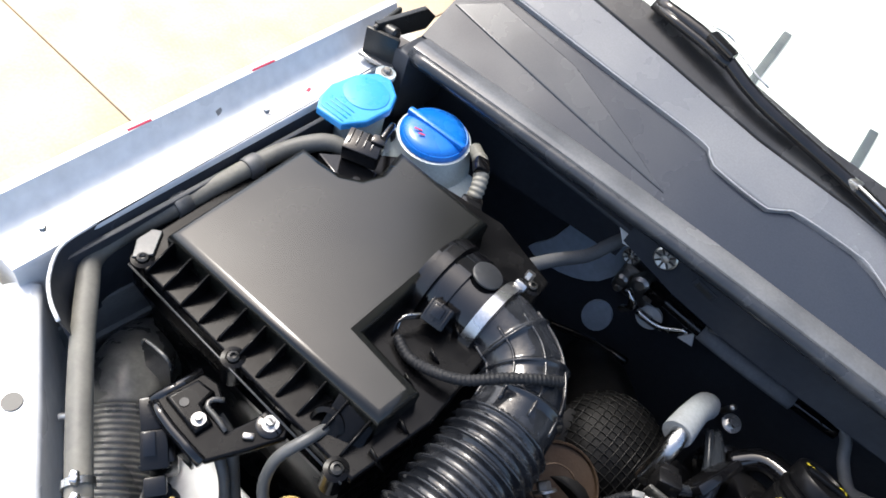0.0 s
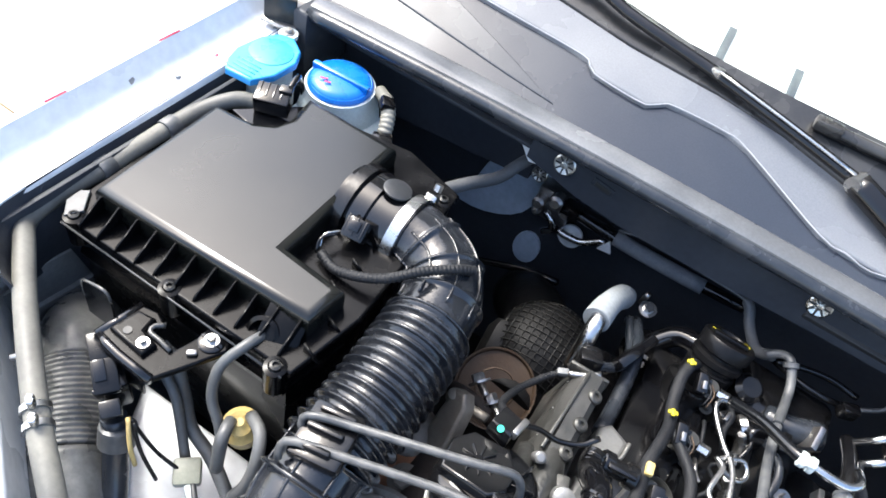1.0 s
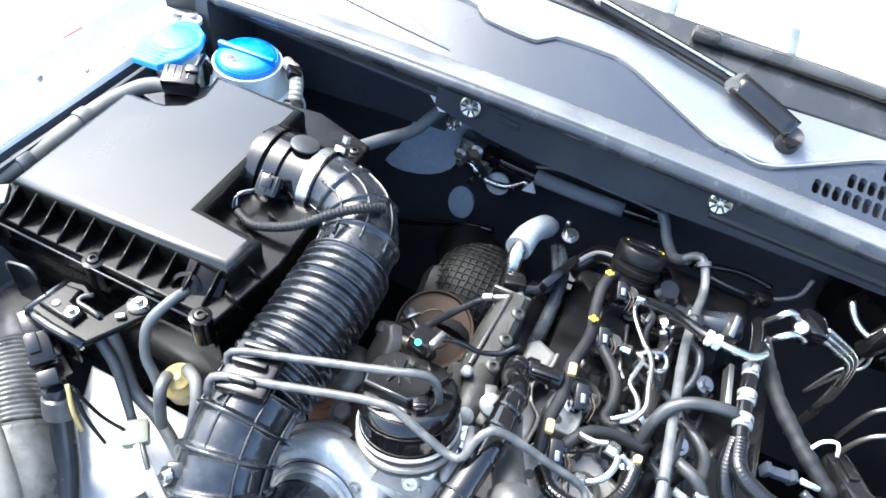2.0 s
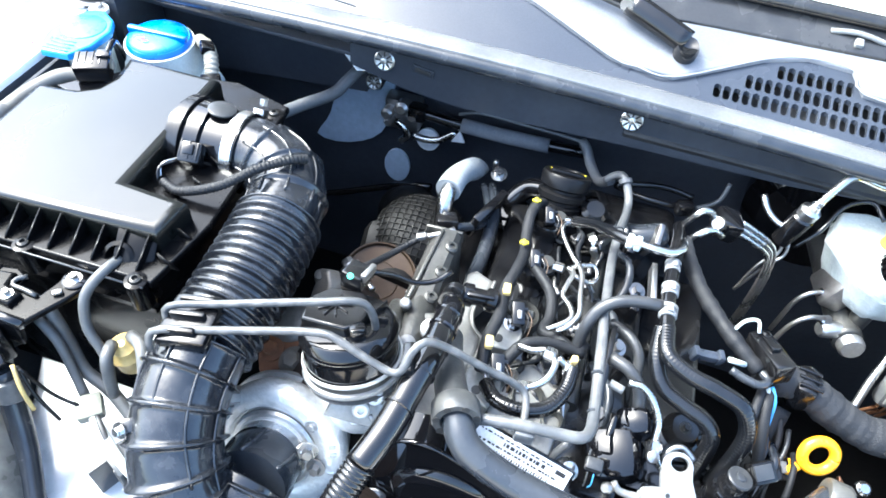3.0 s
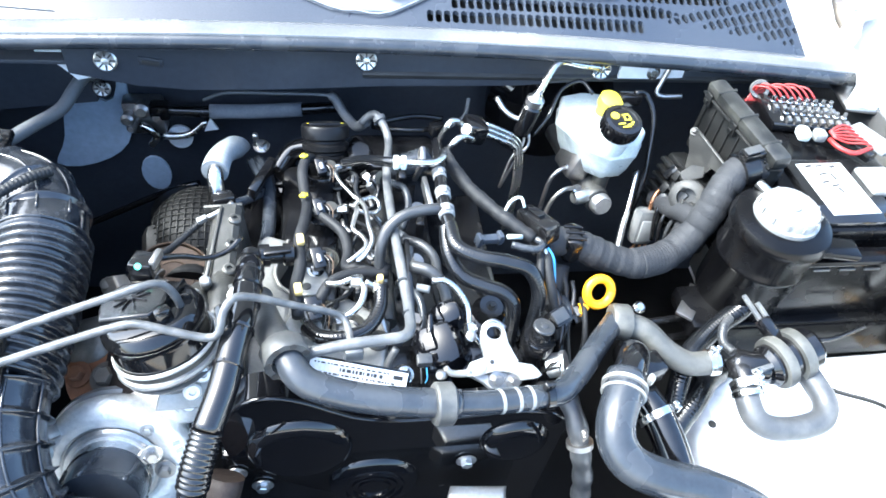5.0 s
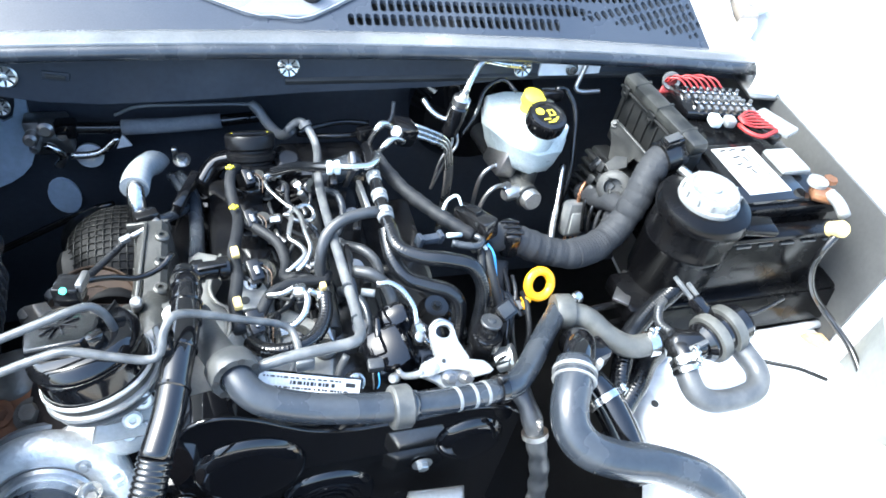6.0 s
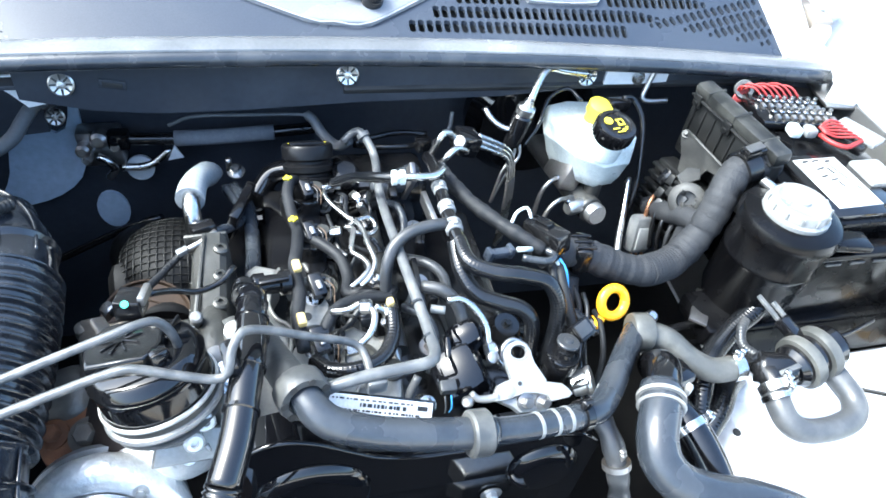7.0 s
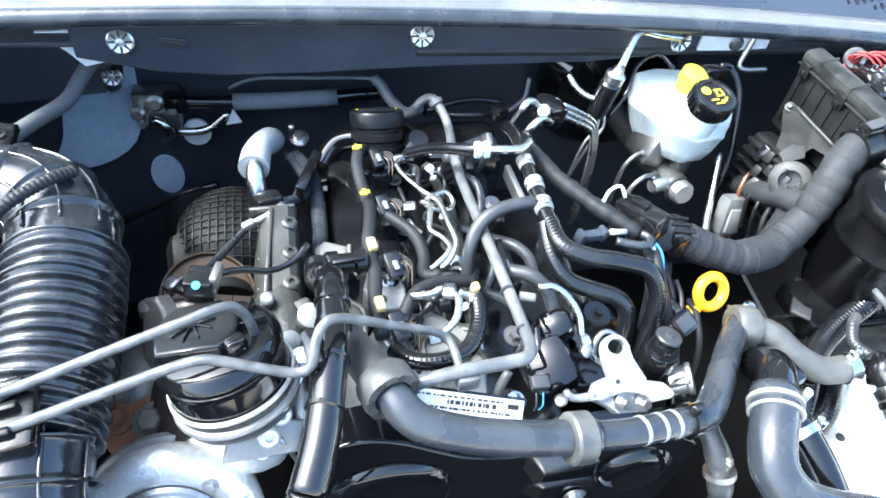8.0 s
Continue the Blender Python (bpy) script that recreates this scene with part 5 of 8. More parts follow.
bright_alu = mat("bright_aluminium", (0.34, 0.34, 0.33), 0.40, 0.5, (0.20, 0.19, 0.18), 0.5, 25, 260, 0.3, 0.0006)
worn_alu = mat("worn_aluminium", (0.27, 0.27, 0.265), 0.42, 0.5, (0.17, 0.16, 0.15), 0.5, 30, 260, 0.35, 0.0006)


def holed_plate(outline, hole, low, high):
    """A plate with one round hole through it."""
    b2 = bmesh.new()
    rings = [[b2.verts.new((x, y, high)) for x, y in loop] for loop in (outline, hole)]
    edges = [b2.edges.new((loop[k], loop[(k + 1) % len(loop)])) for loop in rings for k in range(len(loop))]
    bmesh.ops.triangle_fill(b2, use_beauty=True, edges=edges)
    rest = bmesh.ops.extrude_face_region(b2, geom=list(b2.faces))
    bmesh.ops.translate(b2, verts=[v for v in rest["geom"] if isinstance(v, bmesh.types.BMVert)], vec=(0, 0, low - high))
    bmesh.ops.recalc_face_normals(b2, faces=b2.faces)
    bmesh.ops.transform(b2, matrix=EM, verts=b2.verts)
    return b2


eye_top = [(-0.003 + 0.0138 * math.cos(a), 0.0205 + 0.0138 * math.sin(a)) for a in (radians(-5 + 15 * k) for k in range(13))]
eye_hole = [(-0.002 + 0.0088 * math.cos(a), 0.0235 + 0.0068 * math.sin(a)) for a in (k * math.pi / 10 for k in range(20))]
part("plate", holed_plate(eye_top + [(-0.0168, 0.010), (-0.0148, 0.0), (-0.012, -0.009), (0.011, -0.011), (0.0217, -0.007), (0.0166, 0.003), (0.0122, 0.012)], eye_hole, -0.004, 0.002), bright_alu, lb)
eye_rim = [EM @ Vector((x * 1.10 + 0.0002, 0.0235 + (y - 0.0235) * 1.12, 0.0018)) for x, y in eye_hole]
part("eye_rim", tube(eye_rim + eye_rim[:1], 0.0011, 6, 0.003), bright_alu, lb)
arm = [(-0.036, -0.0205), (-0.034, -0.012), (-0.030, -0.006), (-0.021, -0.003), (-0.012, -0.001), (-0.001, -0.0025), (0.021, -0.0084), (0.0355, -0.0115), (0.0415, -0.0168), (0.0455, -0.0225), (0.0406, -0.0261), (0.021, -0.0275), (0.018, -0.0215), (0.007, -0.018), (-0.004, -0.0166), (-0.0127, -0.0182), (-0.0245, -0.021)]
part("arm", prism(arm, -0.002, 0.0055, 0.0012, None, EM), bright_alu, lb)
part("lower_lug", prism([(-0.032, -0.019), (-0.012, -0.0186), (0.0, -0.016), (0.022, -0.020), (0.025, -0.029), (0.019, -0.0345), (-0.010, -0.0337), (-0.017, -0.0273)], -0.010, -0.001, 0.0012, None, EM), worn_alu, lb)
part("spigot", tube([EM @ Vector(p) for p in ((-0.031, -0.0165, 0.002), (-0.044, -0.0172, 0.002), (-0.053, -0.0155, 0.003), (-0.058, -0.010, 0.005))], lambda s, t: 0.0042 - 0.0012 * s / t, 12, 0.003), worn_alu, lb)
part("spigot_cap", lathe([(0.0048, -0.003), (0.0055, 0.0), (0.0055, 0.004), (0.004, 0.006), (0, 0.006)], EM @ Vector((-0.0605, -0.017, 0.000)), (-0.6, -0.5, 0.6), 16), dull_steel, lb)
for x, y, r in ((-0.0037, -0.0245, 0.0052), (0.0142, -0.0265, 0.0046)):
    bm = hexbolt((x, y, -0.001), (0, -0.25, 1), r, 0.010)
    bmesh.ops.transform(bm, matrix=EM, verts=bm.verts)
    part("bolt", bm, dull_steel, lb)
for x, y, r in ((-0.0201, -0.0123, 0.0062), (-0.0083, -0.0069, 0.0022)):
    bm = lathe([(r, 0.0), (r, 0.0015), (r * 0.7, 0.0025), (0, 0.0025)], (x, y, 0.0045), (0, 0, 1), 18)
    bmesh.ops.transform(bm, matrix=EM, verts=bm.verts)
    part("boss", bm, bright_alu if r > 0.003 else ink_void, lb)

# solenoid valve beside it
sv = thing("solenoid_valve", (0.503, -0.405, 0.95), "black solenoid valve with a flat cap and plug", "valve")
SX = (0.12, 0.12, 1)
part("body", lathe([(0.0165, -0.075), (0.0165, -0.026), (0.0180, -0.024), (0.0185, -0.020), (0.0185, -0.012), (0.0172, -0.009), (0.0150, -0.0085), (0.0138, -0.006), (0, -0.006)], (0.5075, -0.3975, 1.025), SX, 32), satin_black, sv)
part("neck", lathe([(0.0122, -0.008), (0.0118, -0.004), (0.0102, 0.001), (0.0108, 0.002), (0.0102, 0.003), (0.0102, 0.007), (0.0096, 0.008)], (0.5075, -0.3975, 1.025), SX, 28), satin_black, sv)
part("band", lathe([(0.0172, 0), (0.0178, 0.001), (0.0172, 0.002)], (0.5065, -0.3985, 1.0160), SX, 28), gloss_black, sv)
part("cap", lathe([(0.010, 0), (0.0120, 0.001), (0.0122, 0.003), (0.0112, 0.0042), (0.005, 0.0046), (0.0045, 0.0058), (0.003, 0.0064), (0, 0.0064)], (0.5084, -0.3966, 1.0325), SX, 28), grey_rubber, sv)
pg = part("plug", rbox((0.024, 0.020, 0.016), (0.529, -0.382, 1.032), (25, 0, 30), 0.002), satin_black, sv)
part("plug_frame", rbox((0.019, 0.014, 0.003), (0.5285, -0.3855, 1.0395), (25, 0, 30), 0.001), grey_rubber, pg)
part("pipe_end", lathe([(0.010, -0.012), (0.0135, -0.010), (0.0135, 0.004), (0.0155, 0.006), (0.0155, 0.010), (0.010, 0.011)], (0.528, -0.418, 0.992), (0.8, -0.2, 0.45), 22), alu, sv)
part("pipe_stop", rbox((0.004, 0.008, 0.028), (0.517, -0.424, 0.998), (15, 35, 0), 0.001), steel, sv)

# boost pipe in front of the exhaust side
bp = thing("breather_pipe", (0.19, -0.45, 0.95), "gloss black breather pipe with a ribbed end", "pipe")
part("pipe", tube([(0.196, -0.315, 1.055), (0.199, -0.332, 1.076), (0.204, -0.350, 1.093), (0.204, -0.375, 1.102), (0.203, -0.41, 1.106), (0.197, -0.45, 1.106), (0.189, -0.492, 1.098), (0.178, -0.524, 1.087)], 0.0130, 20, 0.005), gloss_black, bp)
part("ribbed_end", tube([(0.179, -0.522, 1.088), (0.169, -0.548, 1.066), (0.162, -0.566, 1.035), (0.158, -0.58, 0.98)], ribbed(0.0122, 0.0020, 0.0046, 1.0, 0.0, 0.05), 20, 0.0014), gloss_black, bp)
for p in ((0.2033, -0.405, 1.106), (0.1995, -0.435, 1.106), (0.2042, -0.383, 1.104), (0.204, -0.362, 1.0985), (0.193, -0.472, 1.1025)):
    part("ring_rib", lathe([(0.0130, -0.0022), (0.0145, -0.0014), (0.0145, 0.0014), (0.0130, 0.0022)], p, (-0.2, -1, -0.05), 20), gloss_black, bp)
part("hose_sleeve", tube([(0.197, -0.330, 1.073), (0.195, -0.308, 1.052), (0.196, -0.29, 1.045)], ribbed(0.0105, 0.002, 0.005, 1.0), 18, 0.0015), black_plastic, bp)
q = part("quick_coupling", lathe([(0.011, -0.02), (0.013, -0.018), (0.013, -0.008), (0.010, -0.007), (0.010, 0.006), (0.013, 0.008), (0.013, 0.018), (0.009, 0.02)], (0.222, -0.286, 1.040), (1, 0.15, -0.1), 20), black_plastic, bp)
part("latch", rbox((0.03, 0.008, 0.006), (0.224, -0.292, 1.052), (0, 0, 8), 0.002), black_plastic, q)
part("pipe_clip", rbox((0.012, 0.03, 0.014), (0.188, -0.433, 1.118), (0, -20, 10), 0.003), black_plastic, bp)

# vacuum pipes
VR = 0.0037
solo("vacuum_pipe", tube([(-0.033, -0.462, 1.098), (-0.037, -0.457, 1.110), (-0.028, -0.451, 1.115), (0.0, -0.442, 1.118), (0.06, -0.427, 1.131), (0.10, -0.416, 1.138), (0.120, -0.409, 1.140), (0.134, -0.404, 1.137), (0.143, -0.404, 1.122), (0.147, -0.406, 1.10)], VR, 10, 0.005), vacuum_grey, "grey vacuum pipe bent over the actuator", "pipe")
solo("vacuum_pipe", tube([(-0.035, -0.490, 1.094), (-0.037, -0.484, 1.106), (-0.028, -0.477, 1.112), (0.02, -0.463, 1.116), (0.081, -0.447, 1.125), (0.110, -0.442, 1.130), (0.124, -0.443, 1.130), (0.15, -0.447, 1.123), (0.176, -0.450, 1.117), (0.186, -0.448, 1.122), (0.190, -0.436, 1.134), (0.198, -0.424, 1.138), (0.215, -0.416, 1.128), (0.25, -0.41, 1.106), (0.28, -0.405, 1.088), (0.292, -0.406, 1.08), (0.297, -0.415, 1.076), (0.300, -0.438, 1.072)], VR, 10, 0.005), vacuum_grey, "long grey vacuum pipe crossing the engine", "pipe")

# return rail
rr = thing("fuel_return_pipe", (0.35, -0.25, 1.0), "grey return pipe running the engine's length", "pipe")
RR = 0.0054
part("pipe", tube([(0.327, -0.02, 1.020), (0.338, -0.018, 1.032), (0.349, -0.026, 1.040), (0.360, -0.046, 1.030), (0.363, -0.07, 1.024), (0.357, -0.12, 1.034), (0.353, -0.18, 1.046), (0.353, -0.26, 1.062), (0.356, -0.34, 1.072), (0.358, -0.395, 1.078), (0.357, -0.425, 1.084), (0.350, -0.437, 1.088), (0.33, -0.441, 1.089), (0.295, -0.444, 1.088), (0.266, -0.446, 1.082), (0.253, -0.444, 1.072), (0.245, -0.43, 1.07)], RR, 14, 0.005), grey_tube, rr)
part("bead", lathe([(0.005, -0.004), (0.0088, -0.003), (0.0088, 0.003), (0.005, 0.004)], (0.352, -0.031, 1.038), (0.4, -0.7, -0.5), 20), grey_tube, rr)
for p in ((0.357, -0.12, 1.034), (0.3555, -0.36, 1.0745), (0.3575, -0.405, 1.079)):
    part("band", lathe([(0.0054, -0.0015), (0.0060, -0.0015), (0.0060, 0.0015), (0.0054, 0.0015)], p, (0, -1, 0.17), 14), rubber, rr)
part("clip", rbox((0.018, 0.012, 0.016), (0.302, -0.446, 1.078), (0, 0, 5), 0.003), grey_tube, rr)
part("rail_bracket", rbox((0.006, 0.085, 0.014), (0.366, -0.33, 1.052), (10, 0, 0), 0.0015), black_plastic, rr)

# oil filler
cap_black = mat("dull_black_cap", (0.0040, 0.0040, 0.0045), 0.36, 0, (0.009, 0.009, 0.009), 0.4, 30, 300, 0.15, 0.0003, spec=0.2)
oc = thing("oil_filler_cap", (0.277, -0.08, 0.95), "black oil filler cap with yellow marks", "oil cap")
OA, OT = Vector((0, 0.48, 0.88)).normalized(), Vector((0.277, -0.050, 1.042))
OM = Matrix.Translation(OT) @ frame_of(OA)
part("neck", lathe([(0.040, -0.11), (0.038, -0.07), (0.030, -0.066), (0.030, -0.04)], OT, OA, 36), cap_black, oc)
cp = part("cap", lathe([(0.027, -0.050), (0.0305, -0.048), (0.0312, -0.042), (0.0270, -0.039), (0.0270, -0.036), (0.0312, -0.033), (0.0320, -0.026), (0.0275, -0.023), (0.0275, -0.020), (0.0318, -0.017), (0.0324, -0.003), (0.0305, 0.0), (0.024, 0.0), (0.022, -0.003), (0, -0.003)], OT, OA, 44), cap_black, oc)
gb_ = rbox((0.044, 0.010, 0.007), (0, 0, -0.001), (0, 0, 4), 0.002)
bmesh.ops.transform(gb_, matrix=OM, verts=gb_.verts)
part("grip_bar", gb_, cap_black, cp)
for x, y, w in ((-0.019, -0.014, 0.010), (-0.017, -0.017, 0.006), (0.020, -0.012, 0.009), (0.022, -0.015, 0.005), (0.019, -0.009, 0.004)):
    mk = rbox((w, 0.0022, 0.0008), (x, y + 0.02, 0.0006), (0, 0, 6), 0)
    bmesh.ops.transform(mk, matrix=OM, verts=mk.verts)
    part("mark", mk, yellow, cp)

# injector harness
ih = thing("injector_harness", (0.25, -0.22, 0.99), "taped injector harness with yellow clips", "wiring harness")
part("sleeve", tube([(0.262, -0.085, 1.012), (0.252, -0.10, 1.022), (0.247, -0.125, 1.022), (0.250, -0.16, 1.018), (0.254, -0.19, 1.024), (0.251, -0.225, 1.03), (0.246, -0.26, 1.035), (0.248, -0.30, 1.038), (0.244, -0.335, 1.04), (0.247, -0.37, 1.035)], 0.0068, 12, 0.006), tape, ih)
part("sleeve", tube([(0.254, -0.19, 1.02), (0.275, -0.21, 1.022), (0.296, -0.235, 1.02), (0.302, -0.265, 1.018), (0.298, -0.29, 1.02), (0.315, -0.30, 1.03), (0.335, -0.31, 1.03), (0.345, -0.30, 1.035)], 0.0064, 12, 0.006), tape, ih)
part("sleeve", tube([(0.345, -0.31, 1.03), (0.315, -0.312, 1.035), (0.285, -0.325, 1.04), (0.270, -0.345, 1.035), (0.262, -0.36, 1.02)], 0.0064, 12, 0.006), tape, ih)
part("sleeve", tube([(0.255, -0.38, 1.03), (0.27, -0.40, 1.04), (0.295, -0.405, 1.045), (0.318, -0.395, 1.045), (0.332, -0.37, 1.045), (0.335, -0.345, 1.05)], ribbed(0.0072, 0.0008, 0.004, 1.0), 12, 0.0014), black_plastic, ih)
for x, y, z in ((0.249, -0.103, 1.030), (0.250, -0.185, 1.036)):
    k = part("clip", rbox((0.011, 0.0045, 0.003), (x, y, z), (0, 0, 15), 0.001), yellow, ih)
    part("clip_tab", rbox((0.004, 0.009, 0.003), (x, y, z + 0.0005), (0, 0, 15), 0.001), yellow, k)
for x, y, z in ((0.248, -0.268, 1.045), (0.247, -0.344, 1.049)):
    part("clip", rbox((0.0085, 0.015, 0.007), (x, y, z), (0, 0, 8), 0.002), dull_yellow, ih)
part("clip", rbox((0.007, 0.008, 0.012), (0.334, -0.338, 1.054), (10, 0, 8), 0.002), dull_yellow, ih)
for x, y, z, s in ((0.270, -0.115, 1.02, 1.0), (0.268, -0.196, 1.024, 1.0), (0.267, -0.285, 1.03, 1.1), (0.262, -0.36, 1.034, 1.1)):
    pg = part("injector_plug", rbox((0.013 * s, 0.024 * s, 0.015), (x, y, z), (20, 0, 15), 0.002), black_plastic, ih)
    part("rib", rbox((0.015 * s, 0.004, 0.017), (x + 0.001, y + 0.006, z), (20, 0, 15), 0.001), black_plastic, pg)
    part("lock", rbox((0.005, 0.010, 0.004), (x + 0.002, y - 0.006, z + 0.0085), (20, 0, 15), 0.001), dull_steel, pg)
    for q in range(2):
        part("wire", tube([(x + 0.006 + q * 0.004, y + 0.002, z + 0.006), (x + 0.013 + q * 0.004, y - 0.008, z + 0.004), (x + 0.012 + q * 0.004, y - 0.022, z - 0.006)], 0.0009, 6, 0.004), rust_rim if q else black_plastic, pg)

random.seed(33)
for k in range(16):
    y = -0.11 - 0.018 * k
    x = 0.285 + random.uniform(-0.01, 0.05)
    pts = [(x, y, 1.0 + random.uniform(0, 0.01)), (x + random.uniform(-0.012, 0.012), y - 0.016, 1.010 + random.uniform(0, 0.012)), (x + random.uniform(-0.02, 0.02), y - 0.034, 1.006), (x + random.uniform(-0.02, 0.02), y - 0.05, 0.992)]
    part("lead", tube(pts, random.choice((0.0016, 0.0024, 0.0034)), 7, 0.005), random.choice((black_plastic, tape, tape, grey_rubber, dull_steel)), ih)
for k in range(6):
    x, y = 0.292 + random.uniform(0, 0.045), -0.13 - 0.046 * k
    pg = part("sensor_plug", rbox((0.012, 0.018, 0.012), (x, y, 1.006), (random.uniform(-20, 20), random.uniform(-20, 20), random.uniform(-60, 60)), 0.002), random.choice((black_plastic, grey_rubber)), ih)
    part("plug_rib", rbox((0.004, 0.014, 0.003), (x, y, 1.0135), (0, 0, random.uniform(-60, 60)), 0.0008), dull_steel, pg)

# injectors
inj = thing("injector", (0.262, -0.27, 0.98), "steel diesel injector with a return union", "injector", "injectors of the engine")
part("body", lathe([(0.012, -0.05), (0.012, -0.01), (0.013, -0.008), (0.013, 0.000), (0.009, 0.002), (0.008, 0.008), (0, 0.008)], (0.262, -0.273, 1.018), (0.05, -0.1, 1), 20), cast_dull, inj)
part("union", lathe([(0.006, 0), (0.006, 0.012), (0.004, 0.013)], (0.272, -0.276, 1.022), (1, -0.2, 0.3), 6), steel, inj)
for dy_ in (0.165, 0.085, -0.08):
    copy_thing(inj, pose(0.262 + 0.02 * (dy_ > 0), -0.27 + dy_, 0.975 + 0.004 * (dy_ < 0)))

# bright injector pipes
def steel_pipe(label, pts, r=0.0029, nut=None, material=steel):
    p = thing("injector_pipe", pts[0], label, "pipe", "injector pipes")
    part("pipe", tube(pts, r, 10, 0.003), material, p)
    for n, d in nut or ():
        part("nut", lathe([(r * 1.5, -0.006), (r * 2.0, -0.004), (r * 2.0, 0.005), (r * 1.4, 0.007)], n, d, 6), material, p)
    return p


steel_pipe("bright bent injector pipe with a hook end", [(0.310, -0.128, 1.032), (0.296, -0.130, 1.034), (0.290, -0.137, 1.034), (0.292, -0.152, 1.034), (0.305, -0.178, 1.036), (0.318, -0.196, 1.038), (0.334, -0.190, 1.036), (0.342, -0.198, 1.032), (0.338, -0.210, 1.030), (0.322, -0.214, 1.034), (0.310, -0.206, 1.036), (0.318, -0.196, 1.036)])
steel_pipe("bright snaking injector pipe", [(0.306, -0.205, 1.038), (0.314, -0.215, 1.042), (0.310, -0.235, 1.044), (0.308, -0.252, 1.044), (0.318, -0.266, 1.046), (0.322, -0.282, 1.048), (0.312, -0.294, 1.046), (0.300, -0.302, 1.042)])
steel_pipe("bright injector pipe beside the snaking one", [(0.318, -0.196, 1.040), (0.324, -0.22, 1.046), (0.326, -0.25, 1.05), (0.329, -0.275, 1.05), (0.322, -0.292, 1.046), (0.31, -0.30, 1.04)])
steel_pipe("bright hooked injector pipe near the cam cover", [(0.276, -0.335, 1.046), (0.292, -0.338, 1.05), (0.305, -0.336, 1.054), (0.316, -0.348, 1.055), (0.312, -0.366, 1.05), (0.300, -0.376, 1.044), (0.288, -0.378, 1.04)], 0.0036, [((0.309, -0.340, 1.055), (1, -0.3, 0.2)), ((0.292, -0.378, 1.04), (-1, 0, -0.2))])
steel_pipe("short bright pipe stub with a nut", [(0.318, -0.342, 1.056), (0.330, -0.345, 1.05), (0.342, -0.345, 1.046)], 0.0036, [((0.332, -0.345, 1.05), (1, 0, -0.3))])
steel_pipe("bright curved fuel pipe to the pump", [(0.388, -0.352, 1.066), (0.402, -0.352, 1.066), (0.416, -0.360, 1.058), (0.426, -0.372, 1.044), (0.428, -0.386, 1.03), (0.436, -0.398, 1.018), (0.447, -0.402, 1.008)], 0.0036, [((0.429, -0.388, 1.028), (0.1, -0.7, -0.5))])
steel_pipe("bright curved fuel pipe under the bracket", [(0.47, -0.385, 1.02), (0.456, -0.378, 1.025), (0.444, -0.385, 1.02), (0.442, -0.398, 1.005)], 0.003, None, dull_steel)
steel_pipe("bright pipe stub on the rail", [(0.372, -0.352, 1.056), (0.386, -0.356, 1.056)], 0.0042, None, pale_union)

# fuel crossover with a nut
fx = thing("fuel_crossover", (0.36, -0.19, 1.03), "dark and bright fuel pipe with a white nut", "pipe")
part("sleeve", tube([(0.300, -0.135, 1.045), (0.325, -0.158, 1.07), (0.35, -0.188, 1.092), (0.363, -0.197, 1.099)], 0.0062, 14, 0.005), oily_rubber, fx)
part("pipe", tube([(0.362, -0.197, 1.099), (0.385, -0.200, 1.100), (0.405, -0.197, 1.098), (0.415, -0.190, 1.098), (0.419, -0.180, 1.096), (0.420, -0.165, 1.088)], 0.0046, 14, 0.004), steel, fx)
n = part("nut", lathe([(0.006, -0.008), (0.0085, -0.007), (0.0085, -0.002), (0.0068, -0.001), (0.0068, 0.001), (0.0085, 0.002), (0.0085, 0.007), (0.006, 0.008)], (0.3645, -0.1985, 1.0995), (1, -0.1, 0.05), 16), milky, fx)
part("lug", rbox((0.008, 0.006, 0.006), (0.365, -0.205, 1.106), (0, 0, 0), 0.002), milky, n)

# coolant manifold with white unions and two lower hoses
cm = thing("coolant_manifold", (0.43, -0.25, 1.03), "black coolant manifold with white quick unions", "manifold")
part("tube", tube([(0.424, -0.10, 1.05), (0.420, -0.14, 1.07), (0.415, -0.18, 1.082), (0.413, -0.21, 1.082), (0.412, -0.25, 1.083), (0.414, -0.29, 1.082)], 0.0078, 16, 0.005), black_plastic, cm)
for y, z, q in ((-0.203, 1.083, 0.0088), (-0.238, 1.084, 0.0094), (-0.268, 1.084, 0.0100)):
    u = part("union", lathe([(0.0075, -0.008), (q, -0.007), (q, -0.003), (0.008, -0.002), (0.008, 0.001), (q * 0.95, 0.002), (q * 0.95, 0.005), (0.0075, 0.007)], (0.4125, y, z), (0, -1, 0.05), 18), pale_union, cm, "white plastic quick union")
    part("tongue", rbox((0.006, 0.010, 0.003), (0.4125, y, z + q), (0, 0, 0), 0.0012), pale_union, u)
part("side_bracket", rbox((0.006, 0.05, 0.016), (0.396, -0.225, 1.072), (0, 0, 4), 0.001), dull_steel, cm)
part("lower_hose", tube([(0.414, -0.285, 1.082), (0.418, -0.315, 1.080), (0.440, -0.330, 1.078), (0.47, -0.338, 1.077), (0.495, -0.346, 1.072), (0.508, -0.357, 1.05), (0.508, -0.368, 1.02), (0.500, -0.38, 0.98)], ribbed(0.0084, 0.0004, 0.0036, 1.0), 16, 0.0012), oily_rubber, cm)
part("lower_hose", tube([(0.410, -0.285, 1.08), (0.412, -0.315, 1.066), (0.424, -0.336, 1.054), (0.448, -0.346, 1.048), (0.470, -0.352, 1.042), (0.482, -0.360, 1.028), (0.482, -0.372, 1.0), (0.476, -0.385, 0.97)], ribbed(0.0084, 0.0004, 0.0036, 1.0), 16, 0.0012), oily_rubber, cm)
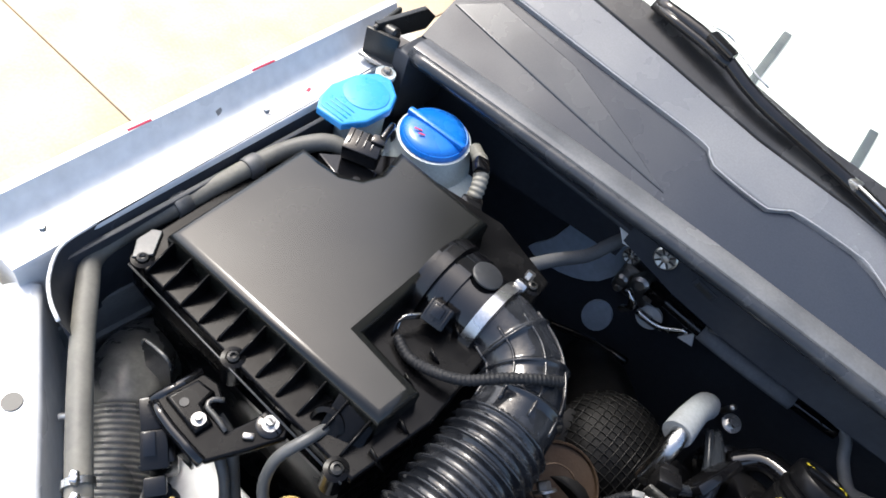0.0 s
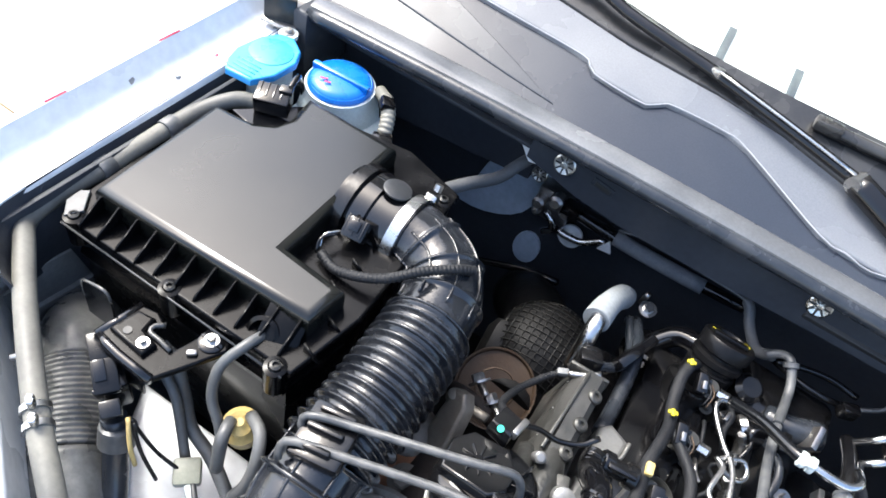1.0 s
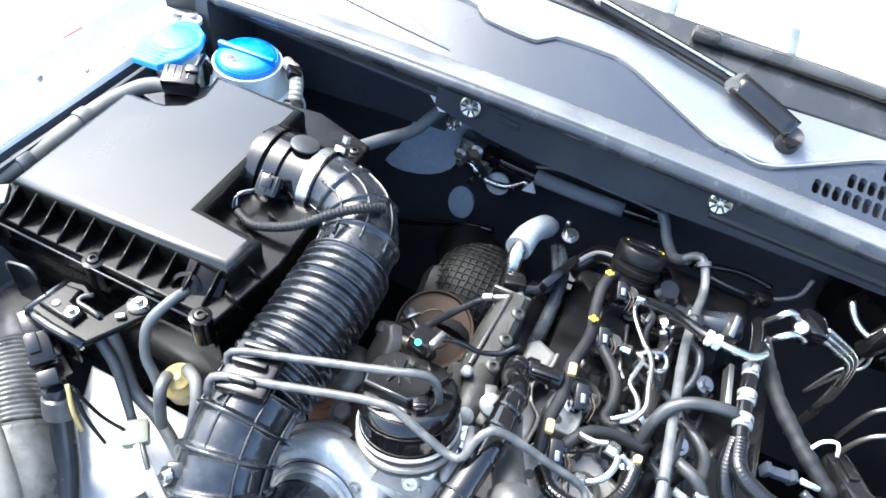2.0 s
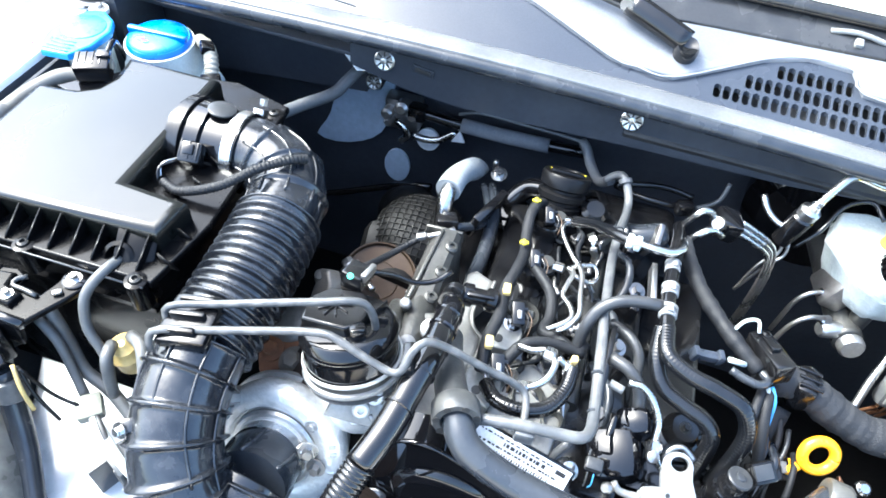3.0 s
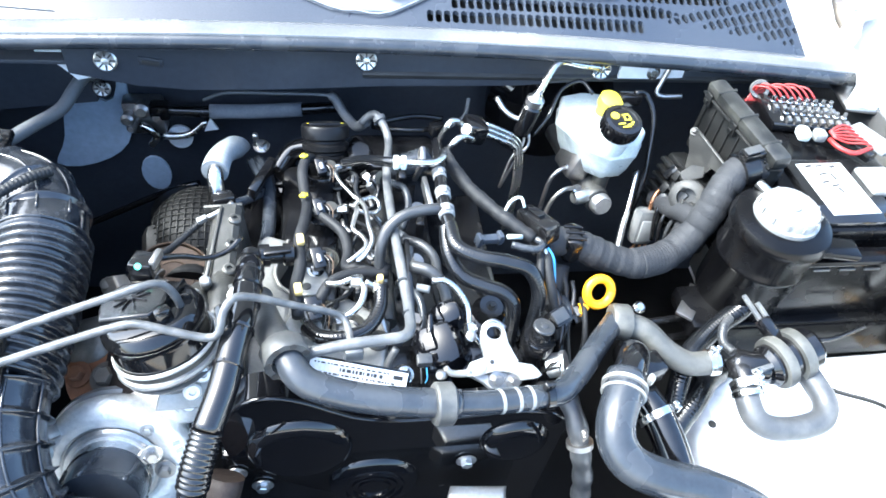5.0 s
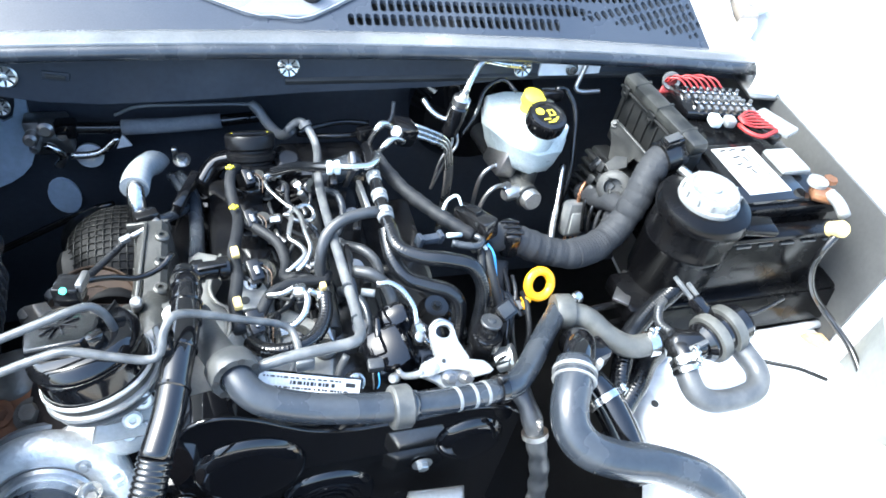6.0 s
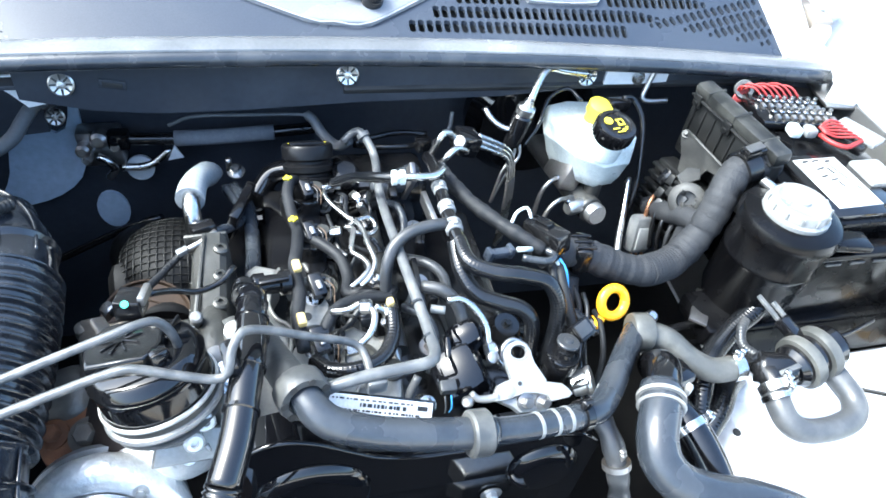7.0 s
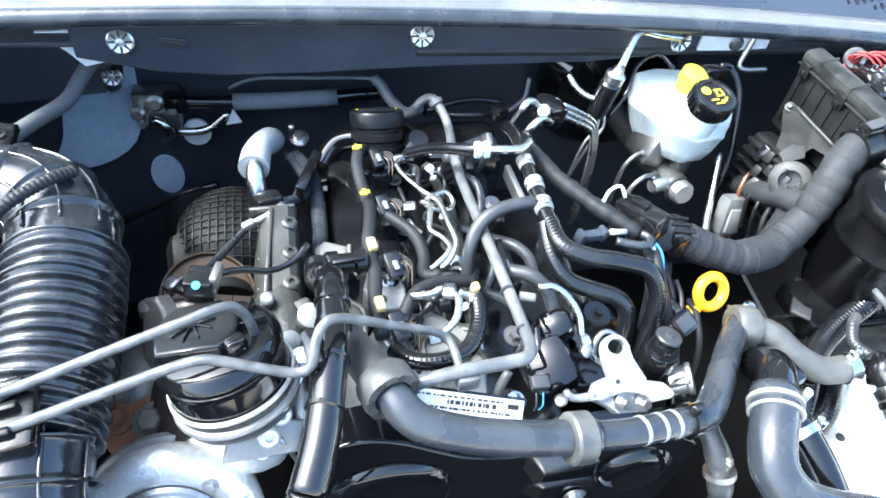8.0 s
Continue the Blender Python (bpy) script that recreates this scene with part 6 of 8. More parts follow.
solo("branch_hose", tube([(0.406, -0.262, 1.085), (0.385, -0.266, 1.087), (0.362, -0.272, 1.084), (0.345, -0.282, 1.074), (0.337, -0.296, 1.055), (0.336, -0.306, 1.03)], 0.0064, 14, 0.005), grey_rubber, "grey branch hose over the return pipe", "hose")
solo("branch_hose", tube([(0.368, -0.325, 1.06), (0.388, -0.335, 1.062), (0.402, -0.345, 1.05), (0.408, -0.36, 1.03), (0.405, -0.37, 1.01)], 0.0065, 12, 0.005), grey_rubber, "short grey hose beside the return pipe", "hose")
solo("branch_hose", tube([(0.365, -0.27, 1.045), (0.385, -0.285, 1.05), (0.398, -0.30, 1.045), (0.402, -0.315, 1.03)], 0.0055, 12, 0.005), grey_rubber, "thin grey hose under the manifold", "hose")

# hooks and three metal pipes at the back
for pts, lab in (([(0.425, -0.105, 1.055), (0.432, -0.112, 1.085), (0.440, -0.108, 1.092), (0.452, -0.102, 1.084), (0.46, -0.10, 1.07)], "bright hooked pipe at the back of the engine"), ([(0.43, -0.13, 1.055), (0.44, -0.132, 1.075), (0.452, -0.125, 1.08), (0.468, -0.118, 1.07)], "second bright hooked pipe")):
    steel_pipe(lab, pts, 0.0042)
for k in range(3):
    solo("brake_pipe", tube([Vector(p) - Vector((0.001 + w * 0.004, 0.004, 0.005 - w * 0.004)) * k for p, w in (((0.491, -0.088, 1.072), 0), ((0.515, -0.083, 1.058), 0), ((0.534, -0.080, 1.046), 0.2), ((0.545, -0.080, 1.034), 0.5), ((0.552, -0.082, 1.010), 0.8), ((0.557, -0.084, 0.96), 1), ((0.555, -0.088, 0.88), 1))], 0.0032, 10, 0.004), steel, "thin bright metal pipe bent downwards", "pipe", "three metal pipes")
ub = thing("pipe_union", (0.475, -0.09, 1.05), "black pipe union block with bright caps", "union")
part("block", rbox((0.03, 0.035, 0.03), (0.474, -0.092, 1.066), (0, 15, 10), 0.006), gloss_black, ub)
part("cap", lathe([(0.008, -0.004), (0.009, 0.0), (0.007, 0.006), (0, 0.007)], (0.462, -0.105, 1.075), (-0.4, -0.6, 0.7), 20), dull_steel, ub)
# taped harness on the right of the manifold
hb = thing("side_harness", (0.47, -0.22, 1.02), "taped wiring harness with connectors", "wiring harness")
part("sleeve", tube([(0.428, -0.135, 1.062), (0.434, -0.165, 1.066), (0.450, -0.20, 1.062), (0.475, -0.235, 1.058), (0.500, -0.262, 1.054), (0.520, -0.278, 1.048)], lambda s, t: 0.0086 + 0.0004 * math.sin(420 * s) + 0.0004 * math.sin(150 * s), 14, 0.003), tape, hb)
part("loop", tube([(0.520, -0.278, 1.05), (0.528, -0.290, 1.052), (0.520, -0.298, 1.052), (0.505, -0.296, 1.052), (0.49, -0.29, 1.052)], 0.0045, 10, 0.004), rubber, hb)
c = part("connector", rbox((0.024, 0.055, 0.026), (0.527, -0.262, 1.056), (-12, 0, 28), 0.004), black_plastic, hb)
part("lock", rbox((0.012, 0.02, 0.006), (0.524, -0.256, 1.070), (-12, 0, 28), 0.0015), black_plastic, c)
part("wire_loop", tube([(0.535, -0.29, 1.045), (0.542, -0.30, 1.035), (0.545, -0.315, 1.01)], 0.0022, 6, 0.004), light_blue, c)
part("wire_loop", tube([(0.531, -0.292, 1.045), (0.538, -0.305, 1.03), (0.539, -0.32, 1.0)], 0.0022, 6, 0.004), milky, c)
blue_grey = mat("blue_grey_plastic", (0.024, 0.030, 0.042), 0.35, 0, (0.07, 0.08, 0.10), 0.4, 30, 300, 0.05, 0.0002)
bc = part("blue_grey_connector", rbox((0.036, 0.010, 0.009), (0.464, -0.286, 1.058), (0, 10, 14), 0.002), blue_grey, hb, "grey connector pair")
part("lock", rbox((0.006, 0.012, 0.014), (0.450, -0.289, 1.060), (0, 10, 14), 0.0015), blue_grey, bc)
part("lock", rbox((0.006, 0.012, 0.014), (0.476, -0.283, 1.057), (0, 10, 14), 0.0015), blue_grey, bc)
part("probe", tube([(0.486, -0.281, 1.056), (0.505, -0.278, 1.052)], 0.003, 8, 0.01), milky, bc)
part("hook_wire", tube([(0.512, -0.245, 1.068), (0.508, -0.236, 1.076), (0.496, -0.238, 1.072), (0.488, -0.246, 1.06)], 0.002, 6, 0.004), milky, hb)
part("drop_cable", tube([(0.536, -0.285, 1.04), (0.534, -0.315, 1.03), (0.54, -0.35, 1.0), (0.545, -0.37, 0.97)], 0.006, 10, 0.006), tape, hb)
part("drop_cable", tube([(0.53, -0.285, 1.04), (0.522, -0.32, 1.03), (0.52, -0.35, 1.0), (0.52, -0.37, 0.96)], 0.005, 10, 0.006), tape, hb)

# cables hanging between the harness and the pump
random.seed(21)
for k, (x, y) in enumerate(((0.556, -0.272), (0.566, -0.290), (0.548, -0.300), (0.578, -0.296), (0.560, -0.318), (0.586, -0.318), (0.541, -0.326))):
    pts = [(x, y, 1.000 - 0.004 * k), (x + random.uniform(-0.008, 0.010), y - 0.025, 0.985), (x + random.uniform(-0.014, 0.012), y - 0.055, 0.965), (x + random.uniform(-0.02, 0.012), y - 0.080, 0.92)]
    solo("loose_cable", tube(pts, (0.0055, 0.0035, 0.0045, 0.0028)[k % 4], 10, 0.005), (rubber, tape, black_plastic, grey_rubber)[k % 4], "dark cable hanging beside the injection pump", "cable", "loose cables")
lc_ = thing("cable_connector", (0.575, -0.335, 0.985), "small black cable connector with a grey lock", "connector")
part("housing", rbox((0.016, 0.026, 0.014), (0.575, -0.335, 0.972), (15, 0, 20), 0.002), black_plastic, lc_)
part("lock", rbox((0.007, 0.012, 0.004), (0.575, -0.337, 0.9805), (15, 0, 20), 0.001), grey_tube, lc_)

# injection pump and black cover under the pipes
pu = thing("injection_pump", (0.42, -0.37, 0.9), "black gloss pump cover and dark pump body", "pump")
pc = part("cover", rbox((0.050, 0.052, 0.080), (0.402, -0.394, 0.996), (20, -26, 8), 0.014), cover_black, pu)
part("cover_lobe", rbox((0.036, 0.030, 0.050), (0.410, -0.366, 1.020), (18, -26, 8), 0.011), cover_black, pc)
part("cover_ridge", tube([(0.386, -0.372, 1.036), (0.384, -0.394, 1.030), (0.382, -0.416, 1.014)], 0.004, 10, 0.004), cover_black, pc)
part("cover_boss", lathe([(0.006, 0), (0.006, 0.006), (0.004, 0.007), (0, 0.007)], (0.4275, -0.398, 1.026), (0.1, -0.5, 0.8), 16), dull_steel, pc)
part("body", rbox((0.10, 0.09, 0.10), (0.455, -0.37, 0.93), (0, 0, 0), 0.015), black_plastic, pu)
part("flange", lathe([(0.030, 0), (0.030, 0.012), (0.02, 0.016), (0.014, 0.03), (0, 0.03)], (0.46, -0.34, 0.98), (0.1, -0.2, 1), 26), black_plastic, pu)
part("cap_bolt", hexbolt((0.463, -0.3455, 1.0085), (0.1, -0.2, 1), 0.004, 0.005), cast_dark, pu)
sp_ = part("sensor_plug", rbox((0.016, 0.012, 0.010), (0.374, -0.430, 1.034), (10, 0, 0), 0.002), grey_rubber, pu)
for k in range(2):
    part("wire", tube([(0.370 + k * 0.006, -0.437, 1.030), (0.371 + k * 0.006, -0.442, 1.018), (0.372 + k * 0.004, -0.44, 1.006)], 0.0007, 6, 0.004), light_blue if k else grey_tube, sp_)
part("cable", tube([(0.345, -0.425, 1.05), (0.336, -0.435, 1.035), (0.338, -0.445, 1.018), (0.35, -0.445, 1.01)], 0.004, 8, 0.005), grey_rubber, pu)

# ---- exhaust side ----
polished = mat("polished_aluminium", (0.70, 0.695, 0.67), 0.36, 0.5, (0.42, 0.40, 0.36), 0.5, 30, 200, 0.7, 0.0016)
tb = thing("turbocharger", (0.07, -0.45, 0.85), "cast aluminium turbo housing with a black actuator", "turbocharger")
DA = Vector((-0.21, 0.235, 1)).normalized()
DC = Vector((0.125, -0.411, 1.058))
AM = Matrix.Translation(DC) @ frame_of(DA)


def on_dome(name, bm, material, parent, label=""):
    bmesh.ops.transform(bm, matrix=AM, verts=bm.verts)
    return part(name, bm, material, parent, label)


part("ring", lathe([(0.0462, 0.0005), (0.0474, 0.0036), (0.0490, 0.0036), (0.0495, 0.0012), (0.0482, -0.0012)], DC, DA, 56), polished, tb, "polished clamping ring")
part("groove", lathe([(0.0470, 0.0), (0.0470, -0.009)], DC, DA, 48), cast_dull, tb)
part("flange_ring", lathe([(0.0470, -0.0075), (0.0498, -0.0085), (0.0505, -0.0115), (0.0490, -0.0145), (0.044, -0.019)], DC, DA, 56), worn_alu, tb, "dull lower flange")
act = part("actuator", lathe([(0.0460, -0.012), (0.0460, 0.020), (0.0452, 0.0235), (0.0465, 0.0265), (0.0480, 0.0295), (0.0475, 0.0330), (0.0450, 0.0360), (0.0435, 0.040), (0.040, 0.0425), (0.020, 0.044), (0, 0.044)], DC, DA, 56), clean_black, tb, "black actuator dome")
top_line = [(-0.041, -0.004), (-0.037, -0.019), (0.008, -0.025), (0.020, -0.013), (0.021, 0.010), (0.006, 0.030), (-0.028, 0.031), (-0.042, 0.014)]
ht = on_dome("housing_top", prism(top_line, 0.036, 0.0545, 0.0025), clean_black, act)
on_dome("hub", lathe([(0.004, 0.054), (0.004, 0.0565), (0, 0.0565)], (-0.012, 0.004, 0), (0, 0, 1), 14), black_plastic, ht)
for k in range(9):
    a = k * 2 * math.pi / 9 + 0.2
    on_dome("rib", rbox((0.013, 0.0016, 0.0022), (-0.012 + 0.0105 * math.cos(a), 0.004 + 0.0095 * math.sin(a), 0.0553), (0, 0, math.degrees(a)), 0.0004), black_plastic, ht)
kn = on_dome("plug_socket", rbox((0.015, 0.012, 0.020), (0.019, -0.020, 0.045), (0, 0, 25), 0.003), black_plastic, act)
on_dome("plug_face", rbox((0.009, 0.002, 0.010), (0.0215, -0.026, 0.047), (0, 0, 25), 0.0006), gloss_black, kn)
on_dome("web", rbox((0.020, 0.0016, 0.008), (0.030, 0.002, 0.046), (0, 0, 8), 0.0004), black_plastic, act)
on_dome("web", rbox((0.0016, 0.022, 0.008), (0.026, 0.018, 0.046), (0, 0, -20), 0.0004), black_plastic, act)
cn = part("connector", rbox((0.022, 0.024, 0.020), (0.106, -0.354, 1.104), (-10, 0, -10), 0.002), black_plastic, tb, "grey sensor plug")
part("green_dot", lathe([(0.0032, 0), (0.0032, 0.001), (0, 0.001)], (0.104, -0.3635, 1.1145), (-0.1, -0.5, 0.85), 16), green, cn)
part("lock", rbox((0.006, 0.022, 0.010), (0.118, -0.352, 1.112), (-10, 0, -10), 0.0015), dull_steel, cn)
part("cable", tube([(0.118, -0.34, 1.10), (0.135, -0.325, 1.085), (0.155, -0.315, 1.07), (0.175, -0.305, 1.07), (0.188, -0.29, 1.075)], 0.003, 8, 0.006), black_plastic, tb)
part("cable", tube([(0.10, -0.335, 1.09), (0.092, -0.30, 1.05), (0.10, -0.255, 1.02), (0.118, -0.218, 1.012), (0.128, -0.208, 1.016)], ribbed(0.0036, 0.0008, 0.005, 1.0), 10, 0.0014), tape, tb)
part("wire_band", rbox((0.013, 0.008, 0.007), (0.130, -0.207, 1.019), (0, -10, 25), 0.0015), pale_union, tb)
part("probe", tube([(0.135, -0.206, 1.020), (0.155, -0.198, 1.026), (0.166, -0.19, 1.03)], 0.0038, 10, 0.005), dull_steel, tb)
# compressor scroll
VC = Vector((0.064, -0.468, 0.940))
VA = Vector((0.03, -0.88, 0.46)).normalized()
up = (Vector((0, 0, 1)) - VA * VA.z).normalized()
rt = up.cross(VA)


def scroll(angle, radius, h):
    """A point round the inlet: angle in degrees from the right over the top."""
    a = radians(angle)
    return VC + (rt * math.cos(a) + up * math.sin(a)) * radius + VA * h


vol = [scroll(-70 + k * 12, 0.0575 - 0.005 * k / 26, -0.001) for k in range(27)]
part("volute", tube(vol, lambda s, t: 0.0205 - 0.0065 * s / t, 30, 0.005), polished, tb, "cast aluminium volute")
part("outlet_horn", tube([scroll(-40, 0.060, -0.004), scroll(-62, 0.064, -0.006), scroll(-80, 0.082, -0.010), scroll(-90, 0.12, -0.02)], lambda s, t: 0.0205 + 0.003 * s / t, 26, 0.005), polished, tb)
part("back_plate", lathe([(0.03, -0.030), (0.066, -0.028), (0.070, -0.024), (0.070, -0.018), (0.060, -0.014)], VC, VA, 56), worn_alu, tb)
part("volute_core", lathe([(0.050, -0.05), (0.050, -0.004), (0.046, 0.004), (0.043, 0.010), (0.041, 0.014), (0.040, 0.024), (0.034, 0.025)], VC, VA, 52), polished, tb)
part("step_ring", lathe([(0.039, 0.012), (0.0455, 0.0135), (0.0465, 0.017), (0.044, 0.020), (0.039, 0.020)], VC, VA, 52), alu, tb)
part("neck", lathe([(0.022, -0.085), (0.024, -0.060), (0.029, -0.042), (0.038, -0.030), (0.047, -0.022)], DC, DA, 44), worn_alu, tb)
part("bridge", tube([scroll(62, 0.055, -0.03), DC - DA * 0.075, DC - DA * 0.045], 0.026, 24, 0.006), polished, tb, "cast neck between ring and volute")
part("scroll_seam", tube([scroll(-40 + k * 10, 0.0475, 0.0135) for k in range(24)], 0.0018, 6, 0.006), alu, tb)
part("inlet_band", lathe([(0.0365, 0.022), (0.0392, 0.022), (0.0392, 0.035), (0.0365, 0.035)], VC, VA, 48), steel, tb, "steel inlet clamp")
part("inlet", lathe([(0.0372, 0.024), (0.0378, 0.036), (0.0385, 0.040), (0.0375, 0.056), (0.0385, 0.074)], VC, VA, 48), rubber, tb, "rubber inlet sleeve")
for a, h in ((150, 0.036), (205, 0.05), (35, 0.05), (95, 0.055), (330, 0.055)):
    part("sleeve_rib", tube([scroll(a, 0.0385, 0.040), scroll(a + 4, 0.0380, 0.056), scroll(a + 12, 0.0385, 0.073)], 0.0022, 6, 0.006), rubber, tb)
cb = part("clamp_block", rbox((0.012, 0.016, 0.014), scroll(28, 0.042, 0.029), (20, 0, 60), 0.002), steel, tb)
part("clamp_bolt", hexbolt(scroll(30, 0.048, 0.032), rt * 0.3 + VA, 0.006, 0.008), steel, cb)
part("clamp_bolt", hexbolt(scroll(-2, 0.050, 0.022), VA, 0.006, 0.008), dull_steel, cb)
part("clamp_bolt", hexbolt(scroll(48, 0.055, 0.016), VA, 0.004, 0.004), alu, tb)
for a in (12, 20, -8):
    part("cast_letter", rbox((0.007, 0.004, 0.0016), scroll(a, 0.0655, 0.0155), (55, 0, 20), 0.0005), alu, tb, "raised casting mark")
fl = part("side_flange", rbox((0.022, 0.014, 0.032), scroll(142, 0.068, 0.012), (30, -30, 20), 0.003), alu, tb)
for k in range(3):
    part("flange_rib", rbox((0.003, 0.018, 0.034), scroll(142 - 8 + k * 8, 0.071, 0.018), (30, -30, 20), 0.001), dull_steel, fl)
part("side_stub", lathe([(0.014, -0.02), (0.014, 0.006), (0.010, 0.010), (0, 0.010)], scroll(160, 0.072, 0.018), VA - rt * 0.4, 20), milky, tb, "pale plastic plug on the housing")
for p in ((0.150, -0.452, 1.034), (0.142, -0.448, 1.006), (0.160, -0.440, 1.045)):
    part("boss", lathe([(0.0085, -0.014), (0.0085, 0.002), (0.0065, 0.004), (0.0035, 0.004), (0.003, 0.001), (0, 0.001)], p, (0.25, -0.75, 0.6), 20), polished, tb)
part("lug_plate", prism([(-0.03, -0.012), (0.028, -0.016), (0.034, 0.010), (-0.02, 0.024)], -0.004, 0.004, 0.002, None, Matrix.Translation((0.143, -0.446, 1.020)) @ frame_of((0.25, -0.75, 0.6))), worn_alu, tb)
part("waste_rod", tube([(0.158, -0.447, 1.02), (0.172, -0.456, 0.985), (0.178, -0.46, 0.965)], 0.002, 6, 0.006), dull_steel, tb)
part("rod_tag", rbox((0.008, 0.005, 0.006), (0.178, -0.461, 0.966), (0, 20, 0), 0.001), red_mark, tb)
# hot side
part("turbine", lathe([(0.03, -0.05), (0.055, -0.045), (0.062, -0.02), (0.062, 0.01), (0.05, 0.025), (0.035, 0.03)], (0.10, -0.37, 0.955), (0.1, 0.9, 0.3), 36), rust, tb, "rusty turbine housing")
SA = Vector((0.12, -0.45, 0.72)).normalized()
part("heat_shield", lathe([(0.026, -0.004), (0.027, -0.012), (0.036, -0.016), (0.046, -0.012), (0.049, -0.003), (0.050, -0.002), (0.050, -0.03)], (0.074, -0.200, 0.900), SA, 44), rust, tb, "brown rusted heat shield")
part("shield_rim", lathe([(0.0475, -0.003), (0.0500, 0.0015), (0.0520, 0.002), (0.0525, -0.004)], (0.074, -0.200, 0.900), SA, 48), rust_rim, tb)
part("inner_rim", lathe([(0.024, -0.004), (0.0255, -0.002), (0.0270, -0.003), (0.0275, -0.008)], (0.074, -0.200, 0.900), SA, 40), rust_rim, tb)
part("band", tube([(0.030, -0.272, 0.965), (0.052, -0.282, 0.986), (0.078, -0.285, 0.988), (0.098, -0.282, 0.968)], 0.009, 10, 0.006), rust, tb, "rusty joint band")
for x, y, z in ((0.060, -0.262, 0.992), (0.084, -0.275, 0.992)):
    part("stud", tube([(x, y, z), (x + 0.014, y - 0.012, z + 0.004)], 0.004, 10, 0.004), dull_steel, tb)
    part("nut", hexbolt((x, y, z), (-0.7, 0.5, 0.3), 0.0075, 0.010), dull_steel, tb)
stained = mat("heat_stained_casting", (0.135, 0.120, 0.100), 0.45, 0.35, (0.065, 0.052, 0.042), 0.55, 34, 240, 0.5, 0.001)
orange_rust = mat("orange_rust", (0.19, 0.075, 0.03), 0.7, 0.1, (0.06, 0.035, 0.025), 0.6, 36, 200, 0.5, 0.001)
part("turbine_knuckle", lathe([(0.012, -0.034), (0.026, -0.028), (0.033, -0.012), (0.034, 0.004), (0.028, 0.018), (0.016, 0.026), (0, 0.028)], (0.030, -0.352, 0.972), (-0.3, -0.35, 0.9), 28), stained, tb, "heat-stained cast knuckle")
oc_ = part("outlet_flange", lathe([(0.030, -0.03), (0.040, -0.02), (0.043, -0.004), (0.040, 0.004), (0.030, 0.008), (0, 0.008)], (0.046, -0.388, 0.976), (-0.15, -0.3, 0.94), 30), orange_rust, tb, "orange-rusted outlet flange")
part("flange_bolt", hexbolt((0.052, -0.400, 0.984), (-0.15, -0.3, 0.94), 0.010, 0.012), stained, oc_)
part("flange_bolt", hexbolt((0.022, -0.392, 0.980), (-0.15, -0.3, 0.94), 0.008, 0.010), orange_rust, oc_)
lug = part("mount_lug", prism([(-0.014, -0.045), (0.016, -0.048), (0.020, -0.010), (0.016, 0.030), (0.006, 0.042), (-0.008, 0.040), (-0.013, 0.010)], -0.008, 0.008, 0.004, None, Matrix.Translation((0.056, -0.338, 1.010)) @ frame_of((-0.55, -0.6, 0.58))), stained, tb, "cast mounting lug")
part("lug_stud", lathe([(0.010, -0.01), (0.010, 0.006), (0.007, 0.009), (0.006, 0.016), (0, 0.018)], (0.050, -0.312, 1.022), (-0.2, -0.3, 0.9), 16), stained, lug)
part("lug_rib", tube([(0.058, -0.312, 1.02), (0.074, -0.316, 1.030), (0.088, -0.318, 1.034)], 0.005, 10, 0.005), stained, lug)

# recirculation cooler
eg = thing("exhaust_cooler", (0.17, -0.28, 0.9), "cast aluminium exhaust gas cooler", "cooler")
part("body", upright([(0.128, 0.94), (0.139, 1.012), (0.143, 1.020), (0.151, 1.028), (0.154, 1.033), (0.170, 1.033), (0.176, 1.027), (0.182, 0.94)], -0.315, -0.195), cast_dull, eg)
part("top_rib", rbox((0.004, 0.110, 0.005), (0.151, -0.255, 1.034), (0, 0, -3), 0.0015), cast_dull, eg)
part("end_lip", rbox((0.046, 0.005, 0.018), (0.155, -0.194, 1.022), (0, -4, 0), 0.002), cast_dull, eg)
part("knuckle", tube([(0.160, -0.300, 1.016), (0.166, -0.33, 1.026), (0.166, -0.36, 1.026), (0.160, -0.385, 1.01)], 0.016, 14, 0.006), cast_dull, eg)
part("pipe", tube([(0.137, -0.31, 1.012), (0.142, -0.34, 1.03), (0.150, -0.36, 1.03), (0.154, -0.385, 1.01)], 0.010, 12, 0.006), cast_dull, eg)
for x, y, z, r in ((0.186, -0.350, 1.046, 0.011), (0.168, -0.372, 1.042, 0.009), (0.150, -0.325, 1.042, 0.006)):
    part("boss", lathe([(r, -0.012), (r, 0.008), (r * 0.65, 0.010), (0, 0.010)], (x, y, z), (0.1, -0.4, 0.9), 18), worn_alu, eg)
for y in (-0.222, -0.262, -0.300):
    part("cast_boss", lathe([(0.008, -0.010), (0.008, 0.002), (0.006, 0.004), (0.0032, 0.004), (0.003, 0.001), (0, 0.001)], (0.171, y, 1.033), (0.25, 0, 1), 16), cast_dull, eg)
    part("side_rib", rbox((0.004, 0.004, 0.060), (0.1365, y + 0.012, 0.985), (0, 8, 0), 0.001), cast_dull, eg)
part("cast_web", rbox((0.022, 0.045, 0.016), (0.182, -0.345, 1.030), (10, -15, 12), 0.004), cast_dull, eg)
part("bolt", hexbolt((0.178, -0.395, 1.05), (0, -0.4, 0.9), 0.006, 0.008), steel, eg)
part("bolt", hexbolt((0.171, -0.402, 1.035), (0.2, -0.6, 0.7), 0.005, 0.010), steel, eg)
part("bracket", rbox((0.003, 0.030, 0.045), (0.186, -0.40, 1.03), (0, 0, 10), 0.0008), black_plastic, eg)
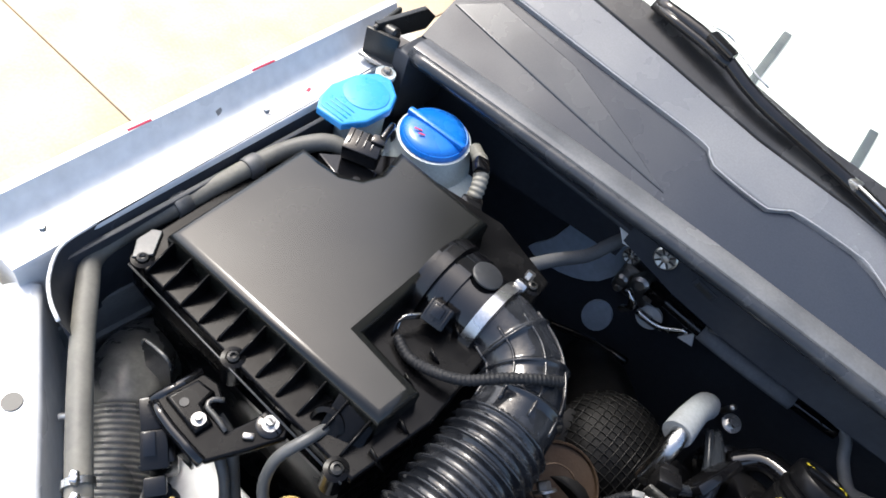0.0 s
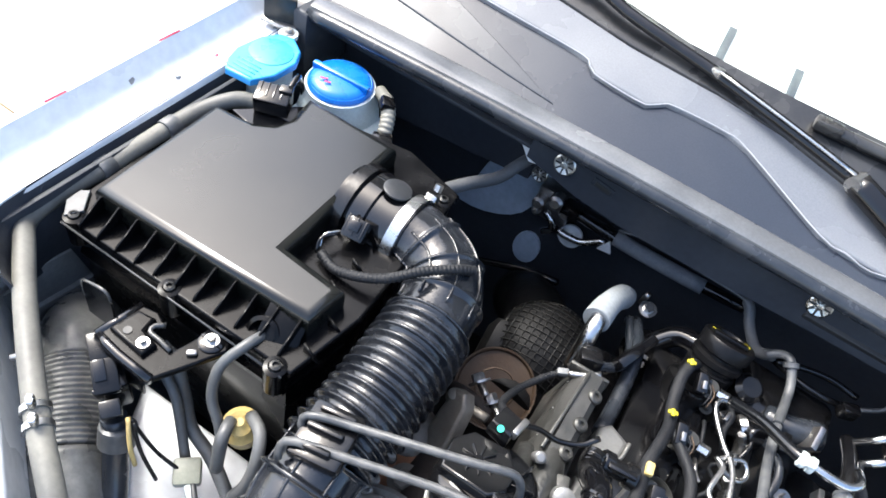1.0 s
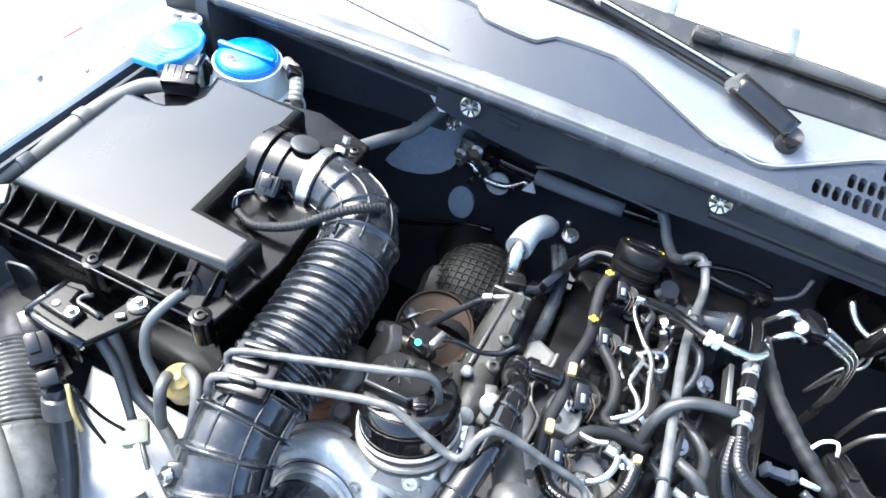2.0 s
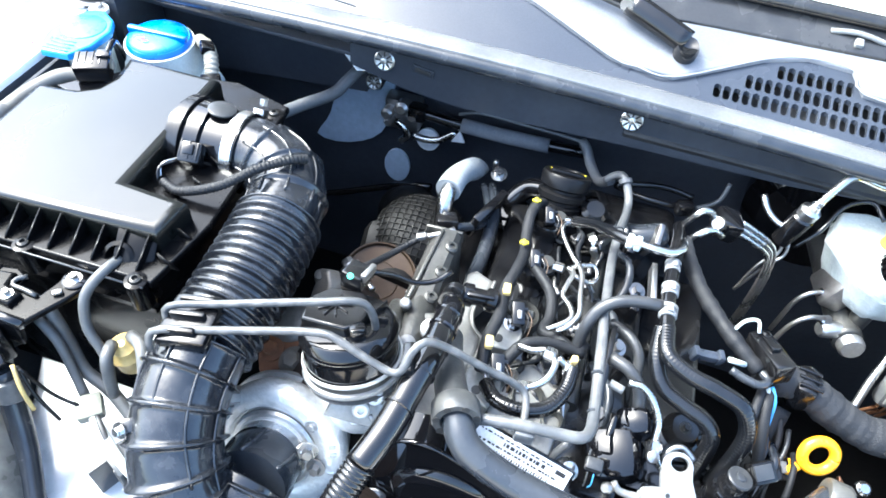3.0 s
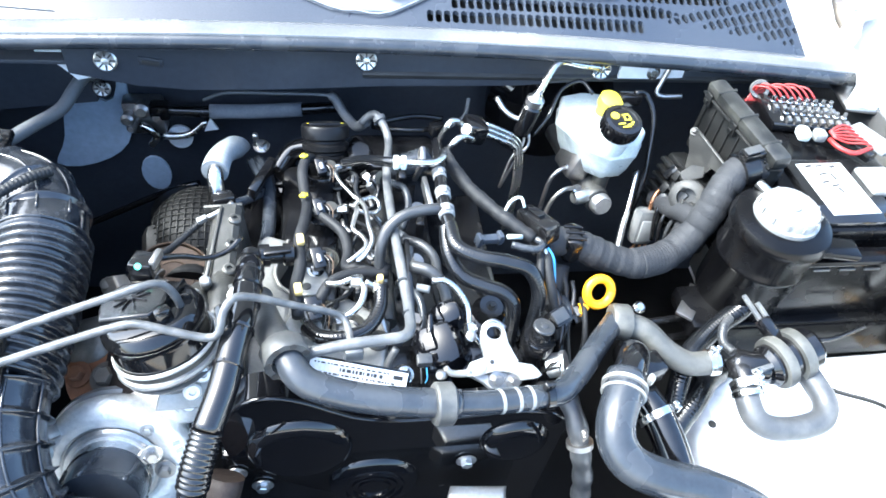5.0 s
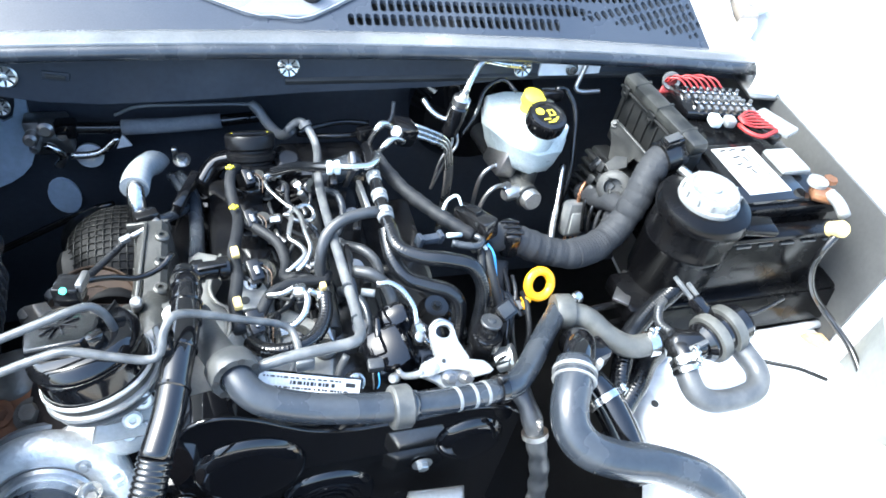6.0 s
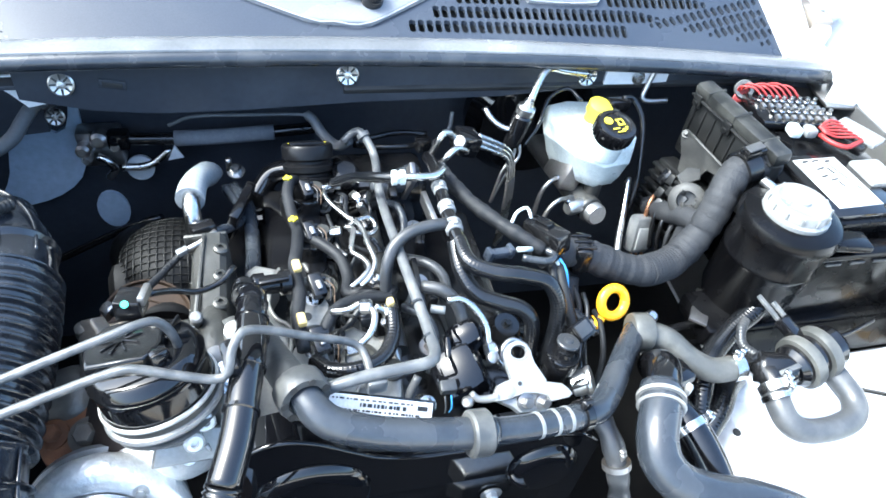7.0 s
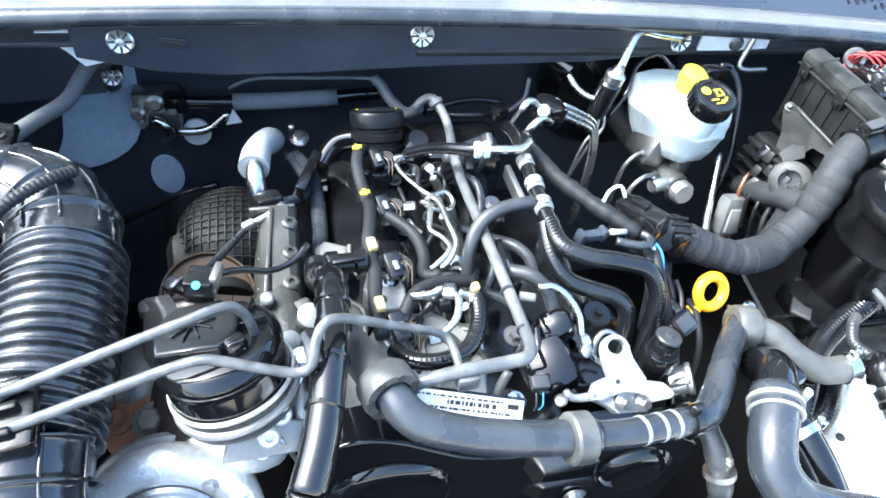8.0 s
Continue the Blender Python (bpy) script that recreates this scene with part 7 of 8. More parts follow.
part("pipe", tube([(0.172, -0.40, 1.03), (0.176, -0.425, 1.02), (0.178, -0.44, 0.99)], 0.010, 12, 0.006), dull_steel, eg)
gv = thing("exhaust_valve", (0.14, -0.08, 0.95), "grey insulated exhaust pipe with a bright elbow", "pipe")
part("insulation", tube([(0.160, 0.010, 0.955), (0.152, -0.015, 0.975), (0.142, -0.045, 0.992), (0.136, -0.075, 1.003), (0.133, -0.105, 1.006)], lambda s, t: 0.0165 + 0.001 * math.sin(60 * s) - 0.010 * max(0, 1 - s / 0.045), 18, 0.004), foam, gv, "pale grey insulation sleeve")
part("elbow", tube([(0.135, -0.095, 1.010), (0.135, -0.118, 1.006), (0.136, -0.135, 0.985), (0.137, -0.145, 0.955)], 0.0105, 18, 0.004), steel, gv)
part("clamp", rbox((0.02, 0.025, 0.04), (0.150, -0.150, 0.985), (0, 0, 15), 0.005), black_plastic, gv)
part("plug", rbox((0.028, 0.022, 0.026), (0.150, -0.165, 1.005), (-15, 0, 20), 0.004), black_plastic, gv)
part("lead", tube([(0.160, -0.16, 1.0), (0.185, -0.13, 0.985), (0.19, -0.09, 0.97), (0.17, -0.04, 0.97)], 0.006, 10, 0.006), rubber, gv)

# wrapped exhaust and heat mesh
hm = thing("heat_wrap", (0.08, -0.05, 0.75), "dark woven heat wrap over the exhaust", "heat wrap")
weave = mat("woven_foil", (0.0045, 0.0045, 0.0048), 0.6, 0.2, (0.014, 0.0135, 0.013), 0.5, 20, 200, 0.3, 0.001, spec=0.2)
part("core", tube([(0.02, 0.08, 0.74), (0.055, 0.02, 0.80), (0.085, -0.05, 0.84), (0.09, -0.12, 0.85), (0.09, -0.2, 0.86)], 0.05, 24, 0.012), weave, hm)
HC, HA = Vector((0.100, -0.100, 0.886)), Vector((0.05, -0.22, 1)).normalized()
part("dome", lathe([(0.071, -0.06), (0.071, -0.01), (0.068, 0.012), (0.058, 0.030), (0.043, 0.042), (0.021, 0.049), (0, 0.051)], HC, HA, 40), weave, hm)
HM = Matrix.Translation(HC) @ frame_of(HA)
wire = mat("grey_wire", (0.012, 0.012, 0.0115), 0.45, 0.2, (0.007, 0.0067, 0.0063), 0.6, 30, 240, 0.2, 0.0004, spec=0.3)
bm = bmesh.new()
for k in range(15):
    s = -0.065 + k * 0.0093
    for turned in (0, 1):
        arc = []
        for i in range(13):
            a = math.pi * i / 12
            r = math.sqrt(max(0, 0.0715 ** 2 - s * s))
            q = -r * math.cos(a)
            p = (s, q, 0.0525 * math.sqrt(max(0, 1 - (s * s + q * q) / 0.0718 ** 2)) + 0.0006)
            arc.append(HM @ Vector((p[1], p[0], p[2]) if turned else p))
        tube(arc, 0.0008, 4, 0.012, bm)
part("mesh", bm, wire, hm, "grey wire mesh over the wrap")
part("blanket", rbox((0.11, 0.08, 0.05), (0.075, -0.125, 0.875), (25, 10, 10), 0.02), weave, hm)

# dark fittings at the back of the engine
bf = thing("vacuum_pump", (0.2, -0.08, 0.9), "black vacuum pump and brackets at the engine's back", "pump")
part("body", lathe([(0.034, -0.06), (0.034, -0.012), (0.030, -0.008), (0.030, 0.0), (0.026, 0.004), (0.018, 0.004), (0.016, 0.010), (0, 0.010)], (0.212, -0.05, 0.945), (-0.1, -0.3, 0.9), 30), gloss_black, bf)
part("neck", tube([(0.21, -0.05, 0.96), (0.232, -0.036, 0.985), (0.262, -0.045, 1.0)], 0.014, 14, 0.006), gloss_black, bf)
part("bracket", rbox((0.012, 0.07, 0.04), (0.19, -0.11, 0.99), (0, 15, -20), 0.003), black_plastic, bf)
part("stud", tube([(0.175, 0.01, 0.955), (0.176, 0.0, 0.985)], 0.004, 8, 0.01), dull_steel, bf)
part("nut", hexbolt((0.185, -0.015, 0.975), (0, -0.3, 1), 0.007, 0.010), steel, bf)
part("hose", tube([(0.18, -0.03, 0.96), (0.198, -0.09, 0.975), (0.202, -0.16, 0.97), (0.20, -0.22, 0.975)], 0.009, 12, 0.008), rubber, bf)
rc = thing("rear_coolant_housing", (0.37, -0.04, 0.9), "dark coolant housing with hoses at the engine's back", "housing")
part("body", rbox((0.13, 0.08, 0.09), (0.37, -0.05, 0.955), (0, 0, 0), 0.015), black_plastic, rc)
part("outlet", tube([(0.36, -0.075, 0.985), (0.39, -0.08, 0.995), (0.42, -0.07, 1.0)], 0.017, 16, 0.006), rubber, rc)
part("outlet", lathe([(0.016, 0), (0.018, 0.02), (0.012, 0.026), (0, 0.026)], (0.322, -0.07, 0.995), (0.1, -0.3, 1), 20), satin_black, rc)
part("clip", rbox((0.022, 0.016, 0.02), (0.435, -0.03, 1.02), (0, 0, 20), 0.004), black_plastic, rc)
part("spring_clip", lathe([(0.014, -0.005), (0.0155, -0.004), (0.0155, 0.004), (0.014, 0.005)], (0.335, -0.125, 1.005), (1, 0.5, 0.6), 18), steel, rc)
part("stub", tube([(0.322, -0.115, 0.985), (0.338, -0.127, 1.005), (0.35, -0.135, 1.015)], 0.013, 14, 0.005), black_plastic, rc)
part("lever", rbox((0.008, 0.03, 0.05), (0.405, -0.085, 1.0), (20, 10, 0), 0.002), dull_steel, rc)

# firewall fittings
lt = thing("firewall_latch", (0.0, 0.11, 0.88), "bare metal latch and lever on the firewall", "latch")
part("base", rbox((0.06, 0.03, 0.06), (-0.005, 0.122, 0.93), (0, 0, 0), 0.006), dull_steel, lt)
for x, z, r in ((-0.024, 0.938, 0.010), (0.0, 0.955, 0.012), (0.02, 0.945, 0.009), (-0.022, 0.922, 0.007)):
    part("boss", lathe([(r, 0), (r, 0.02), (r * 0.6, 0.024), (0, 0.024)], (x, 0.108, z), (0, -1, 0.2), 18), dull_steel, lt)
part("lever", tube([(0.02, 0.098, 0.905), (0.045, 0.098, 0.905), (0.065, 0.1, 0.91), (0.09, 0.105, 0.93)], 0.0055, 10, 0.006), steel, lt)
part("hook", tube([(-0.01, 0.1, 0.925), (0.004, 0.095, 0.92), (0.01, 0.095, 0.905), (0.0, 0.095, 0.89)], 0.006, 10, 0.005), steel, lt)
part("plate", lathe([(0.02, 0), (0.02, 0.006), (0.008, 0.008), (0.008, 0.012), (0, 0.012)], (0.04, 0.125, 0.885), (0, -1, 0.2), 24), paint, lt)
part("tip", prism([(0, 0), (0.022, 0.004), (0.012, 0.026)], 0, 0.003, 0, None, pose(0.085, 0.1, 0.915, 90, 0, 0)), paint, lt)
rod = thing("steering_rod", (0.2, 0.09, 0.93), "black rod with a grey foam sleeve across the firewall", "rod")
part("rod", tube([(0.0, 0.1, 0.955), (0.12, 0.095, 0.955), (0.24, 0.091, 0.964), (0.30, 0.09, 0.970)], 0.009, 14, 0.03), black_plastic, rod)
part("sleeve", tube([(0.10, 0.094, 0.956), (0.16, 0.092, 0.958), (0.24, 0.09, 0.964)], 0.0115, 16, 0.02), mat("dark_foam", (0.12, 0.13, 0.145), 0.9, 0, (0.18, 0.19, 0.20), 0.6, 40, 260, 0.5, 0.0012), rod, "grey foam sleeve")
part("joint", rbox((0.03, 0.026, 0.026), (0.025, 0.098, 0.955), (0, 0, 0), 0.006), black_plastic, rod)
fp = thing("heater_pipe", (0.3, 0.05, 0.98), "grey lagged heater pipe along the firewall", "pipe")
part("pipe", tube([(0.10, 0.062, 1.0), (0.135, 0.055, 1.018), (0.2, 0.052, 1.02), (0.27, 0.05, 1.02), (0.29, 0.048, 1.016), (0.305, 0.03, 1.0), (0.322, 0.0, 1.0), (0.335, -0.015, 1.02)], lambda s, t: 0.0024 if s < t * 0.66 else 0.0072, 12, 0.006), firewall_grey, fp)
part("strap", tube([(0.345, -0.012, 1.012), (0.37, 0.0, 1.012), (0.41, 0.012, 1.010), (0.45, 0.012, 1.006)], 0.0042, 10, 0.008), black_plastic, fp)
part("cable", tube([(0.345, 0.0, 1.0), (0.38, -0.02, 1.01), (0.42, -0.02, 1.01), (0.45, -0.0, 1.0)], 0.004, 8, 0.008), black_plastic, fp)
part("loop", tube([(0.46, 0.01, 0.99), (0.485, 0.02, 1.005), (0.49, 0.03, 1.03)], 0.003, 8, 0.006), grey_tube, fp)
solo("cable_conduit", tube([(-0.24, 0.12, 0.66), (-0.15, 0.1, 0.705), (0.0, 0.1, 0.782), (0.06, 0.09, 0.81)], 0.006, 10, 0.03), black_plastic, "thin black conduit across the firewall", "cable")


# ---- right side ----
part("inner_wing", prism([(1.072, -0.36), (1.078, -0.36), (1.072, -0.43), (1.0, -0.53), (0.985, -0.72), (0.979, -0.72), (0.992, -0.53), (1.065, -0.43)], 0.47, 0.985, 0.0), grey_sealer, car, "grey sealed inner wing")

# brake fluid reservoir and master cylinder
br_ = thing("brake_reservoir", (0.68, -0.06, 0.95), "milky brake fluid reservoir with a black cap", "reservoir")
top = [(0.612, -0.028), (0.622, 0.006), (0.655, 0.016), (0.705, 0.010), (0.726, -0.030), (0.728, -0.082), (0.712, -0.106), (0.672, -0.112), (0.640, -0.085)]
bm = bmesh.new()
levels = []
for z, s in ((0.976, 0.62), (0.982, 0.74), (1.000, 0.87), (1.024, 0.97), (1.0275, 1.0), (1.0305, 1.0), (1.034, 0.975), (1.047, 0.985), (1.0535, 0.965), (1.056, 0.91)):
    levels.append([bm.verts.new((0.682 + (x - 0.682) * s, -0.055 + (y + 0.055) * s, z)) for x, y in top])
for a, b in zip(levels, levels[1:]):
    for k in range(len(top)):
        bm.faces.new((a[k], a[(k + 1) % len(top)], b[(k + 1) % len(top)], b[k]))
bm.faces.new(levels[0][::-1])
bm.faces.new(levels[-1])
part("tank", bm, milky, br_)
CA = (0.05, -0.22, 1)
cp = part("cap", lathe([(0.025, -0.022), (0.0265, -0.018), (0.0275, -0.002), (0.0257, 0.002), (0.020, 0.003), (0.019, 0.001), (0, 0.001)], (0.6765, -0.100, 1.0885), CA, 36), black_plastic, br_, "black ribbed screw cap")
cmx = Matrix.Translation((0.6765, -0.100, 1.0895)) @ frame_of(CA)
for k in range(26):
    a = k * 2 * math.pi / 26
    bm = rbox((0.002, 0.003, 0.016), (0.0272 * math.cos(a), 0.0272 * math.sin(a), -0.010), (0, 0, math.degrees(a)), 0)
    bmesh.ops.transform(bm, matrix=cmx, verts=bm.verts)
    part("grip_rib", bm, black_plastic, cp)


def cap_mark(bm):
    bmesh.ops.transform(bm, matrix=cmx, verts=bm.verts)
    part("mark", bm, yellow, cp)


cap_mark(lathe([(0.0062, 0.0006), (0.0062, 0.0014), (0, 0.0014)], (-0.011, 0.006, 0), (0, 0, 1), 18))
for x, y, w, h in ((0.004, 0.008, 0.010, 0.002), (0.002, 0.003, 0.002, 0.008), (0.010, 0.003, 0.002, 0.008), (0.006, -0.001, 0.010, 0.002), (-0.004, -0.008, 0.010, 0.0022), (0.008, -0.009, 0.008, 0.0022), (0.002, -0.013, 0.012, 0.002), (0.012, -0.005, 0.004, 0.002)):
    cap_mark(rbox((w, h, 0.0008), (x, y, 0.0012), (0, 0, 10), 0))
part("level_sensor", lathe([(0.013, -0.02), (0.013, -0.004), (0.017, -0.003), (0.017, 0.010), (0.012, 0.013), (0, 0.013)], (0.678, -0.042, 1.074), (0.1, -0.2, 1), 24), yellow, br_, "yellow level sensor cap")
part("sensor_plug", rbox((0.036, 0.018, 0.018), (0.708, -0.038, 1.080), (0, 5, 8), 0.005), black_plastic, br_)
part("cap_neck", lathe([(0.024, -0.05), (0.024, -0.018)], (0.6765, -0.100, 1.0885), CA, 28), milky, br_)
part("sensor_lead", tube([(0.716, -0.035, 1.088), (0.735, -0.03, 1.082), (0.748, -0.05, 1.06), (0.745, -0.08, 1.02), (0.742, -0.10, 0.98), (0.73, -0.12, 0.93)], 0.004, 8, 0.006), black_plastic, br_)
part("sensor_lead", tube([(0.655, -0.03, 1.082), (0.64, -0.01, 1.09), (0.61, -0.02, 1.08), (0.59, -0.05, 1.06), (0.57, -0.06, 1.03)], 0.0028, 8, 0.006), black_plastic, br_)
ms = thing("master_cylinder", (0.67, -0.06, 0.9), "dull aluminium brake master cylinder with pipes", "brake cylinder")
MZ = 0.018
part("body", tube([(0.655, 0.10, 0.955 - MZ), (0.664, 0.0, 0.96 - MZ), (0.672, -0.09, 0.965 - MZ), (0.675, -0.112, 0.967 - MZ)], 0.019, 20, 0.01), cast_dull, ms)
part("neck", lathe([(0.012, 0), (0.012, 0.05)], (0.682, -0.085, 0.945), (0, 0, 1), 18), cast_dull, ms)
part("side_stub", lathe([(0.011, 0), (0.011, 0.03), (0.008, 0.034), (0, 0.034)], (0.668, -0.10, 0.952), (-0.9, -0.3, 0.1), 18), alu, ms)
part("nose", lathe([(0.016, -0.02), (0.016, 0.004), (0.013, 0.008), (0, 0.008)], (0.678, -0.118, 0.967 - MZ), (0.1, -1, 0.25), 24), alu, ms)
part("web", rbox((0.035, 0.05, 0.05), (0.648, -0.055, 0.985), (0, 20, 10), 0.006), dull_steel, ms)
for p, d in (((0.640, -0.065, 0.975), (-1, -0.4, 0.3)), ((0.645, -0.10, 0.965), (-1, -0.5, 0.1))):
    part("pipe_nut", lathe([(0.006, 0), (0.006, 0.012), (0.004, 0.014)], p, d, 6), steel, ms)
part("pipe", tube([(0.640, -0.065, 0.975), (0.62, -0.075, 0.98), (0.605, -0.08, 0.96), (0.60, -0.085, 0.90)], 0.0032, 8, 0.005), dull_steel, ms)
part("pipe", tube([(0.645, -0.10, 0.965), (0.615, -0.115, 0.975), (0.598, -0.12, 0.95), (0.59, -0.125, 0.88)], 0.0032, 8, 0.005), dull_steel, ms)
part("pipe", tube([(0.735, -0.085, 0.985), (0.722, -0.12, 0.955), (0.705, -0.155, 0.935), (0.69, -0.19, 0.92)], 0.0048, 10, 0.008), steel, ms)
part("booster", lathe([(0.105, 0), (0.11, -0.03), (0.09, -0.055), (0.05, -0.062), (0.03, -0.066)], (0.648, 0.135, 0.965), (0, 1, 0), 40), gloss_black, ms, "gloss black brake booster")
# switch and its pipe
sw = thing("pressure_switch", (0.56, -0.06, 1.0), "black pressure switch with a bright pipe", "switch")
part("body", lathe([(0.012, -0.05), (0.0135, -0.02), (0.0135, -0.004), (0.010, 0)], (0.560, -0.060, 1.085), (0.15, -0.05, 1), 20), black_plastic, sw)
part("collar", lathe([(0.0125, 0), (0.0125, 0.010), (0.008, 0.013), (0.006, 0.02)], (0.560, -0.060, 1.085), (0.15, -0.05, 1), 16), steel, sw)
part("pipe", tube([(0.565, -0.06, 1.105), (0.576, -0.045, 1.115), (0.594, -0.022, 1.124), (0.607, -0.015, 1.124), (0.63, -0.012, 1.118), (0.665, -0.01, 1.112)], 0.0048, 12, 0.005), steel, sw)
part("pipe", tube([(0.555, -0.062, 1.06), (0.54, -0.055, 1.058), (0.525, -0.045, 1.064), (0.515, -0.03, 1.075)], 0.0042, 10, 0.005), steel, sw)
for k in range(2):
    part("wire", tube([(0.556 + 0.006 * k, -0.062, 1.038), (0.555 + 0.008 * k, -0.068, 1.02), (0.54 + 0.008 * k, -0.075, 1.0), (0.53, -0.08, 0.95)], 0.0022, 6, 0.006), dull_steel, sw)
lb2 = thing("bonnet_stay_bracket", (0.77, -0.0, 1.04), "thin bent metal bracket under the cowl", "bracket")
part("rod", tube([(0.775, 0.0, 1.115), (0.768, -0.004, 1.09), (0.762, -0.01, 1.072), (0.772, -0.014, 1.068), (0.80, -0.016, 1.07)], 0.0038, 10, 0.005), dull_steel, lb2)
part("bolt", hexbolt((0.752, 0.002, 1.098), (0, -1, 0.2), 0.006, 0.006), steel, lb2)

# grey sensor plug below
gs = thing("grey_plug", (0.742, -0.142, 0.88), "pale grey connector with red-brown wires", "connector")
part("housing", rbox((0.036, 0.026, 0.058), (0.738, -0.152, 0.936), (-18, 8, 5), 0.010), grey_tube, gs)
part("window", rbox((0.024, 0.004, 0.034), (0.738, -0.1665, 0.938), (-18, 8, 5), 0.002), pale_union, gs)
part("rust_bloom", rbox((0.016, 0.004, 0.014), (0.737, -0.1675, 0.926), (-18, 8, 5), 0.002), copper, gs, "rusty terminal")
for k in range(3):
    part("wire", tube([(0.734 + 0.008 * k, -0.152, 0.915), (0.732 + 0.009 * k, -0.160, 0.90), (0.72 + 0.012 * k, -0.158, 0.875)], 0.0025, 6, 0.005), copper, gs)

# main harness
harness_tape = mat("dusty_cloth_tape", (0.0095, 0.0105, 0.013), 0.75, 0, (0.024, 0.0247, 0.0265), 0.6, 45, 500, 0.8, 0.0012)
mh = thing("main_harness", (0.67, -0.26, 0.97), "thick taped main wiring harness", "wiring harness")
HARNESS = [(0.530, -0.258, 1.024), (0.577, -0.261, 1.022), (0.62, -0.270, 1.006), (0.662, -0.276, 0.996), (0.70, -0.268, 0.994), (0.731, -0.254, 1.002), (0.752, -0.244, 1.025), (0.765, -0.235, 1.053), (0.776, -0.222, 1.076), (0.794, -0.210, 1.092), (0.815, -0.206, 1.098), (0.845, -0.205, 1.098)]
part("sleeve", tube(HARNESS, lambda s, t: 0.0190 + 0.0008 * math.sin(95 * s) + 0.0005 * math.sin(330 * s) + 0.0003 * math.sin(713 * s), 26, 0.0022), harness_tape, mh)
for k in (0, 3, 6, 8):
    a, b = HARNESS[k], HARNESS[k + 1]
    part("tape_turn", lathe([(0.0184, -0.011), (0.0194, -0.009), (0.0196, 0.004), (0.0184, 0.009)], Vector(a).lerp(Vector(b), 0.45), Vector(b) - Vector(a) + Vector((0, 0.006 * (-1) ** k, 0.008)), 22), harness_tape, mh)
part("flex_wrap", tube([(0.668, -0.276, 0.995), (0.70, -0.268, 0.994), (0.716, -0.261, 0.996)], ribbed(0.0200, 0.0005, 0.005, 1.0), 24, 0.0012), harness_tape, mh)
st = part("strap", lathe([(0.0200, -0.011), (0.0228, -0.010), (0.0228, 0.010), (0.0200, 0.011)], (0.803, -0.2075, 1.095), (1, 0.2, 0.25), 26), black_plastic, mh)
part("strap_lock", rbox((0.028, 0.018, 0.010), (0.802, -0.2095, 1.1205), (0, -8, 8), 0.003), black_plastic, st)
part("strap_tail", rbox((0.022, 0.012, 0.003), (0.799, -0.212, 1.1285), (0, -14, 8), 0.001), grey_rubber, st)
k_ = part("clip", rbox((0.026, 0.040, 0.041), (0.577, -0.262, 1.022), (0, 0, -8), 0.010), black_plastic, mh)
for q in range(3):
    part("clip_rib", rbox((0.024, 0.004, 0.003), (0.577, -0.274 + q * 0.010, 1.0425), (0, 0, -8), 0.001), black_plastic, k_)
part("drop", tube([(0.565, -0.275, 0.995), (0.558, -0.30, 0.975), (0.55, -0.325, 0.94)], 0.013, 14, 0.006), tape, mh)
part("branch", tube([(0.755, -0.238, 1.03), (0.752, -0.205, 1.015), (0.755, -0.17, 0.99), (0.76, -0.12, 0.96)], 0.014, 14, 0.006), harness_tape, mh)

# fuse box lid and control unit bracket
fb = thing("relay_box", (0.82, -0.15, 0.95), "dusty black relay box standing on edge", "relay box")
dusty_lid = mat("dusty_lid_plastic", (0.011, 0.0115, 0.0115), 0.36, 0, (0.056, 0.056, 0.050), 0.6, 34, 300, 0.25, 0.0006, spec=0.35)
dust_black = mat("dusty_black_plastic", (0.007, 0.0073, 0.0075), 0.40, 0, (0.020, 0.0197, 0.0187), 0.55, 30, 300, 0.2, 0.0005, spec=0.22)
RM = Matrix.Translation((0.826, -0.142, 1.118)) @ pose(0, 0, 0, 0, 0, 6)


def on_relay(name, bm, material, parent, label=""):
    bmesh.ops.transform(bm, matrix=RM, verts=bm.verts)
    return part(name, bm, material, parent, label)


rl = on_relay("lid", rbox((0.026, 0.172, 0.020), (0, 0, 0), (0, -8, 0), 0.006), dusty_lid, fb, "dusty grey lid")
for y in (-0.055, 0.0, 0.055):
    on_relay("lid_step", rbox((0.027, 0.004, 0.0208), (0, y, 0.0003), (0, -8, 0), 0.0008), dusty_lid, rl)
on_relay("lid_bead", tube([(-0.0135, -0.084, -0.009), (-0.0135, 0.084, -0.009)], 0.002, 8, 0.03), dust_black, rl)
on_relay("body", rbox((0.022, 0.165, 0.090), (0.002, 0, -0.056), (0, 0, 0), 0.004), dust_black, fb)
for k in range(8):
    on_relay("side_rib", rbox((0.004, 0.0025, 0.070), (-0.0095, -0.072 + k * 0.0205, -0.052), (0, 0, 0), 0.001), dust_black, fb)
for y in (-0.068, 0.004, 0.070):
    lc = on_relay("lid_clip", rbox((0.004, 0.016, 0.020), (-0.0145, y, -0.012), (0, -8, 0), 0.002), dust_black, fb)
    on_relay("clip_tongue", rbox((0.003, 0.009, 0.007), (-0.017, y, -0.015), (0, -8, 0), 0.001), dust_black, lc)
cu = thing("control_unit_bracket", (0.78, -0.15, 0.9), "dusty metal bracket with a control unit", "bracket")
dusty_metal = mat("dusty_grey_metal", (0.024, 0.024, 0.023), 0.6, 0.1, (0.068, 0.066, 0.06), 0.7, 40, 240, 0.3, 0.0008)
PM = Matrix.Translation((0.796, -0.13, 1.05)) @ Matrix(((-0.2425, 0.0, 0.9701, 0), (0.9701, 0.0, 0.2425, 0), (0.0, 1.0, 0.0, 0), (0, 0, 0, 1)))
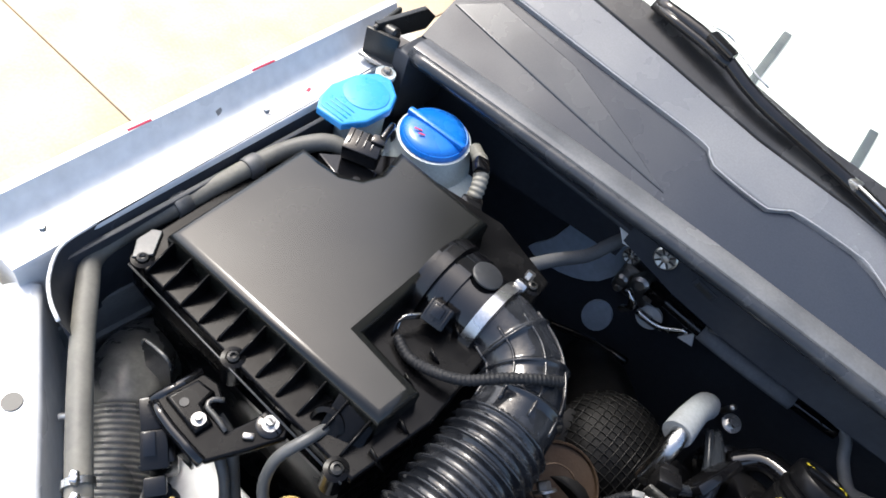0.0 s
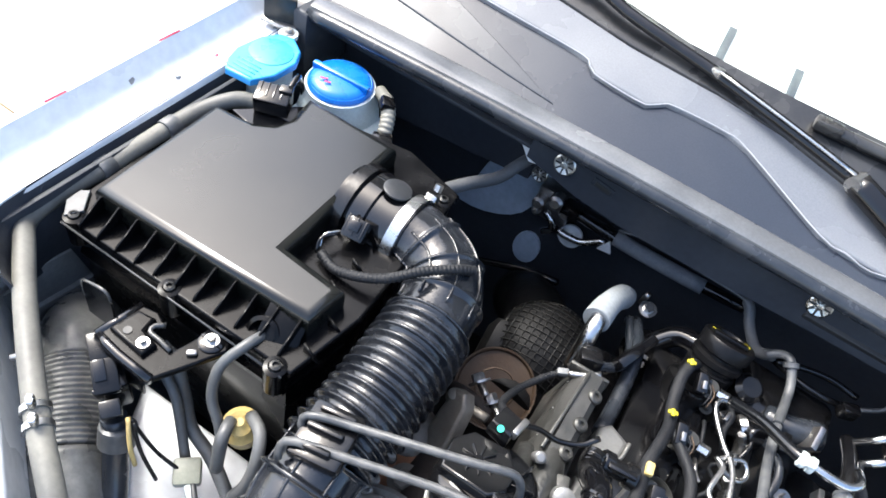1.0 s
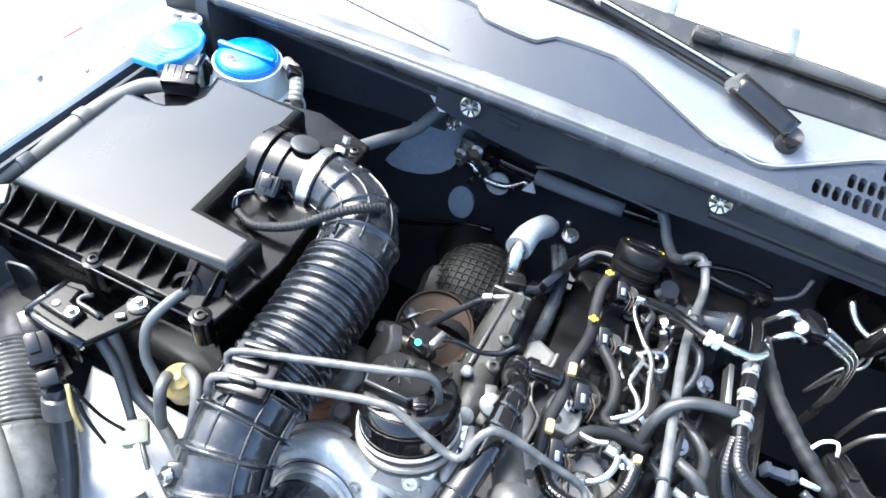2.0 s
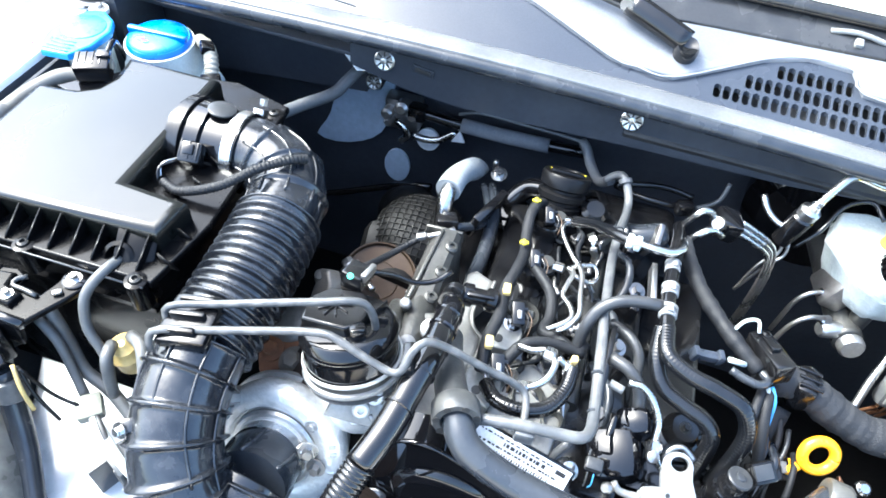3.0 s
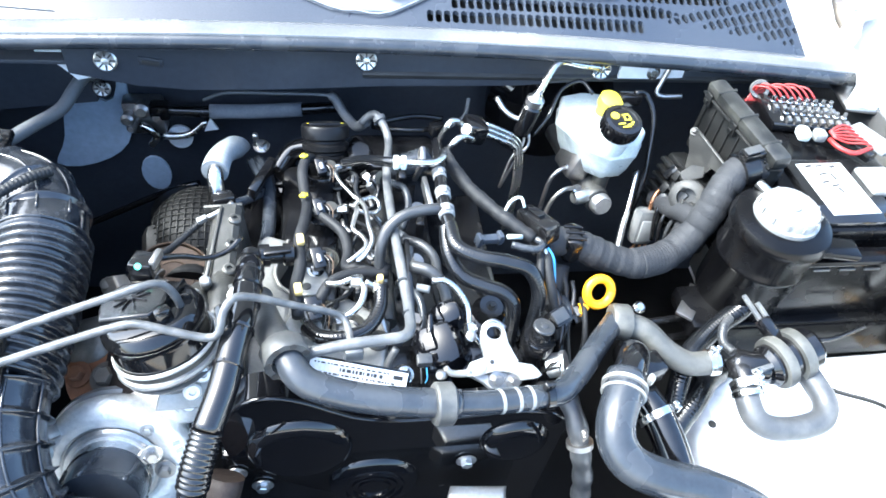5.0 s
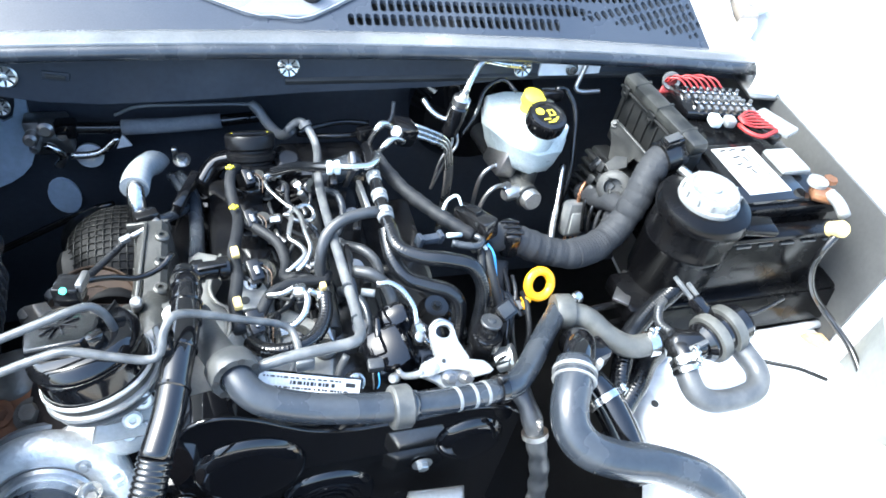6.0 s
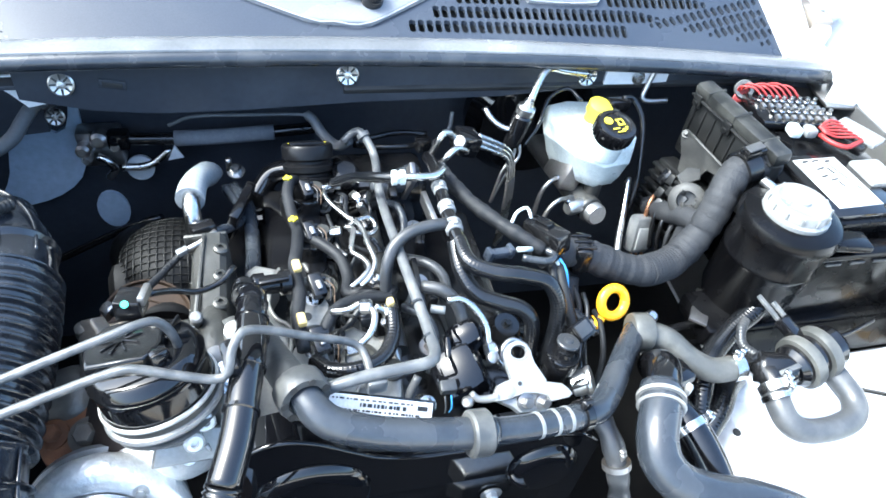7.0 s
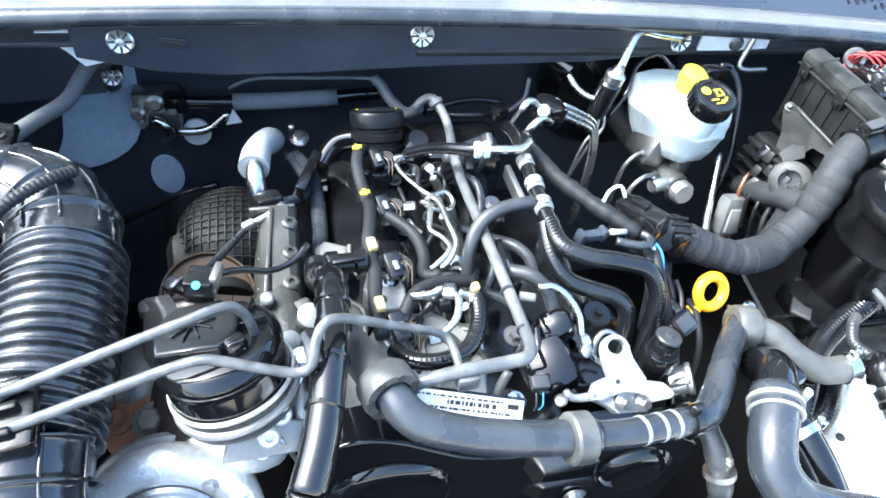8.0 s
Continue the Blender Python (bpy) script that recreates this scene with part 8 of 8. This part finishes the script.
pp = part("plate", prism([(0.036, 0.011), (0.033, 0.025), (0.022, 0.026), (-0.0495, 0.017), (-0.0495, 0.002), (-0.024, -0.002), (-0.012, -0.030), (0.018, -0.040), (0.024, -0.010)], -0.002, 0.002, 0.0006, None, PM), dusty_metal, cu, "pale dusty bracket plate")
part("plate_lip", tube([PM @ Vector(p) for p in ((0.022, 0.026, -0.002), (-0.015, 0.022, -0.003), (-0.0495, 0.017, -0.002))], 0.0022, 8, 0.01), dusty_metal, pp)
part("plate_bolt", hexbolt((0.788, -0.100, 1.070), (-0.6, -0.4, 0.7), 0.0035, 0.005), dusty_metal, pp)
part("ear", prism([(-0.018, -0.006), (0.010, -0.012), (0.020, 0.0), (0.006, 0.010), (-0.016, 0.008)], -0.0012, 0.0012, 0.0004, None, Matrix.Translation((0.770, -0.160, 1.046)) @ pose(0, 0, 0, 24, -12, 20)), dusty_metal, cu, "bent sheet ear")
part("unit", rbox((0.034, 0.120, 0.100), (0.800, -0.135, 0.965), (0, 10, 14), 0.005), dust_black, cu)
for k in range(6):
    part("fin", rbox((0.010, 0.105, 0.005), (0.768 + 0.002 * k, -0.140, 0.945 + k * 0.014), (0, 10, 14), 0.001), dust_black, cu)
rl_ = part("reel", lathe([(0.022, 0), (0.024, 0.004), (0.024, 0.016), (0.020, 0.020), (0.013, 0.021), (0.012, 0.012), (0, 0.012)], (0.766, -0.182, 1.022), (-0.62, -0.6, 0.5), 24), dusty_metal, cu, "dusty round connector")
for k in range(5):
    part("reel_rib", rbox((0.010, 0.003, 0.006), Vector((0.758, -0.192, 1.034)) + Vector((0.012 * math.cos(k * 1.25), 0.008 * math.sin(k * 1.25), 0.012 * math.sin(k * 1.25))), (0, -30, 40 + 70 * k), 0.001), dusty_metal, rl_)
part("cable_stub", tube([(0.770, -0.200, 1.02), (0.758, -0.21, 1.0), (0.752, -0.215, 0.97), (0.75, -0.21, 0.93)], 0.011, 14, 0.005), harness_tape, cu)

random.seed(5)
for k in range(12):
    x, y, z = 0.765 + random.uniform(-0.01, 0.012), -0.12 - 0.009 * k, 0.975 + random.uniform(0, 0.05)
    part("connector_block", rbox((0.014, 0.012, random.uniform(0.012, 0.026)), (x, y, z), (random.uniform(-8, 8), 24, 18), 0.002), random.choice((black_plastic, dust_black, dust_black, grey_rubber)), cu)
for k in range(5):
    y = -0.125 - 0.02 * k
    part("lead", tube([(0.764, y, 0.99), (0.748, y - 0.01, 0.985), (0.742, y - 0.02, 0.965), (0.745, y - 0.03, 0.93)], 0.003, 7, 0.006), random.choice((tape, black_plastic, copper)), cu)

# battery
ba = thing("battery", (0.93, -0.2, 0.90), "black car battery with a white warning label", "battery")
part("case", rbox((0.165, 0.268, 0.17), (0.930, -0.178, 0.985), (0, 0, 0), 0.006), box_black, ba)
part("lid", rbox((0.172, 0.274, 0.018), (0.930, -0.178, 1.079), (0, 0, 0), 0.004), box_black, ba)
part("lid_block", rbox((0.104, 0.118, 0.010), (0.917, -0.249, 1.0905), (0, 0, 0), 0.003), clean_black, ba)
lab = part("label", rbox((0.066, 0.094, 0.0016), (0.912, -0.247, 1.0958), (0, 0, 2), 0.0005), label_white, ba, "white warning label")
for x, y, w, h in ((0.893, -0.206, 0.010, 0.004), (0.909, -0.205, 0.012, 0.003), (0.926, -0.207, 0.009, 0.004), (0.906, -0.221, 0.013, 0.003), (0.918, -0.226, 0.003, 0.012), (0.902, -0.236, 0.011, 0.003), (0.912, -0.243, 0.012, 0.003), (0.915, -0.252, 0.003, 0.010), (0.930, -0.240, 0.0016, 0.06)):
    part("print_bar", rbox((w, h, 0.0006), (x, y, 1.0968), (0, 0, 14), 0), ink_void, lab)
part("white_cover", rbox((0.046, 0.050, 0.010), (0.978, -0.236, 1.096), (0, 0, 0), 0.004), white_plastic, ba, "white terminal cover")
cl = part("clamp", rbox((0.034, 0.026, 0.014), (0.986, -0.306, 1.097), (0, 0, -25), 0.006), copper, ba, "coppery terminal clamp")
part("clamp_nut", lathe([(0.013, 0), (0.013, 0.006), (0, 0.007)], (0.982, -0.292, 1.104), (0, 0, 1), 18), white_plastic, cl)
part("clamp_nut", lathe([(0.009, 0), (0.009, 0.006), (0, 0.006)], (1.004, -0.290, 1.104), (0, 0, 1), 6), copper, cl)
part("lug", tube([(0.988, -0.312, 1.104), (0.987, -0.332, 1.104), (0.984, -0.350, 1.100)], 0.0075, 12, 0.005), white_plastic, cl)
part("lug", lathe([(0.010, -0.012), (0.011, 0.006), (0.008, 0.01)], (0.972, -0.362, 1.090), (0.1, -0.6, 0.6), 16), dull_yellow, cl)
tr = thing("battery_tray", (0.92, -0.34, 0.85), "black battery tray with a slotted front ledge", "battery tray")
part("front", rbox((0.21, 0.024, 0.12), (0.915, -0.330, 1.0), (0, 0, 0), 0.006), box_black, tr)
part("ledge", rbox((0.19, 0.026, 0.010), (0.925, -0.336, 1.066), (0, 0, 0), 0.004), box_black, tr)
for k in range(5):
    part("slot", rbox((0.022, 0.003, 0.004), (0.862 + k * 0.034, -0.3435, 1.052), (0, 0, 0), 0.001), grey_rubber, tr)
part("base", rbox((0.34, 0.07, 0.03), (0.90, -0.320, 0.945), (0, 0, 0), 0.006), box_black, tr)
part("apron", rbox((0.30, 0.01, 0.055), (0.92, -0.358, 0.928), (-12, 0, 0), 0.003), box_black, tr)
part("rail", tube([(0.88, -0.377, 0.894), (0.97, -0.375, 0.894), (1.06, -0.373, 0.894)], 0.006, 10, 0.03), paint, tr, "bare metal rail")
for p, q in (((0.66, -0.325, 0.93), (0.76, -0.318, 0.935)), ((0.655, -0.345, 0.915), (0.74, -0.338, 0.92))):
    part("bar", tube([p, q], 0.005, 10, 0.03), satin_black, tr)
solo("tray_strap", rbox((0.075, 0.022, 0.004), (0.745, -0.31, 0.955), (0, 10, 50), 0.001), dull_steel, "bare metal strap beside the tray", "strap")

# fuse carrier on the battery with red leads
fc = thing("fuse_carrier", (0.94, -0.1, 1.092), "fuse carrier with rows of studs and red leads", "fuse carrier")
part("base", rbox((0.105, 0.075, 0.012), (0.94, -0.094, 1.096), (0, 0, -8), 0.003), gloss_black, fc)
for r in range(2):
    for k in range(8):
        x, y = 0.900 + k * 0.0118 + r * 0.006, -0.078 - r * 0.028 - k * 0.0016
        s = part("stud", lathe([(0.0046, 0), (0.0046, 0.006), (0.0028, 0.007), (0.0028, 0.013), (0, 0.013)], (x, y, 1.102), (0, 0, 1), 6), steel, fc)
        part("fuse", rbox((0.006, 0.010, 0.006), (x, y - 0.012, 1.105), (0, 0, -8), 0.001), dull_steel, fc)
random.seed(7)
for k in range(7):
    x = 0.905 + k * 0.010
    part("lead", tube([(x + 0.004, -0.076, 1.106), (x - 0.006, -0.062, 1.116), (x - 0.02, -0.05, 1.112 + 0.004 * (k % 2)), (0.888 + 0.003 * k, -0.045, 1.10), (0.878 + 0.003 * k, -0.052, 1.085)], 0.0015, 6, 0.006), red, fc)
part("grommet", lathe([(0.0125, -0.004), (0.014, 0), (0.0125, 0.005), (0.008, 0.004), (0.008, -0.004)], (0.897, -0.045, 1.104), (-0.4, -0.8, 0.5), 24), grey_tube, fc)
part("main_fuse", rbox((0.016, 0.022, 0.014), (0.914, -0.146, 1.103), (0, 0, -10), 0.004), milky, fc)
part("main_fuse", rbox((0.016, 0.018, 0.014), (0.936, -0.150, 1.103), (0, 0, -10), 0.004), white_plastic, fc)
for k in range(6):
    part("lead", tube([(0.948, -0.150 - 0.002 * k, 1.108), (0.965, -0.145 - 0.005 * k, 1.116 - 0.002 * k), (0.985, -0.150 - 0.006 * k, 1.112), (1.0, -0.156 - 0.006 * k, 1.106)], 0.0016, 6, 0.006), red, fc)
part("lead", tube([(0.945, -0.160, 1.104), (0.947, -0.180, 1.106), (0.962, -0.192, 1.106), (0.985, -0.186, 1.108), (1.002, -0.178, 1.106)], 0.0033, 10, 0.006), red, fc, "thick red lead")
part("relay", rbox((0.030, 0.060, 0.010), (1.000, -0.166, 1.109), (0, 0, 24), 0.003), white_plastic, fc, "white relay cover")
part("relay_socket", rbox((0.018, 0.062, 0.014), (0.979, -0.166, 1.100), (0, 0, 24), 0.002), black_plastic, fc)

# fuel filter
ff = thing("fuel_filter", (0.81, -0.3, 0.93), "black fuel filter canister with a white cap", "fuel filter")
FA = (0, -0.03, 1)
part("canister", lathe([(0.038, -0.165), (0.050, -0.158), (0.054, -0.145), (0.055, -0.075), (0.0565, -0.073), (0.0565, -0.068), (0.055, -0.066), (0.055, -0.03), (0.059, -0.028), (0.060, -0.020), (0.056, -0.012), (0.045, -0.008), (0, -0.008)], (0.812, -0.300, 1.108), FA, 44), box_black, ff)
cw = part("cap", lathe([(0.0375, -0.012), (0.0385, -0.008), (0.0380, -0.003), (0.0345, -0.001), (0.0335, 0.007), (0.0320, 0.0095), (0.028, 0.0105), (0.026, 0.0090), (0.010, 0.0090), (0.009, 0.012), (0, 0.012)], (0.812, -0.300, 1.108), FA, 40), white_plastic, ff, "white plastic cap")
for k in range(12):
    a = k * math.pi / 6
    part("cap_rib", rbox((0.003, 0.0022, 0.009), (0.812 + 0.0342 * math.cos(a), -0.300 + 0.0342 * math.sin(a), 1.1115), (0, 0, math.degrees(a)), 0), white_plastic, cw)
part("holder", rbox((0.09, 0.03, 0.01), (0.845, -0.335, 1.085), (0, 0, -10), 0.003), box_black, ff)
part("nipple", tube([(0.812, -0.265, 1.10), (0.80, -0.245, 1.105)], 0.006, 10, 0.006), steel, ff)
solo("fuel_hose", tube([(0.800, -0.335, 0.985), (0.790, -0.342, 0.975), (0.765, -0.352, 0.962), (0.735, -0.370, 0.95), (0.71, -0.392, 0.945), (0.695, -0.42, 0.93), (0.685, -0.45, 0.90)], lambda s, t: 0.0132 + 0.0002 * math.sin(1500 * s), 16, 0.001), oily_rubber, "black ribbed fuel hose under the filter", "hose")
solo("lower_hose", tube([(0.775, -0.385, 0.90), (0.745, -0.405, 0.915), (0.715, -0.435, 0.92), (0.685, -0.462, 0.90), (0.66, -0.50, 0.86)], lambda s, t: 0.0140 + 0.0002 * math.sin(1500 * s), 16, 0.001), oily_rubber, "dark braided hose above the body shelf", "hose")
for k in range(3):
    solo("copper_wire", tube([(0.640, -0.318 - 0.004 * k, 0.965), (0.655, -0.335 - 0.004 * k, 0.955), (0.675, -0.355 - 0.005 * k, 0.945), (0.70, -0.375 - 0.004 * k, 0.935)], 0.0022, 6, 0.008), copper, "thin copper-coloured wire by the tray", "wire", "copper wires")
nb = thing("stud_nut", (0.668, -0.318, 0.94), "small bright nut on a stud", "nut")
part("nut", lathe([(0.008, 0), (0.008, 0.007), (0.005, 0.010), (0, 0.010)], (0.668, -0.318, 0.955), (0, -0.4, 1), 14), steel, nb)

# coolant pump with couplings
cpmp = thing("coolant_pump", (0.77, -0.43, 0.94), "black coolant pump in rubber mounts", "pump")
PA = Vector((0.92, 0.25, 0.22)).normalized()
part("motor", lathe([(0.020, 0.0), (0.025, 0.006), (0.025, 0.062), (0.020, 0.068), (0, 0.068)], (0.772, -0.436, 0.990), PA, 28), gloss_black, cpmp)
for s in (0.018, 0.042):
    part("mount_ring", lathe([(0.0255, -0.0065), (0.0305, -0.006), (0.0315, 0.0), (0.0305, 0.006), (0.0255, 0.0065)], Vector((0.772, -0.436, 0.990)) + PA * s, PA, 30), dusty_hose, cpmp, "dusty rubber mount ring")
part("head", tube([(0.738, -0.425, 0.988), (0.750, -0.432, 0.990), (0.775, -0.436, 0.991)], 0.018, 18, 0.005), black_plastic, cpmp)
part("elbow", tube([(0.742, -0.425, 0.99), (0.742, -0.444, 0.992), (0.742, -0.456, 0.99)], 0.0135, 16, 0.004), black_plastic, cpmp)
part("rib", rbox((0.03, 0.006, 0.006), (0.757, -0.446, 1.004), (0, -10, 10), 0.001), grey_tube, cpmp)
part("plug", rbox((0.016, 0.03, 0.014), (0.786, -0.398, 1.012), (20, 0, 30), 0.003), black_plastic, cpmp)
for k in range(2):
    part("blade", rbox((0.006, 0.05, 0.004), (0.782 + 0.012 * k, -0.372 - 0.012 * k, 1.01), (15, 0, 20), 0.001), grey_tube, cpmp)
part("corrugated_lead", tube([(0.765, -0.36, 0.985), (0.752, -0.372, 0.985), (0.745, -0.39, 0.98), (0.748, -0.41, 0.985)], ribbed(0.005, 0.001, 0.004, 1.0), 10, 0.0012), grey_rubber, cpmp)
uh = thing("pump_hose", (0.78, -0.48, 0.95), "dusty grey U-shaped coolant hose", "hose")
part("hose", tube([(0.741, -0.450, 0.990), (0.739, -0.474, 0.982), (0.744, -0.492, 0.975), (0.762, -0.502, 0.972), (0.795, -0.503, 0.972), (0.822, -0.496, 0.975), (0.833, -0.478, 0.98), (0.828, -0.455, 0.985), (0.82, -0.432, 0.99)], 0.0134, 20, 0.004), mat("worn_hose_rubber", (0.045, 0.047, 0.050), 0.42, 0, (0.12, 0.12, 0.117), 0.5, 40, 220, 0.3, 0.0006), uh)
part("hose_clamp", clamp_ring((0.741, -0.456, 0.989), (0, -1, -0.2), 0.0158, 0.010, (0.3, 0, 1)), steel, uh, "sprung steel clamp")
part("hose_clamp", clamp_ring((0.740, -0.466, 0.986), (0, -1, -0.3), 0.0158, 0.006, (0.3, 0, 1)), steel, uh, "sprung steel clamp")

# radiator hose
rh = thing("radiator_hose", (0.6, -0.55, 0.95), "thick black radiator hose with a steel clamp", "hose")
part("neck", tube([(0.612, -0.412, 0.995), (0.606, -0.428, 1.018), (0.595, -0.446, 1.030), (0.582, -0.466, 1.033)], 0.0175, 20, 0.005), gloss_black, rh)
part("hose", tube([(0.583, -0.462, 1.033), (0.571, -0.485, 1.031), (0.560, -0.506, 1.024), (0.5585, -0.526, 1.014), (0.572, -0.545, 1.004), (0.605, -0.558, 0.995), (0.65, -0.567, 0.985), (0.70, -0.588, 0.97), (0.74, -0.62, 0.94)], lambda s, t: 0.0198 + 0.0014 * max(0, 1 - s / 0.03), 28, 0.005), rubber, rh)
part("hose_clamp", clamp_ring((0.577, -0.4735, 1.0325), (-0.42, -0.88, -0.05), 0.0222, 0.004, (0.9, 0.0, 0.4)), bright_alu, rh, "sprung steel clamp")
part("clamp_wire", lathe([(0.0216, -0.0015), (0.0236, 0.0), (0.0216, 0.0015)], (0.5735, -0.4815, 1.0315), (-0.42, -0.88, -0.05), 26), bright_alu, rh)
part("fitting", rbox((0.04, 0.03, 0.03), (0.632, -0.425, 0.985), (0, 0, 15), 0.006), black_plastic, rh)
ch2 = thing("thermostat_pipe", (0.64, -0.5, 0.9), "gloss black pipe with a steel clamp", "pipe")
part("pipe", tube([(0.622, -0.452, 0.975), (0.634, -0.480, 0.97), (0.644, -0.515, 0.955), (0.652, -0.56, 0.93)], 0.0185, 20, 0.006), gloss_black, ch2)
part("hose_clamp", clamp_ring((0.632, -0.477, 0.971), (0.3, -0.9, -0.2), 0.0192, 0.008, (0.9, 0.2, 0.4)), steel, ch2)
solo("drain_hose", tube([(0.525, -0.455, 1.0), (0.532, -0.485, 0.99), (0.538, -0.505, 0.965), (0.548, -0.52, 0.92), (0.555, -0.53, 0.86)], lambda s, t: 0.0108 + 0.0009 * math.sin(190 * s), 16, 0.003), grey_rubber, "dusty hose beside the timing cover", "hose")
part("clamp_wire", clamp_ring((0.537, -0.502, 0.97), (0.1, -0.5, -0.8), 0.0128, 0.006), dull_steel, rh)

# cables over the shelf
solo("battery_cable", tube([(0.970, -0.366, 1.085), (0.957, -0.372, 1.060), (0.962, -0.373, 1.028), (0.990, -0.374, 0.985), (1.024, -0.380, 0.950), (1.036, -0.405, 0.938), (1.044, -0.445, 0.925), (1.030, -0.52, 0.905)], 0.0048, 10, 0.006), black_plastic, "black battery cable hanging to the shelf", "cable")
solo("lamp_wire", tube([(0.80, -0.355, 0.99), (0.825, -0.372, 0.975), (0.86, -0.38, 0.965), (0.90, -0.385, 0.965), (0.96, -0.37, 0.97)], 0.003, 8, 0.008), black_plastic, "thin black wire along the tray", "cable")
solo("lamp_wire", tube([(0.835, -0.412, 0.975), (0.86, -0.43, 0.945), (0.90, -0.44, 0.93), (0.95, -0.452, 0.92), (0.99, -0.47, 0.91)], 0.0032, 8, 0.008), black_plastic, "thin black wire over the shelf", "cable")
hl = thing("headlamp", (0.93, -0.62, 0.84), "pale plastic headlamp housing", "headlamp")
part("housing", lathe([(0.075, 0), (0.072, 0.05), (0.055, 0.075), (0.02, 0.08), (0, 0.08)], (0.93, -0.62, 0.865), (0.1, 0.1, 1), 30), milky, hl)
part("rust_stain", prism([(1.018, -0.386), (1.035, -0.381), (1.058, -0.388), (1.060, -0.408), (1.052, -0.428), (1.040, -0.432), (1.036, -0.414), (1.024, -0.402)], 0.8905, 0.8912, 0), mat("tan_rust_stain", (0.42, 0.27, 0.12), 0.7, 0, (0.5, 0.42, 0.3), 0.7, 60, 240, 0.2, 0.0005), shelf_part, "rust stain")
